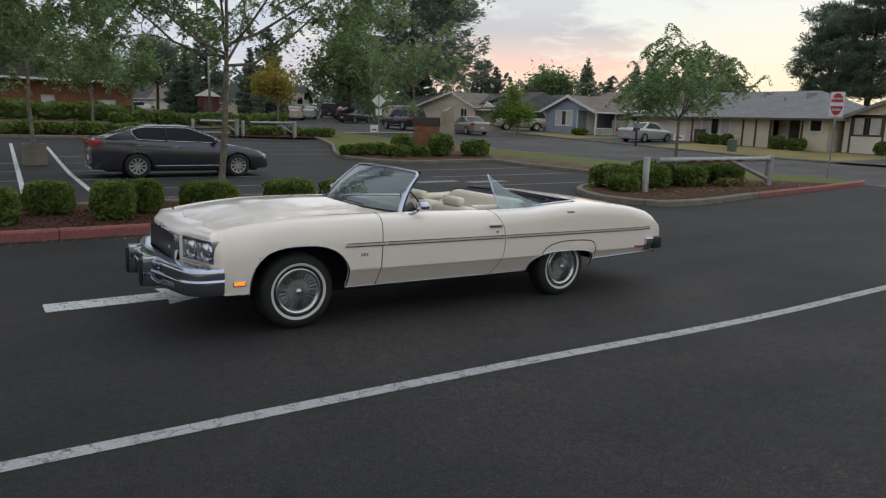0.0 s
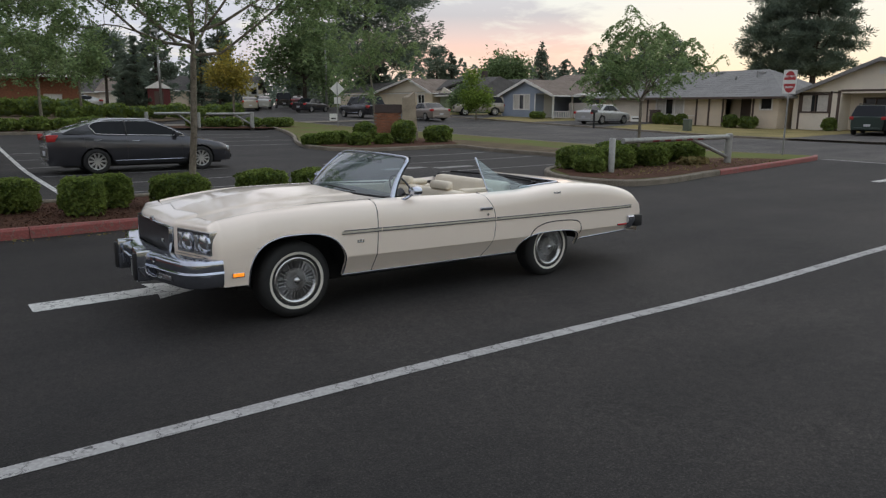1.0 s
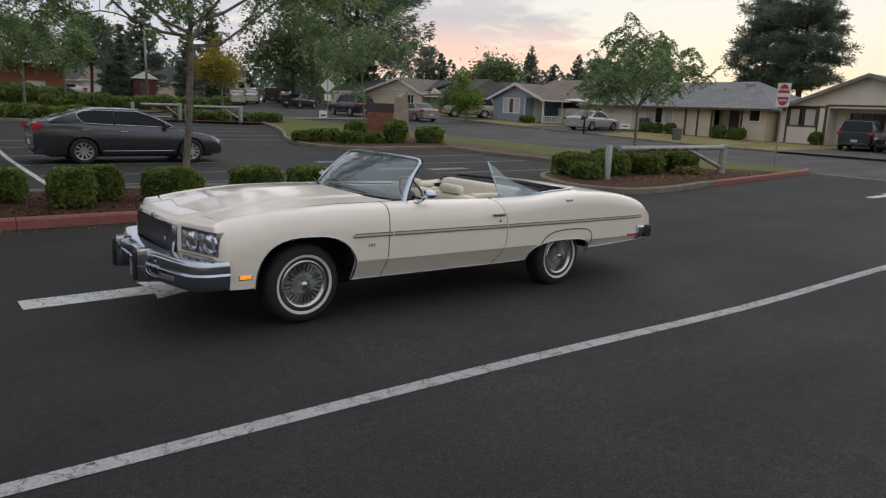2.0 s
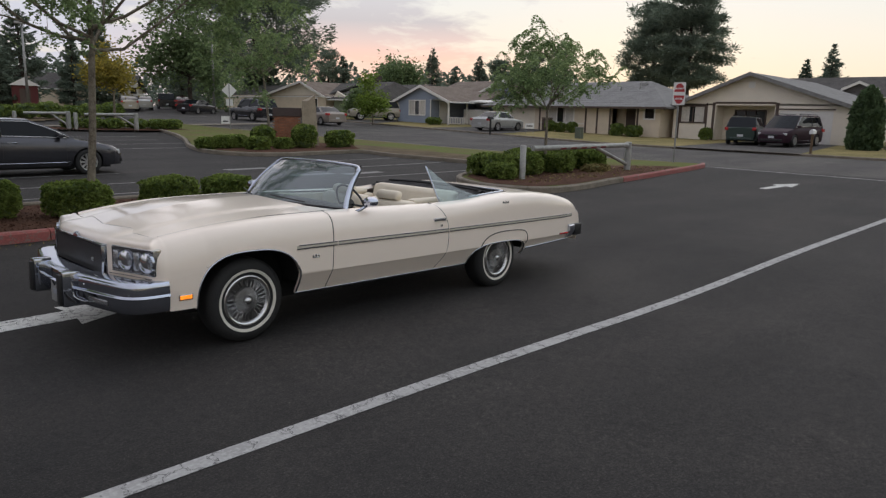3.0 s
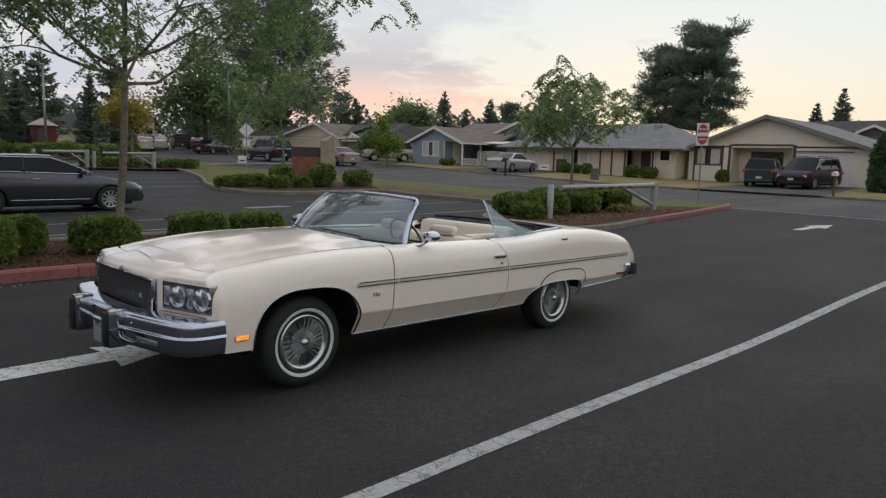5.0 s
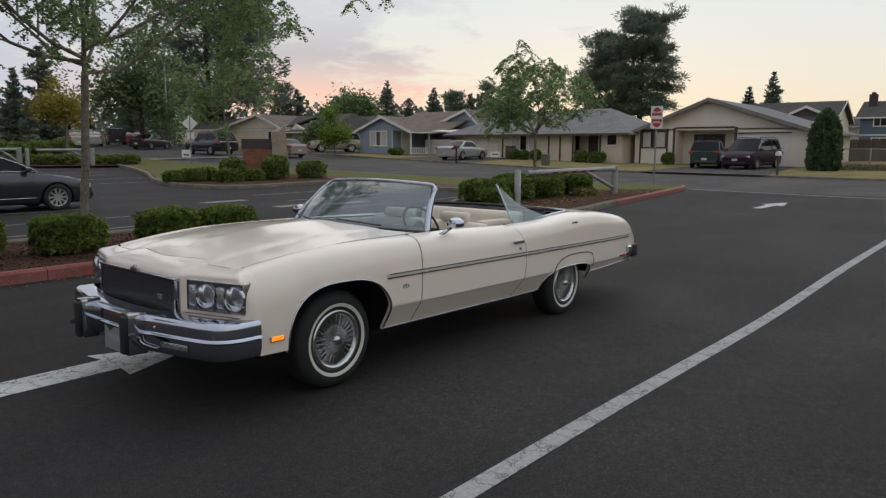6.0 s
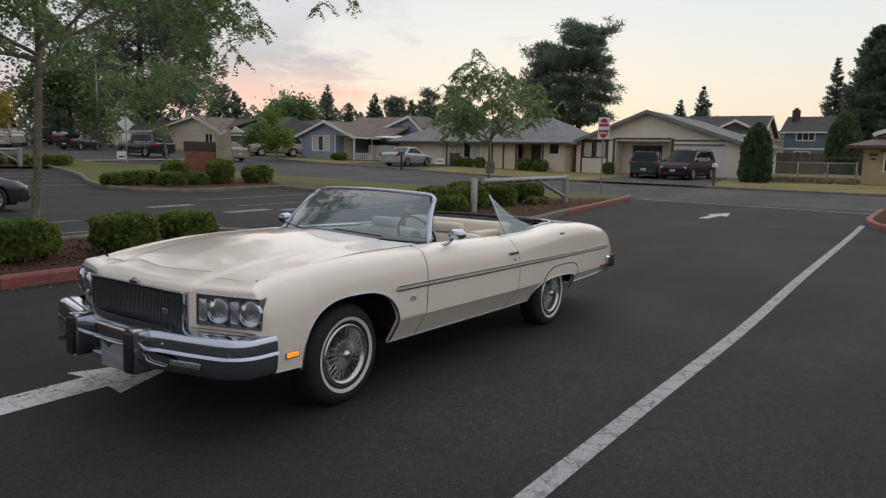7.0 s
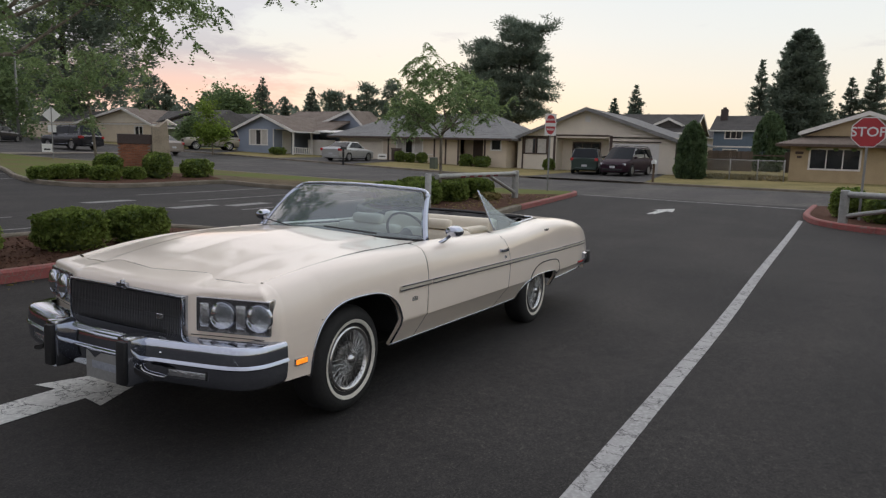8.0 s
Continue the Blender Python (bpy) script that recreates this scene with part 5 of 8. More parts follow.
        tube(bm, [base(sg).lerp(top(sg), u) + Vector((0.036, -sg * 0.006, -0.004)) + Vector((-0.030, 0, 0.018)) * (4 * u * (1 - u)) for u in spaced(0, 0.93, 8)], 0.014, 8)
        part("pillar_seal", bm, BLACK, car, "black pillar weatherstrip", smooth=True)
    bm = bmesh.new()
    rows = []
    for v in spaced(-0.985, 0.985, 20):
        b0, y = base(v), 0.80 * v
        hx = 0.90 - 0.26 * (1 - v * v) - 0.015
        rows.append([(hx, y, hood_z(hx, y) - 0.010), (hx + 0.035, y, hood_z(hx, y) - 0.022), (b0.x - 0.02, y, b0.z - 0.010), (b0.x + 0.03, y, b0.z - 0.006)])
    loft(bm, rows)
    bmesh.ops.recalc_face_normals(bm, faces=bm.faces[:])
    part("cowl_panel", bm, CAR_CREAM, car, "ivory cowl below the windscreen", smooth=40)
    for sg, a, b in ((1, (0.725, 0.22, 1.030), (0.875, 0.62, 1.055)), (-1, (0.80, -0.52, 1.030), (0.720, -0.10, 1.058))):
        bm = bmesh.new()
        tube(bm, [a, b], 0.006, 6)
        part("wiper", bm, BLACK, car, "black wiper arm", smooth=True)

    # --- quarter glass and mirrors ---
    for sg in (-1, 1):
        if sg < 0:       # the far glass is wound down
            edge = smooth_line([(2.155, 1.335), (2.25, 1.265), (2.40, 1.165), (2.60, 1.085), (2.80, 1.030), (2.93, 0.995)], 4)
            bm = bmesh.new()
            rows = []
            for x, z in edge:
                lo = 0.965 + 0.02 * (x - 2.15)
                rows.append([(x + (2.235 - x) * (1 - 1.0) + (0.07 * (1 - k / 6) if x < 2.2 else 0.07 * (1 - k / 6) * max(0.0, 1 - (x - 2.155) / 0.7)), sg * (0.825 - 0.155 * ((lo + (z - lo) * k / 6) - 0.965) / 0.37), lo + (z - lo) * k / 6) for k in range(7)])
            loft(bm, rows)
            bmesh.ops.recalc_face_normals(bm, faces=bm.faces[:])
            q = part("quarter_window", bm, QUARTER_GLASS, car, "raised tinted rear quarter glass", smooth=True)
            q.visible_shadow = False
            bm = bmesh.new()
            tube(bm, [(2.155 + 0.07 * (1 - k / 6) - 0.006, sg * (0.825 - 0.155 * (0.37 * k / 6) / 0.37), 0.965 + 0.372 * k / 6) for k in range(7)], 0.008, 8)
            part("glass_edge_trim", bm, CHROME, q, "chrome leading edge", smooth=True)
        bm = bmesh.new()
        body_y = sg * 0.955
        rows = []
        for dx, w, h in ((-0.060, 0.020, 0.012), (-0.050, 0.050, 0.034), (-0.020, 0.066, 0.044), (0.02, 0.070, 0.047), (0.030, 0.066, 0.043)):
            rows.append([(1.195 + dx, body_y + w * math.cos(a), 1.055 + h * math.sin(a)) for a in [2 * math.pi * k / 20 for k in range(20)]])
        v2 = loft(bm, rows, closed=True)
        bm.faces.new(v2[0])
        bm.faces.new(v2[-1])
        bmesh.ops.recalc_face_normals(bm, faces=bm.faces[:])
        mir = part("door_mirror", bm, CHROME, car, "chrome bullet door mirror", smooth=40)
        bm = bmesh.new()
        tube(bm, [(1.085, sg * 0.885, 0.960), (1.125, sg * 0.905, 0.985), (1.185, sg * 0.94, 1.03)], [0.020, 0.014, 0.012], 10)
        part("mirror_arm", bm, CHROME, mir, smooth=True)

    # --- cabin ---
    part("floor_pan", boxes((-0.42, 3.55, -0.62, 0.62, 0.23, 0.36), bevel=0.02), UNDER, car, "dark underbody")
    part("engine_bay", boxes((-0.64, 0.80, -0.60, 0.60, 0.36, 0.82)), UNDER, car, "dark engine bay")
    part("trunk_well", boxes((2.98, 4.5, -0.64, 0.64, 0.42, 0.90)), UNDER, car, "dark trunk well")
    for xa, xb in ((-0.50, 0.50), (2.52, 3.54)):
        for sg in (-1, 1):
            bm = bmesh.new()
            c, h = (xa + xb) / 2, (xb - xa) / 2
            rows = [[(c - h * math.cos(math.pi * k / 16), sg * y, 0.40 + 0.38 * math.sin(math.pi * k / 16)) for k in range(17)] for y in (0.60, 0.93)]
            loft(bm, rows)
            part("wheel_well", bm, UNDER, car, "dark wheel well liner", smooth=True)
    bm = bmesh.new()
    rows = []
    for x, z, in ((0.86, 0.975), (1.02, 0.998), (1.16, 0.992), (1.24, 0.955), (1.25, 0.88), (1.18, 0.72)):
        rows.append([(x, 0.74 * v, z + 0.012 * (1 - v * v)) for v in spaced(-1, 1, 12)])
    loft(bm, rows)
    bmesh.ops.recalc_face_normals(bm, faces=bm.faces[:])
    part("dashboard", bm, DASH, car, "dark padded dashboard", smooth=40)
    rim_c = Matrix.Translation((1.42, -0.40, 0.985)) @ pose(0, 0, 0, 0, 62, 0)
    bm = bmesh.new()
    ring = [rim_c @ Vector((0.188 * math.cos(a), 0.188 * math.sin(a), 0)) for a in [2 * math.pi * k / 36 for k in range(37)]]
    tube(bm, ring, 0.010, 8, cap=False)
    wheel_ob = part("steering_wheel", bm, DASH, car, "thin dark steering wheel", smooth=True)
    bm = bmesh.new()
    for sgn in (-1, 1):
        tube(bm, [rim_c @ Vector((0.0, 0, -0.03)), rim_c @ Vector((0.03, sgn * 0.19, 0))], 0.011, 6)
    tube(bm, [rim_c @ Vector((0, 0, 0.0)), rim_c @ Vector((0, 0, -0.30))], [0.05, 0.03], 12)
    part("steering_column", bm, DASH, wheel_ob, smooth=True)
    bm = bmesh.new()
    tube(bm, [(1.30, 0.0, 1.335), (1.33, 0.0, 1.30)], 0.008, 6)
    box(bm, 1.325, 1.345, -0.13, 0.13, 1.255, 1.305, 0.01)
    part("interior_mirror", bm, BLACK, car, "dark interior mirror")

    def cushion(name, x0, x1, y0, y1, z0, z1, lean, parent, label="", bevel=0.05):
        bm = boxes((x0, x1, y0, y1, z0, z1), bevel=bevel)
        for v in bm.verts:
            v.co.x += lean * (v.co.z - z0)
        return part(name, bm, VINYL, parent, label, smooth=60)

    seat = cushion("front_seat", 1.42, 1.92, -0.70, 0.70, 0.42, 0.60, 0.0, car, "ivory vinyl front bench seat")
    for sg in (-1, 1):
        b = cushion("seat_back", 1.80, 1.96, sg * 0.36 - 0.33, sg * 0.36 + 0.33, 0.55, 0.985, 0.22, seat, "ivory vinyl seat back")
        h = cushion("headrest", 1.895, 1.985, sg * 0.36 - 0.16, sg * 0.36 + 0.16, 0.985, 1.075, 0.15, seat, "ivory padded headrest", 0.035)
    seat = cushion("rear_seat", 2.18, 2.62, -0.60, 0.60, 0.46, 0.62, 0.0, car, "ivory vinyl rear bench seat")
    cushion("seat_back", 2.50, 2.66, -0.62, 0.62, 0.60, 1.055, 0.20, seat, "ivory vinyl rear seat back")
    for sg in (-1, 1):
        cushion("armrest", 2.06, 2.60, sg * 0.68 - 0.075, sg * 0.68 + 0.075, 0.40, 0.93, 0.0, seat, "ivory vinyl side panel", 0.03)
        cushion("armrest_roll", 2.02, 2.44, sg * 0.60 - 0.06, sg * 0.60 + 0.06, 0.93, 1.005, -0.06, seat, "rounded ivory armrest roll", 0.035)
    # folded roof in its well
    bm = bmesh.new()
    rows = []
    for k in range(13):
        u = k / 12
        x = 2.66 + 0.64 * u
        half = 0.75 - 0.03 * u
        rows.append([(x + 0.02 * math.sin(9 * v + 5 * u), half * v, 1.010 + 0.050 * (1 - (2 * u - 1) ** 2) * (1 - 0.35 * v * v) + 0.014 * math.sin(13 * v + 17 * u)) for v in spaced(-1, 1, 24)])
    loft(bm, rows)
    bmesh.ops.recalc_face_normals(bm, faces=bm.faces[:])
    top_ob = part("folded_roof", bm, BOOT, car, "black folded soft top lying in its well", smooth=True)
    bm = bmesh.new()
    for u in (0.1, 0.42, 0.75):
        tube(bm, [(2.66 + 0.64 * u, 0.72 * v, 1.035 + 0.052 * (1 - (2 * u - 1) ** 2) * (1 - 0.35 * v * v)) for v in spaced(-1, 1, 10)], 0.014, 6)
    part("roof_bow", bm, BLACK, top_ob, "dark roof bows", smooth=True)
    bm = bmesh.new()
    rimline = [(2.62, 0.0)] + [(2.62, 0.66), (2.70, 0.78), (3.05, 0.775), (3.28, 0.755), (3.35, 0.69), (3.37, 0.4), (3.375, 0.0)]
    for sg in (-1, 1):
        tube(bm, [(x, sg * y, eased_table(SHOULDER, x) + 0.006) for x, y in smooth_line(rimline[2:], 4)], 0.012, 8)
    part("well_trim", bm, CHROME, car, "chrome trim round the roof well", smooth=True)
    for sg in (-1, 1):
        bm = bmesh.new()
        loft(bm, [[(x, sg * y, eased_table(SHOULDER, x) - d) for y, d in ((0.835, 0.004), (0.79, 0.0), (0.76, 0.03))] for x in spaced(2.5, 3.36, 10)])
        bmesh.ops.recalc_face_normals(bm, faces=bm.faces[:])
        part("deck_ledge", bm, CAR_CREAM, car, smooth=40)

    for x in (0.0, 3.086):
        for sg in (-1, 1):
            wheel(car, x, sg)
    return car


convertible()

# ---- houses along the street ----
SIDING = material("cream_siding", (0.68, 0.58, 0.45), rough=0.85, var=0.12, scale=1.5, fine=20, bump=0.15)
SIDING_WHITE = material("pale_siding", (0.76, 0.69, 0.58), rough=0.85, var=0.10, scale=1.5, fine=20, bump=0.15)
SIDING_TAN = material("tan_siding", (0.45, 0.345, 0.21), rough=0.85, var=0.16, scale=1.5, fine=20, bump=0.2)
SIDING_BLUE = material("blue_grey_siding", (0.27, 0.315, 0.39), rough=0.8, var=0.12, scale=1.5, fine=20, bump=0.15)
SIDING_NAVY = material("slate_blue_siding", (0.12, 0.165, 0.22), rough=0.8, var=0.15, scale=1.5, fine=20, bump=0.15)
SIDING_GREEN = material("sage_siding", (0.22, 0.27, 0.18), rough=0.8, var=0.15, scale=1.5, fine=20, bump=0.15)
TRIM_W = material("white_trim_paint", (0.72, 0.70, 0.66), rough=0.6, var=0.08, bump=0.05)
TRIM_BROWN = material("brown_trim_paint", (0.085, 0.058, 0.045), rough=0.7, var=0.2, bump=0.1)
ROOF_GREY = material("grey_composition_shingle", (0.21, 0.207, 0.20), rough=0.95, tint=(0.16, 0.156, 0.152), scale=1.2, fine=9, var=0.3, bump=0.6)
ROOF_BROWN = material("brown_composition_shingle", (0.20, 0.16, 0.13), rough=0.95, tint=(0.13, 0.10, 0.08), scale=1.2, fine=9, var=0.3, bump=0.6)
ROOF_DARK = material("dark_composition_shingle", (0.085, 0.078, 0.072), rough=0.95, tint=(0.05, 0.047, 0.044), scale=1.2, fine=9, var=0.3, bump=0.6)
CURTAIN = material("pale_curtain", (0.56, 0.53, 0.48), rough=0.9, var=0.2, scale=6, bump=0.1)
FENCE_WOOD = material("weathered_fence_boards", (0.10, 0.075, 0.055), rough=0.9, var=0.3, scale=5, bump=0.4, obrand=0.25)


def wall_cells(bm, y0, y1, z0, z1, holes, x0, x1):
    """A wall of thickness x0..x1 with rectangular holes (ya, yb, za, zb) right through it."""
    ys = sorted({y0, y1, *[v for h in holes for v in h[:2]]})
    zs = sorted({z0, z1, *[v for h in holes for v in h[2:]]})
    for a, b in zip(ys, ys[1:]):
        for c, d in zip(zs, zs[1:]):
            m, n = (a + b) / 2, (c + d) / 2
            if not any(h[0] < m < h[1] and h[2] < n < h[3] for h in holes):
                box(bm, x0, x1, a, b, c, d)
    bmesh.ops.remove_doubles(bm, verts=bm.verts[:], dist=0.001)
    return bm


def house_window(parent, y0, y1, z0, z1, x, mats, cols=2, rows=1, curtain=False):
    fr, w = mats, 0.07
    bm = boxes((x - 0.055, x + 0.05, y0 - w, y0 + 0.03, z0 - w, z1 + w), (x - 0.055, x + 0.05, y1 - 0.03, y1 + w, z0 - w, z1 + w), (x - 0.055, x + 0.05, y0 + 0.03, y1 - 0.03, z1 - 0.03, z1 + w), (x - 0.075, x + 0.05, y0 + 0.03, y1 - 0.03, z0 - w, z0 + 0.03))
    win = part("window", bm, fr, parent)
    for i in range(cols):
        for j in range(rows):
            a, b = y0 + (y1 - y0) * i / cols, y0 + (y1 - y0) * (i + 1) / cols
            c, d = z0 + (z1 - z0) * j / rows, z0 + (z1 - z0) * (j + 1) / rows
            part("pane", boxes((x + 0.06, x + 0.075, a + 0.02, b - 0.02, c + 0.02, d - 0.02)), HOUSE_GLASS, win)
    for i in range(1, cols):
        a = y0 + (y1 - y0) * i / cols
        part("mullion", boxes((x - 0.02, x + 0.055, a - 0.03, a + 0.03, z0 + 0.03, z1 - 0.03)), fr, win)
    if curtain:
        for start, way in ((y0 + 0.03, 0.40), (y1 - 0.03, -0.34)):
            bm = bmesh.new()
            loft(bm, [[(x + 0.02 + 0.012 * math.sin(k * 1.7), start + (y1 - y0) * way * k / 10, z) for k in range(11)] for z in (z0 + 0.03, z1 - 0.03)])
            part("curtain", bm, CURTAIN, win, "pale drawn curtain")
    return win


def slab(bm, a, b, c, d, t=0.12):
    """A roof plane with thickness from four corners."""
    top = [bm.verts.new(p) for p in (a, b, c, d)]
    bot = [bm.verts.new((p[0], p[1], p[2] - t)) for p in (a, b, c, d)]
    bm.faces.new(top)
    bm.faces.new(bot[::-1])
    for k in range(4):
        bm.faces.new((top[k], bot[k], bot[(k + 1) % 4], top[(k + 1) % 4]))
    bmesh.ops.recalc_face_normals(bm, faces=bm.faces[:])


def shingle_courses(parent, a, b, c, d, mat, n=14):
    """Thin courses that step up a roof plane: a-b is the eave, d-c the ridge."""
    a, b, c, d = (Vector(p) for p in (a, b, c, d))
    nrm = (b - a).cross(d - a).normalized()
    if nrm.z < 0:
        nrm = -nrm
    bm = bmesh.new()
    for k in range(n):
        u0, u1 = k / n, min(1.0, (k + 1.12) / n)
        p = [a.lerp(d, u0) + nrm * 0.012, b.lerp(c, u0) + nrm * 0.012, b.lerp(c, u1) + nrm * 0.004, a.lerp(d, u1) + nrm * 0.004]
        v = [bm.verts.new(q) for q in p]
        bm.faces.new(v)
        w = [bm.verts.new(a.lerp(d, u0) + nrm * 0.001), bm.verts.new(b.lerp(c, u0) + nrm * 0.001)]
        bm.faces.new((v[0], w[0], w[1], v[1]))
    bmesh.ops.recalc_face_normals(bm, faces=bm.faces[:])
    ob = part("shingle_layer", bm, mat, parent)
    ob["kind"] = "stuff"
    return ob


def gable_roof_x(house, y0, y1, yp, ze, zp, x0, x1, mat, trim, over=0.5):
    """Ridge along x, gable towards the street. The peak sits at yp."""
    roof = None
    for ya, sgn in ((y0, -1), (y1, 1)):
        run = abs(yp - ya)
        drop = (zp - ze) * over / run
        ye = ya + sgn * over
        bm = bmesh.new()
        pts = [(x0 - over, ye, ze - drop), (x1 + over, ye, ze - drop), (x1 + over, yp, zp), (x0 - over, yp, zp)]
        slab(bm, *pts)
        roof = part("roof", bm, mat, house)
        shingle_courses(roof, *pts, mat)
        bm = bmesh.new()
        slab(bm, (x0 - over - 0.04, ye, ze - drop + 0.03), (x0 - over - 0.004, ye, ze - drop + 0.03), (x0 - over - 0.004, yp, zp + 0.03), (x0 - over - 0.04, yp, zp + 0.03), 0.24)
        part("barge_board", bm, trim, roof, "painted barge board")
        part("gutter", boxes((x0 - over, x1 + over, ye - 0.06 if sgn < 0 else ye + 0.002, ye - 0.002 if sgn < 0 else ye + 0.06, ze - drop - 0.14, ze - drop - 0.02)), trim, roof)
    return roof


def gable_roof_y(house, x0, x1, xp, ze, zp, y0, y1, mat, trim, over=0.5, hip=0.0):
    """Ridge along y; hip pulls the ridge in from both ends."""
    roof = None
    for xa, sgn in ((x0, -1), (x1, 1)):
        drop = (zp - ze) * over / abs(xp - xa)
        xe = xa + sgn * over
        pts = [(xe, y0 - over, ze - drop), (xe, y1 + over, ze - drop), (xp, y1 + over - hip, zp), (xp, y0 - over + hip, zp)]
        bm = bmesh.new()
        slab(bm, *pts)
        roof = part("roof", bm, mat, house)
        shingle_courses(roof, *pts, mat)
        part("gutter", boxes((xe - 0.06 if sgn < 0 else xe + 0.002, xe - 0.002 if sgn < 0 else xe + 0.06, y0 - over, y1 + over, ze - drop - 0.15, ze - drop - 0.02)), trim, roof)
    if hip:
        drop = (zp - ze) * over / abs(xp - x0)
        for ya, sgn in ((y0, -1), (y1, 1)):
            ye = ya + sgn * over
            pts = [(x0 - over, ye, ze - drop), (x1 + over, ye, ze - drop), (xp + 0.01, ye - sgn * hip, zp), (xp - 0.01, ye - sgn * hip, zp)]
            bm = bmesh.new()
            slab(bm, *pts)
            r2 = part("roof", bm, mat, house)
            shingle_courses(r2, *pts, mat)
    return roof


def white_house():
    h = thing("house", "low pale house with a wide gable, porch and garage", "house", Matrix.Translation((45, 0, 0.47)), group="houses on the street")
    y0, y1, yp, ze, zp, dep = 6.5, 18.0, 12.75, 2.42, 4.52, 13.0
    porch = (11.15, 15.0, 0.0, 2.52)
    garage = (7.7, 10.85, 0.0, 2.12)
    win = (15.75, 17.45, 1.25, 2.35)
    part("wall", wall_cells(bmesh.new(), y0, y1, -0.3, ze, [porch, garage, win], 0, 0.18), SIDING_WHITE, h)
    part("gable", prism(bmesh.new(), [(y0, ze + 0.002), (y1, ze + 0.002), (yp, zp - 0.12)], 0.0, 0.18, "x"), SIDING_WHITE, h)
    for ya, yb in ((y0, y0 + 0.18), (y1 - 0.18, y1)):
        part("wall", boxes((0.182, dep, ya, yb, -0.3, ze)), SIDING_WHITE, h)
    part("wall", boxes((dep, dep + 0.18, y0, y1, -0.3, ze)), SIDING_WHITE, h)
    part("porch_wall", wall_cells(bmesh.new(), 11.0, 15.15, -0.3, 2.52, [(12.2, 14.2, 0.15, 2.1)], 1.5, 1.65), SIDING_WHITE, h)
    part("porch_ceiling", boxes((0.19, 1.5, 11.0, 15.15, 2.53, 2.6)), TRIM_W, h)
    for ya in (11.0, 15.03):
        part("porch_wall", boxes((0.19, 1.5, ya, ya + 0.12, -0.3, 2.52)), SIDING_WHITE, h)
    house_window(h, 12.2, 14.2, 0.15, 2.1, 1.52, TRIM_BROWN, 3, 1)
    house_window(h, 15.75, 17.45, 1.25, 2.35, 0.03, TRIM_BROWN, 2, 1, True)
    door = part("garage_door", boxes((0.06, 0.10, 7.7, 10.85, 0.0, 2.12)), TRIM_W, h, "pale sectional garage door")
    for k in range(4):
        for j in range(4):
            part("panel", boxes((0.045, 0.062, 7.8 + j * 0.77, 8.42 + j * 0.77, 0.08 + k * 0.52, 0.46 + k * 0.52), bevel=0.006), TRIM_W, door)
    for spec in ((-0.03, 0.0, 10.9, 11.1, 0, 2.6), (-0.03, 0.0, 15.05, 15.22, 0, 2.6), (-0.03, 0.0, 11.1, 15.05, 2.53, 2.65), (-0.03, 0.0, 15.55, 15.67, 0.0, 2.55), (-0.03, 0.0, 17.53, 17.65, 0.0, 2.55), (-0.03, 0.0, 6.5, 6.62, 0, 2.42), (-0.028, 0.0, 7.6, 10.88, 2.16, 2.24)):
        part("trim_board", boxes(spec), TRIM_BROWN, h, "dark brown trim board")
    part("gable_vent", boxes((-0.02, 0.02, 12.55, 12.95, 3.55, 3.95), bevel=0.01), TRIM_W, h, "small gable vent")
    gable_roof_x(h, y0, y1, yp, ze, zp, 0, dep, ROOF_GREY, ROOF_GREY, 0.55)
    bm = bmesh.new()
    tube(bm, [(0.6, 11.0, 2.3), (0.6, 11.0, 2.45)], 0.06, 8)
    part("porch_light", bm, SIGN_WHITE, h, "small white porch lamp")
    return h


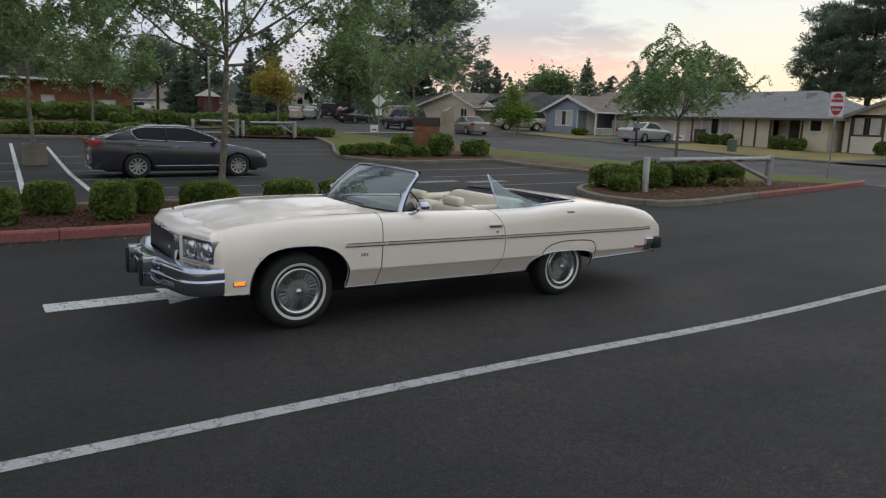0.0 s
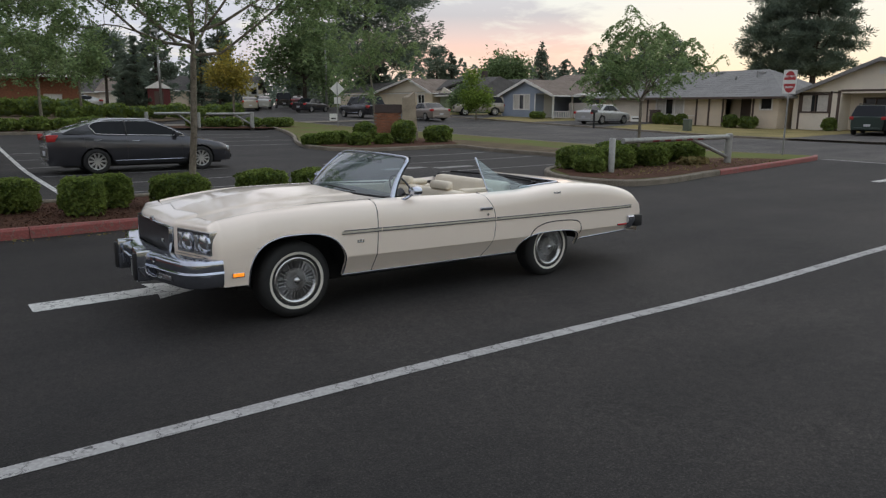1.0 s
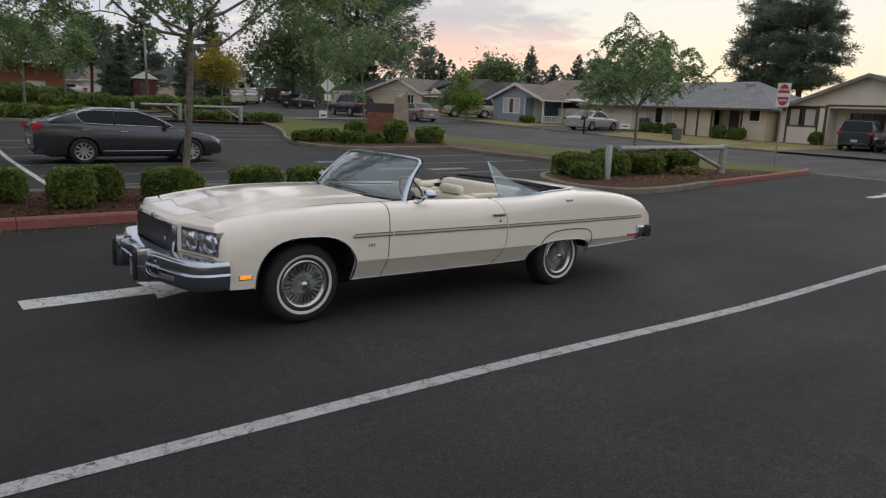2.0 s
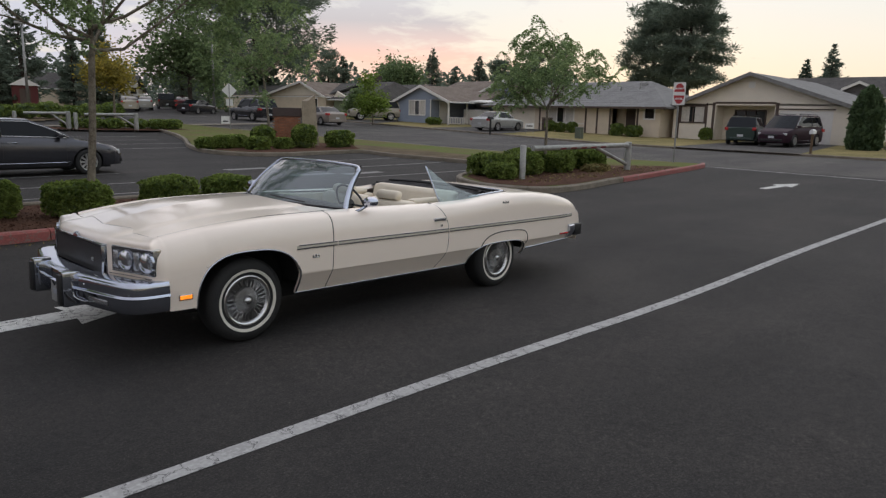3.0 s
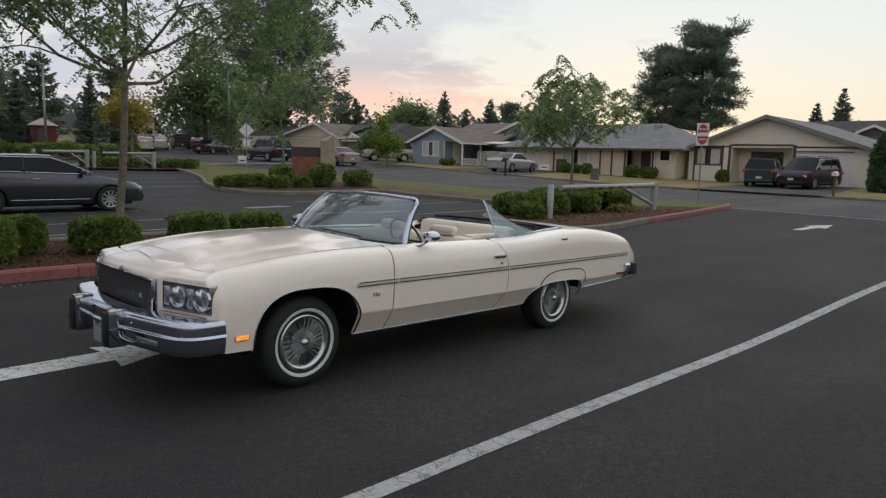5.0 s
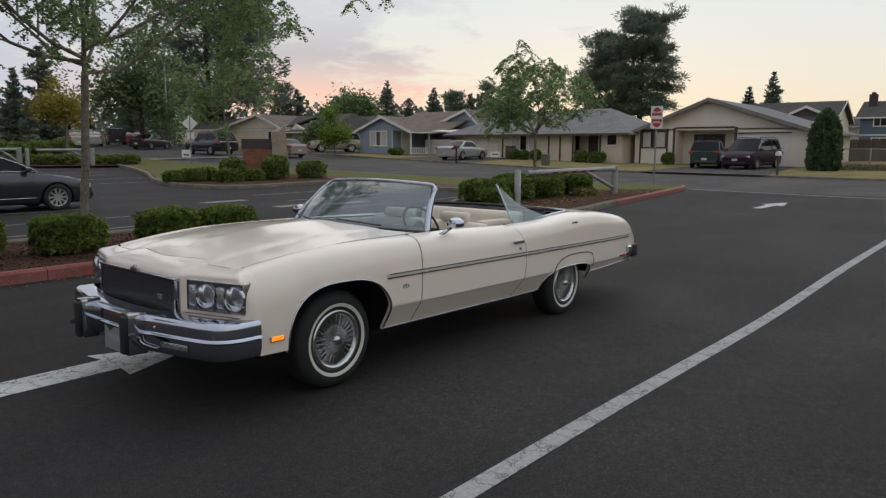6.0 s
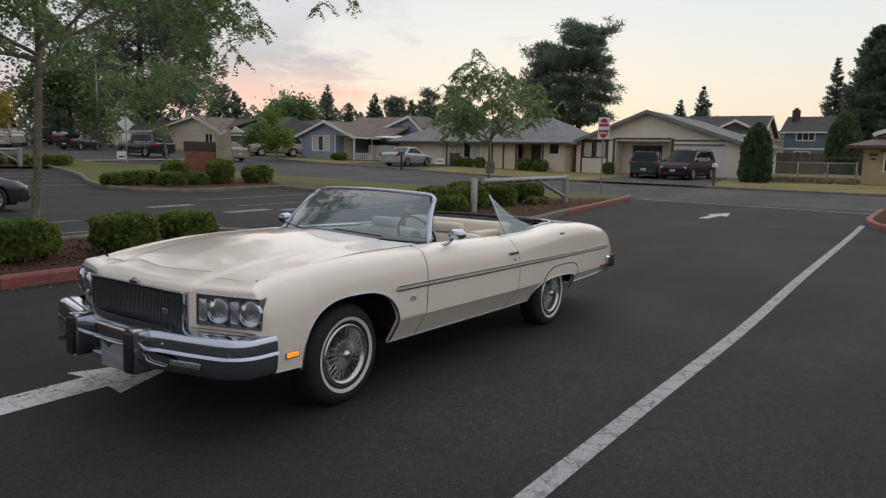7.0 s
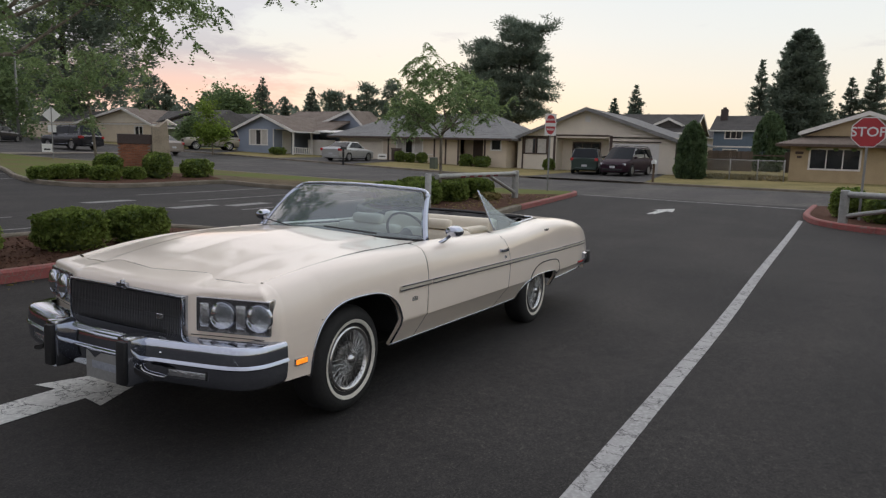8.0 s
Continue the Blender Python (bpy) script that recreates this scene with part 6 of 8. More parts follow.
def beige_house():
    h = thing("house", "long low beige house with a grey roof and brown trim", "house", Matrix.Translation((44, 0, 0.62)), group="houses on the street")
    y0, y1, ze = 18.5, 33.8, 2.38
    holes = [(25.7, 28.1, 0.85, 2.15), (20.4, 22.4, 0.0, 2.2), (18.95, 19.75, 1.25, 2.0), (29.4, 33.0, 0.0, 2.1)]
    part("wall", wall_cells(bmesh.new(), y0, y1, -0.3, ze, holes, 0, 0.18), SIDING, h)
    for ya, yb in ((y0, y0 + 0.18), (y1 - 0.18, y1)):
        part("wall", boxes((0.182, 9.0, ya, yb, -0.3, ze)), SIDING, h)
    part("wall", boxes((9.0, 9.18, y0, y1, -0.3, ze)), SIDING, h)
    house_window(h, 25.7, 28.1, 0.85, 2.15, 0.03, TRIM_W, 3, 1, True)
    house_window(h, 18.95, 19.75, 1.25, 2.0, 0.03, TRIM_W, 1, 1)
    part("entry_wall", boxes((1.2, 1.35, 20.2, 22.6, -0.3, 2.3)), SIDING, h)
    part("front_door", boxes((1.14, 1.19, 20.9, 21.8, 0.0, 2.05), bevel=0.004), TRIM_BROWN, h, "brown front door")
    g = part("garage_door", boxes((0.07, 0.11, 29.4, 33.0, 0.0, 2.1)), SIDING_WHITE, h, "pale garage door")
    for k in range(4):
        part("panel", boxes((0.055, 0.072, 29.5, 32.9, 0.06 + 0.51 * k, 0.50 + 0.51 * k), bevel=0.005), SIDING_WHITE, g)
    for y in (20.25, 22.5, 24.6, 28.9, 23.6):
        part("post_trim", boxes((-0.03, 0.0, y - 0.07, y + 0.07, 0, ze)), TRIM_BROWN, h, "brown upright trim")
    part("sill_band", boxes((-0.02, 0.0, 24.67, 28.83, 0.74, 0.80)), TRIM_W, h)
    gable_roof_y(h, 0, 9.0, 4.6, ze, 4.15, y0, y1, ROOF_GREY, TRIM_BROWN, 0.75, hip=4.0)
    for x, y, z in ((3.0, 21.8, 3.75), (3.4, 25.3, 3.85), (2.6, 23.2, 3.4)):
        bm = bmesh.new()
        tube(bm, [(x, y, z - 0.3), (x, y, z + 0.22)], 0.07, 8)
        part("vent_pipe", bm, STEEL, h, "small grey vent pipe", smooth=40)
        part("roof_vent", boxes((x + 0.5, x + 0.9, y - 0.2, y + 0.2, z - 0.1, z + 0.22), bevel=0.03), STEEL, h, "small square roof vent")
    return h


def blue_house():
    h = thing("house", "blue-grey house with white trim and two front gables", "house", Matrix.Translation((42, 0, 0.97)), group="houses on the street")
    ze = 2.17
    part("wall", wall_cells(bmesh.new(), 39.3, 43.7, -0.4, ze, [(40.05, 42.1, 0.82, 2.08)], 0, 0.18), SIDING_BLUE, h)
    part("gable", prism(bmesh.new(), [(37.2, ze + 0.002), (43.7, ze + 0.002), (40.4, 3.30)], 0.0, 0.18, "x"), SIDING_BLUE, h)
    house_window(h, 40.05, 42.1, 0.82, 2.08, 0.03, TRIM_W, 3, 1, True)
    part("wall", boxes((0.182, 12.0, 43.52, 43.7, -0.4, ze)), SIDING_BLUE, h)
    part("wall", boxes((0.182, 5.998, 39.3, 39.48, -0.4, ze)), SIDING_BLUE, h)
    part("front_door", boxes((1.05, 2.15, 39.24, 39.296, 0.0, 2.05), bevel=0.005), TRIM_W, h, "pale front door under the porch roof")
    part("wall", boxes((6.0, 6.18, 33.9, 43.5, -0.4, 2.4)), SIDING_BLUE, h)
    part("gable", prism(bmesh.new(), [(33.9, 2.402), (40.0, 2.402), (35.7, 4.0)], 6.0, 6.18, "x"), SIDING_BLUE, h)
    part("wall", boxes((6.182, 12.0, 33.9, 34.08, -0.4, 2.4)), SIDING_BLUE, h)
    part("wall", boxes((12.0, 12.18, 33.9, 43.7, -0.4, 2.4)), SIDING_BLUE, h)
    for x, y in ((0.1, 37.3), (2.5, 37.3)):
        part("porch_post", boxes((x, x + 0.13, y - 0.07, y + 0.07, -0.1, 2.15), bevel=0.006), TRIM_W, h, "white porch post")
    part("porch_ceiling", boxes((0.19, 5.99, 37.2, 39.29, 2.11, 2.16)), TRIM_W, h)
    part("porch_rail", boxes((0.12, 0.17, 35.4, 37.2, 0.60, 0.66), (0.12, 0.17, 35.4, 37.2, 0.1, 0.16), *[(0.125, 0.165, 35.4 + 0.2 * k, 35.46 + 0.2 * k, 0.16, 0.60) for k in range(10)]), TRIM_W, h, "white porch railing")
    for y in (39.3, 43.6):
        part("corner_board", boxes((-0.02, 0.0, y, y + 0.11, -0.3, ze)), TRIM_W, h, "white corner board")
    gable_roof_x(h, 37.2, 43.7, 40.4, ze, 3.42, 0, 8.0, ROOF_BROWN, TRIM_W, 0.35)
    gable_roof_x(h, 33.9, 40.0, 35.7, 2.55, 4.12, 6.0, 9.0, ROOF_BROWN, TRIM_W, 0.30)
    gable_roof_y(h, 3.4, 14.0, 9.0, ze + 0.1, 4.20, 36.0, 44.0, ROOF_BROWN, TRIM_W, 0.3)
    part("side_fence", boxes((2.9, 3.0, 35.0, 38.0, -0.1, 1.38)), TRIM_W, h, "white board screen beside the drive")
    bm = bmesh.new()
    slab(bm, (1.6, 34.1, 2.02), (1.6, 36.2, 2.10), (4.4, 36.2, 2.30), (4.4, 34.1, 2.22), 0.08)
    part("awning", bm, TRIM_W, h, "white carport awning")
    return h


def left_houses():
    h = thing("house", "cream house with a brown gable roof behind trees", "house", Matrix.Translation((43, 0, 1.25)), group="houses on the street")
    part("wall", wall_cells(bmesh.new(), 55.9, 77.0, -0.5, 2.4, [(57.4, 58.6, 1.1, 2.0), (69.0, 71.4, 0.9, 2.0)], 0, 0.18), SIDING, h)
    part("gable", prism(bmesh.new(), [(56.0, 2.402), (67.1, 2.402), (59.9, 3.75)], 0, 0.18, "x"), SIDING_WHITE, h)
    house_window(h, 57.4, 58.6, 1.1, 2.0, 0.03, TRIM_W, 2)
    house_window(h, 69.0, 71.4, 0.9, 2.0, 0.03, TRIM_W, 2)
    part("wall", boxes((0.182, 9, 55.9, 56.08, -0.5, 2.4)), SIDING, h)
    part("wall", boxes((0.182, 9, 76.82, 77.0, -0.5, 2.4)), SIDING, h)
    gable_roof_x(h, 56.0, 67.1, 59.9, 2.4, 3.85, 0, 6, ROOF_BROWN, TRIM_W, 0.5)
    gable_roof_y(h, 0.5, 9, 5.0, 2.45, 3.80, 56.6, 77, ROOF_DARK, TRIM_W, 0.5)
    h = thing("house", "sage green house with a dark grey roof", "house", Matrix.Translation((43.5, 0, 1.1)), group="houses on the street")
    part("wall", wall_cells(bmesh.new(), 49.8, 55.2, -0.5, 2.3, [(50.6, 52.0, 0.8, 1.9)], 0, 0.18), SIDING_GREEN, h)
    house_window(h, 50.6, 52.0, 0.8, 1.9, 0.03, TRIM_W, 2)
    part("wall", boxes((0.182, 9, 49.8, 49.98, -0.5, 2.3)), SIDING_GREEN, h)
    part("wall", boxes((0.182, 9, 55.02, 55.2, -0.5, 2.3)), SIDING_GREEN, h)
    part("gable", prism(bmesh.new(), [(53.0, 2.302), (55.2, 2.302), (54.6, 2.9)], 0.0, 0.18, "x"), SIDING_WHITE, h)
    gable_roof_y(h, 0, 9, 4.5, 2.3, 4.05, 49.8, 55.1, ROOF_DARK, TRIM_W, 0.5, hip=1.4)
    bm = boxes((4.3, 4.8, 53.0, 53.5, 3.6, 4.7))
    part("chimney", bm, BRICK_DARK, h)
    for hx, hy, w, mat, rm in ((36, 88, 12, SIDING, ROOF_DARK), (30, 98, 12, SIDING_WHITE, ROOF_BROWN), (24, 104, 11, SIDING, ROOF_DARK)):
        h = thing("house", "distant low house with a dark roof", "house", Matrix.Translation((hx, hy, G(hx, hy))) @ pose(0, 0, 0, 0, 0, 55), group="houses on the street")
        part("wall", wall_cells(bmesh.new(), 0, w, -0.5, 2.5, [(2, 4, 0.8, 2.0), (6.5, 8.2, 0.8, 2.0)], 0, 0.18), mat, h)
        house_window(h, 2, 4, 0.8, 2.0, 0.03, TRIM_W, 2)
        house_window(h, 6.5, 8.2, 0.8, 2.0, 0.03, TRIM_W, 2)
        part("wall", boxes((0.182, 7, 0, 0.18, -0.5, 2.5)), mat, h)
        part("wall", boxes((0.182, 7, w - 0.18, w, -0.5, 2.5)), mat, h)
        gable_roof_y(h, 0, 7, 3.5, 2.5, 4.3, 0, w, rm, TRIM_W, 0.5)


def tan_house():
    h = thing("house", "tan house with a grey hip roof and white window", "house", Matrix.Translation((43, 0, 0.12)), group="houses on the street")
    part("wall", wall_cells(bmesh.new(), -14.0, -0.35, -0.3, 2.72, [(-3.95, -1.4, 1.15, 2.30), (-12, -9.5, 1.0, 2.2)], 0, 0.18), SIDING_TAN, h)
    house_window(h, -3.95, -1.4, 1.15, 2.30, 0.03, TRIM_W, 3)
    house_window(h, -12, -9.5, 1.0, 2.2, 0.03, TRIM_W, 2)
    part("wall", boxes((0.182, 9, -0.53, -0.35, -0.3, 2.72)), SIDING_TAN, h)
    part("wall", boxes((0.182, 9, -14.0, -13.82, -0.3, 2.72)), SIDING_TAN, h)
    gable_roof_y(h, 0, 9, 4.5, 2.72, 3.75, -14, -0.2, ROOF_BROWN, TRIM_BROWN, 0.65, hip=3.5)
    part("gable", prism(bmesh.new(), [(-7.4, 3.1), (-1.0, 3.1), (-4.2, 4.40)], 1.3, 1.48, "x"), SIDING_TAN, h)
    gable_roof_x(h, -7.4, -1.0, -4.2, 3.42, 4.52, 1.2, 5.0, ROOF_BROWN, TRIM_W, 0.3)
    part("name_plate", boxes((-0.015, 0.0, -1.05, -0.62, 1.98, 2.14), (-0.015, 0.0, -0.98, -0.72, 1.76, 1.88)), TRIM_BROWN, h, "small dark wall plates")
    bm = bmesh.new()
    for k in range(3):
        bmesh.ops.create_icosphere(bm, subdivisions=1, radius=0.05, matrix=Matrix.Translation((-0.6, -0.05 - k * 0.14, 2.52)))
    lamp_m = material("cold_porch_bulbs", (0.8, 0.86, 1.0), rough=0.4, var=0.02, bump=0, emit=9.0)
    part("bulb_string", bm, lamp_m, h, "three lit cold-white eave bulbs")
    for y in (-1.3, -2.7, -3.6):
        bm = bmesh.new()
        tube(bm, [(-0.35, y, 2.62), (-0.35, y, 2.35)], 0.008, 5)
        tube(bm, [(-0.35, y, 2.35), (-0.35, y, 2.2)], [0.15, 0.10], 10)
        part("hanging_basket", bm, LEAF_DARK, h, "hanging basket under the eave")
    return h


def two_storey():
    h = thing("house", "two-storey slate blue house with a chimney", "house", Matrix.Translation((75, 0, 1.1)))
    part("wall", wall_cells(bmesh.new(), 3.6, 8.5, -0.5, 3.78, [(5.77, 7.37, 2.78, 3.58), (6.1, 7.45, 0.95, 1.62)], 0, 0.2), SIDING_NAVY, h)
    house_window(h, 5.77, 7.37, 2.78, 3.58, 0.03, TRIM_W, 3, 1)
    house_window(h, 6.1, 7.45, 0.95, 1.62, 0.03, TRIM_W, 2, 1)
    part("belt_board", boxes((-0.02, 0.0, 3.6, 8.5, 1.85, 2.0)), TRIM_W, h)
    part("wall", boxes((0.202, 8, 3.6, 3.8, -0.5, 3.78)), SIDING_NAVY, h)
    part("wall", boxes((0.202, 8, 8.3, 8.5, -0.5, 3.78)), SIDING_NAVY, h)
    gable_roof_y(h, 0, 8, 4.0, 3.78, 5.33, 3.6, 8.5, ROOF_DARK, TRIM_W, 0.4)
    part("chimney", boxes((2.5, 3.2, 7.6, 8.3, 3.9, 5.95), (2.62, 3.08, 7.78, 8.12, 5.952, 6.15), bevel=0.02), BRICK_DARK, h)
    h = thing("house", "low house with a dark roof and a small front gable", "house", Matrix.Translation((66, 0, 1.0)), group="second row houses")
    part("wall", boxes((0, 0.2, 9.3, 18.0, -0.5, 3.3)), SIDING_WHITE, h)
    for y in (9.3, 17.8):
        part("wall", boxes((0.202, 8, y, y + 0.2, -0.5, 3.3)), SIDING_WHITE, h)
        part("gable", prism(bmesh.new(), [(0.0, 3.302), (8.0, 3.302), (4.0, 4.95)], y, y + 0.2), SIDING_WHITE, h)
    gable_roof_y(h, 0, 8, 4.0, 3.3, 5.05, 9.3, 18.0, ROOF_DARK, TRIM_W, 0.4)
    for x0 in (-0.4, 8.4):
        bm = bmesh.new()
        slab(bm, (x0, 8.84, 3.18), (x0, 8.87, 3.18), (4.0, 8.87, 5.10), (4.0, 8.84, 5.10), 0.22)
        part("barge_board", bm, TRIM_W, h, "painted barge board")
    part("gable", prism(bmesh.new(), [(10.3, 3.5), (12.7, 3.5), (12.7, 3.9), (11.5, 4.42), (10.3, 3.9)], 0.5, 0.6, "x"), ROOF_DARK, h, "dark shingled front gable")
    gable_roof_x(h, 10.3, 12.7, 11.5, 3.95, 4.5, 0.5, 3.2, ROOF_DARK, TRIM_W, 0.15)
    for x, ya, yb, zz in ((84, 8.2, 13.5, 3.3), (58, 58.8, 66.0, 3.6)):
        h = thing("house", "low pale house with a dark roof in the second row", "house", Matrix.Translation((x, 0, 1.0)), group="second row houses")
        part("wall", boxes((0, 0.2, ya, yb, -0.5, zz)), SIDING_WHITE, h)
        part("wall", boxes((0.202, 7, ya, ya + 0.2, -0.5, zz)), SIDING_WHITE, h)
        part("wall", boxes((0.202, 7, yb - 0.2, yb, -0.5, zz)), SIDING_WHITE, h)
        gable_roof_y(h, 0, 7, 3.5, zz, zz + 1.0, ya, yb, ROOF_DARK, TRIM_W, 0.4)


def brick_building():
    h = thing("brick_building", "long single-storey red brick building with a dark flat roof", "building", Matrix.Translation((0, 60.5, 1.1)))
    holes = [(-4.2, -2.4, 1.2, 2.2), (2.6, 3.6, 1.2, 1.9), (6.8, 8.2, 1.0, 1.7)]
    bm = bmesh.new()
    xs = sorted({-45.0, 9.6, *[v for o in holes for v in o[:2]]})
    zs = sorted({-0.5, 3.0, *[v for o in holes for v in o[2:]]})
    for a, b in zip(xs, xs[1:]):
        for c, d in zip(zs, zs[1:]):
            if not any(o[0] < (a + b) / 2 < o[1] and o[2] < (c + d) / 2 < o[3] for o in holes):
                box(bm, a, b, 0, 0.3, c, d)
    part("wall", bm, BRICK_RED, h)
    part("wall", boxes((9.3, 9.6, 0.302, 12, -0.5, 3.0)), BRICK_RED, h)
    for a, b, c, d in holes:
        part("window", boxes((a, b, 0.12, 0.16, c, d)), SIGN_WHITE, h, "pale blinds in a window")
    part("roof", boxes((-46, 10.8, -1.2, 13, 3.002, 3.22), bevel=0.02), ROOF_DARK, h)
    part("roof", prism(bmesh.new(), [(-30.0, 3.222), (9.0, 3.222), (5.5, 4.5), (-26.0, 4.5)], 2.0, 10.0), ROOF_DARK, h, "dark raised roof hip")
    part("fascia", boxes((-46, 10.8, -1.23, -1.202, 3.03, 3.2)), TRIM_W, h)
    return h


white_house()
beige_house()
blue_house()
left_houses()
tan_house()
two_storey()
brick_building()


def small_structures():
    h = thing("shed", "small dark red shed with a white-trimmed gable roof", "shed", Matrix.Translation((19, 71.5, G(19, 71.5))) @ pose(0, 0, 0, 0, 0, -15))
    part("shed_wall", boxes((-1.1, 1.1, 0, 2.4, -0.3, 2.3)), material("barn_red_siding", (0.11, 0.024, 0.022), rough=0.8, var=0.2, bump=0.2), h)
    part("roof", prism(bmesh.new(), [(-1.35, 2.25), (1.35, 2.25), (0, 3.0)], -0.2, 2.6), TRIM_W, h)
    part("door", boxes((-0.45, 0.45, -0.03, -0.003, 0, 1.95)), TRIM_BROWN, h)
    h = thing("motorhome", "white motorhome parked far off", "motorhome", Matrix.Translation((28.6, 73.5, G(28.6, 73.5))) @ pose(0, 0, 0, 0, 0, -22))
    part("body", boxes((-2.6, 2.0, 0, 2.2, 0.7, 2.9), (-2.6, 2.6, 0, 2.2, 0.5, 1.7), bevel=0.1), TRIM_W, h)
    for a, b in ((-2.2, -1.3), (-0.6, 0.5), (1.2, 1.8)):
        part("window", boxes((a, b, -0.02, -0.002, 1.7, 2.35)), GLASS_DARK, h)
    for x in (-1.6, 1.9):
        bm = bmesh.new()
        lathe_y(bm, [(0, 0.001), (-0.01, 0.34), (0.2, 0.36), (0.22, 0.001)], 20, (x, 0.0, 0.36))
        part("wheel", bm, RUBBER, h, smooth=40)
    for x, y, hh in ((17.85, 66.8, 7.6), (33.5, 62.0, 8.5)):
        t = thing("lamp_post", "tall thin grey lot lamp post", "lamp post", Matrix.Translation((x, y, G(x, y))))
        bm = bmesh.new()
        tube(bm, [(0, 0, -0.1), (0, 0, hh)], [0.14, 0.08], 10)
        part("pole", bm, STEEL, t, smooth=True)
        part("lamp_head", boxes((-0.55, 0.12, -0.18, 0.18, hh, hh + 0.22), bevel=0.03), STEEL, t)
    # chain-link fence with a gate post
    f = thing("chain_fence", "galvanised chain-link fence with top rail", "fence")
    line = [(41.0, 4.2), (41.2, 1.2), (41.3, -0.2)]
    for x, y in ((41.0, 4.2), (41.1, 2.7), (41.2, 1.2), (41.3, -0.2)):
        bm = bmesh.new()
        tube(bm, [(x, y, G(x, y)), (x, y, G(x, y) + 1.35)], 0.035, 8)
        part("post", bm, GALV, f, smooth=True)
    bm = bmesh.new()
    tube(bm, [(x, y, G(x, y) + 1.28) for x, y in line], 0.025, 6)
    part("rail", bm, GALV, f, smooth=True)
    bm = bmesh.new()
    for k in range(46):
        y = 4.2 - k * 0.095
        for sgn in (-1, 1):
            y2 = y + sgn * 0.6
            a, b = max(-0.2, min(4.2, y)), max(-0.2, min(4.2, y2))
            tube(bm, [(41.1, a, G(41, 2) + 0.12), (41.1, b, G(41, 2) + 1.26)], 0.005, 3, cap=False)
    part("mesh", bm, GALV, f, "woven wire mesh")
    f = thing("board_fence", "dark weathered board fence behind the yards", "fence")
    for k in range(60):
        y = 3.2 + k * 0.165 if k < 24 else -1.0 + (k - 24) * 0.11
        if k >= 40:
            continue
        part("board", boxes((60.0, 60.03, y, y + 0.155, G(60, 5) - 0.1, G(60, 5) + 1.75 + 0.02 * (k % 3))), FENCE_WOOD, f)
    part("rail", boxes((60.031, 60.08, -1.0, 7.2, G(60, 5) + 1.4, G(60, 5) + 1.5)), FENCE_WOOD, f)

    def mailbox(x, y, mat, plate):
        t = thing("mailbox", "small mailbox on a post at the kerb", "mailbox", Matrix.Translation((x, y, G(x, y) + 0.1)))
        part("post", boxes((-0.05, 0.05, -0.05, 0.05, -0.1, 0.95), bevel=0.008), mat, t)
        b = bmesh.new()
        prof = [(-0.09, 0.0), (0.09, 0.0), (0.09, 0.12), (0.06, 0.19), (0.0, 0.215), (-0.06, 0.19), (-0.09, 0.12)]
        prism(b, [(u, 0.95 + v) for u, v in prof], -0.24, 0.24, "x")
        part("box", b, plate, t, smooth=40)
        return t
    mailbox(33.3, 5.45, material("mailbox_wood", (0.13, 0.085, 0.05), rough=0.9, var=0.3, bump=0.3), SIGN_WHITE)
    mailbox(35.0, 26.6, BLACK, BLACK)
    t = thing("yard_sign", "small white yard sign on wire legs", "sign", Matrix.Translation((37.8, 25.3, G(37.8, 25.3) + 0.1)) @ pose(0, 0, 0, 0, 0, -55))
    part("panel", boxes((-0.32, 0.32, 0, 0.03, 0.35, 0.72), bevel=0.004), SIGN_WHITE, t)
    part("bar", boxes((-0.22, 0.22, -0.004, -0.001, 0.50, 0.58)), BLACK, t, "dark unreadable lettering bar")
    part("leg", boxes((-0.28, -0.26, 0, 0.02, -0.1, 0.35)), STEEL, t)
    part("leg", boxes((0.26, 0.28, 0, 0.02, -0.1, 0.35)), STEEL, t)
    t = thing("utility_box", "grey-green utility cabinet on the lawn", "utility box", Matrix.Translation((36.6, 20.4, G(36.6, 20.4) + 0.1)))
    part("cabinet", boxes((-0.18, 0.18, -0.22, 0.22, -0.05, 0.70), bevel=0.03), material("utility_green", (0.10, 0.12, 0.09), rough=0.6, var=0.2, bump=0.1), t)
    part("lid", boxes((-0.20, 0.20, -0.24, 0.24, 0.702, 0.74), bevel=0.01), STEEL, t)
    t = thing("rubbish_bin", "dark wheeled rubbish bin by the garage", "bin", Matrix.Translation((43.2, 27.6, G(43, 27.6) + 0.1)))
    part("body", boxes((-0.3, 0.3, -0.3, 0.3, 0.05, 0.95), bevel=0.05), TRIM_BROWN, t)
    part("lid", boxes((-0.33, 0.33, -0.32, 0.32, 0.955, 1.03), bevel=0.02), TRIM_BROWN, t)


small_structures()

# ---- plants ----
def leaf_quads(centres, size, rng, flat=0.35, aspect=1.6, jitter=0.5):
    """Small kinked leaf blades at the centres, turned at random; flat keeps them level."""
    c = np.asarray(centres, float)
    n = len(c)
    a = rng.normal(size=(n, 3))
    a[:, 2] *= flat
    a /= np.linalg.norm(a, axis=1)[:, None] + 1e-9
    b = rng.normal(size=(n, 3))
    b -= a * (a * b).sum(1)[:, None]
    b /= np.linalg.norm(b, axis=1)[:, None] + 1e-9
    s = size * (1 + jitter * (rng.random(n) - 0.5) * 2)[:, None]
    u, v = a * s * aspect / 2, b * s / 2
    p = np.stack([c - u, c + v * 0.9, c + u, c - v * 0.9], 1).reshape(-1, 3)
    f = np.arange(4 * n).reshape(n, 4)
    return p, f


def mesh_from(p, f):
    return ([tuple(q) for q in p.tolist()], [tuple(q) for q in f.tolist()])


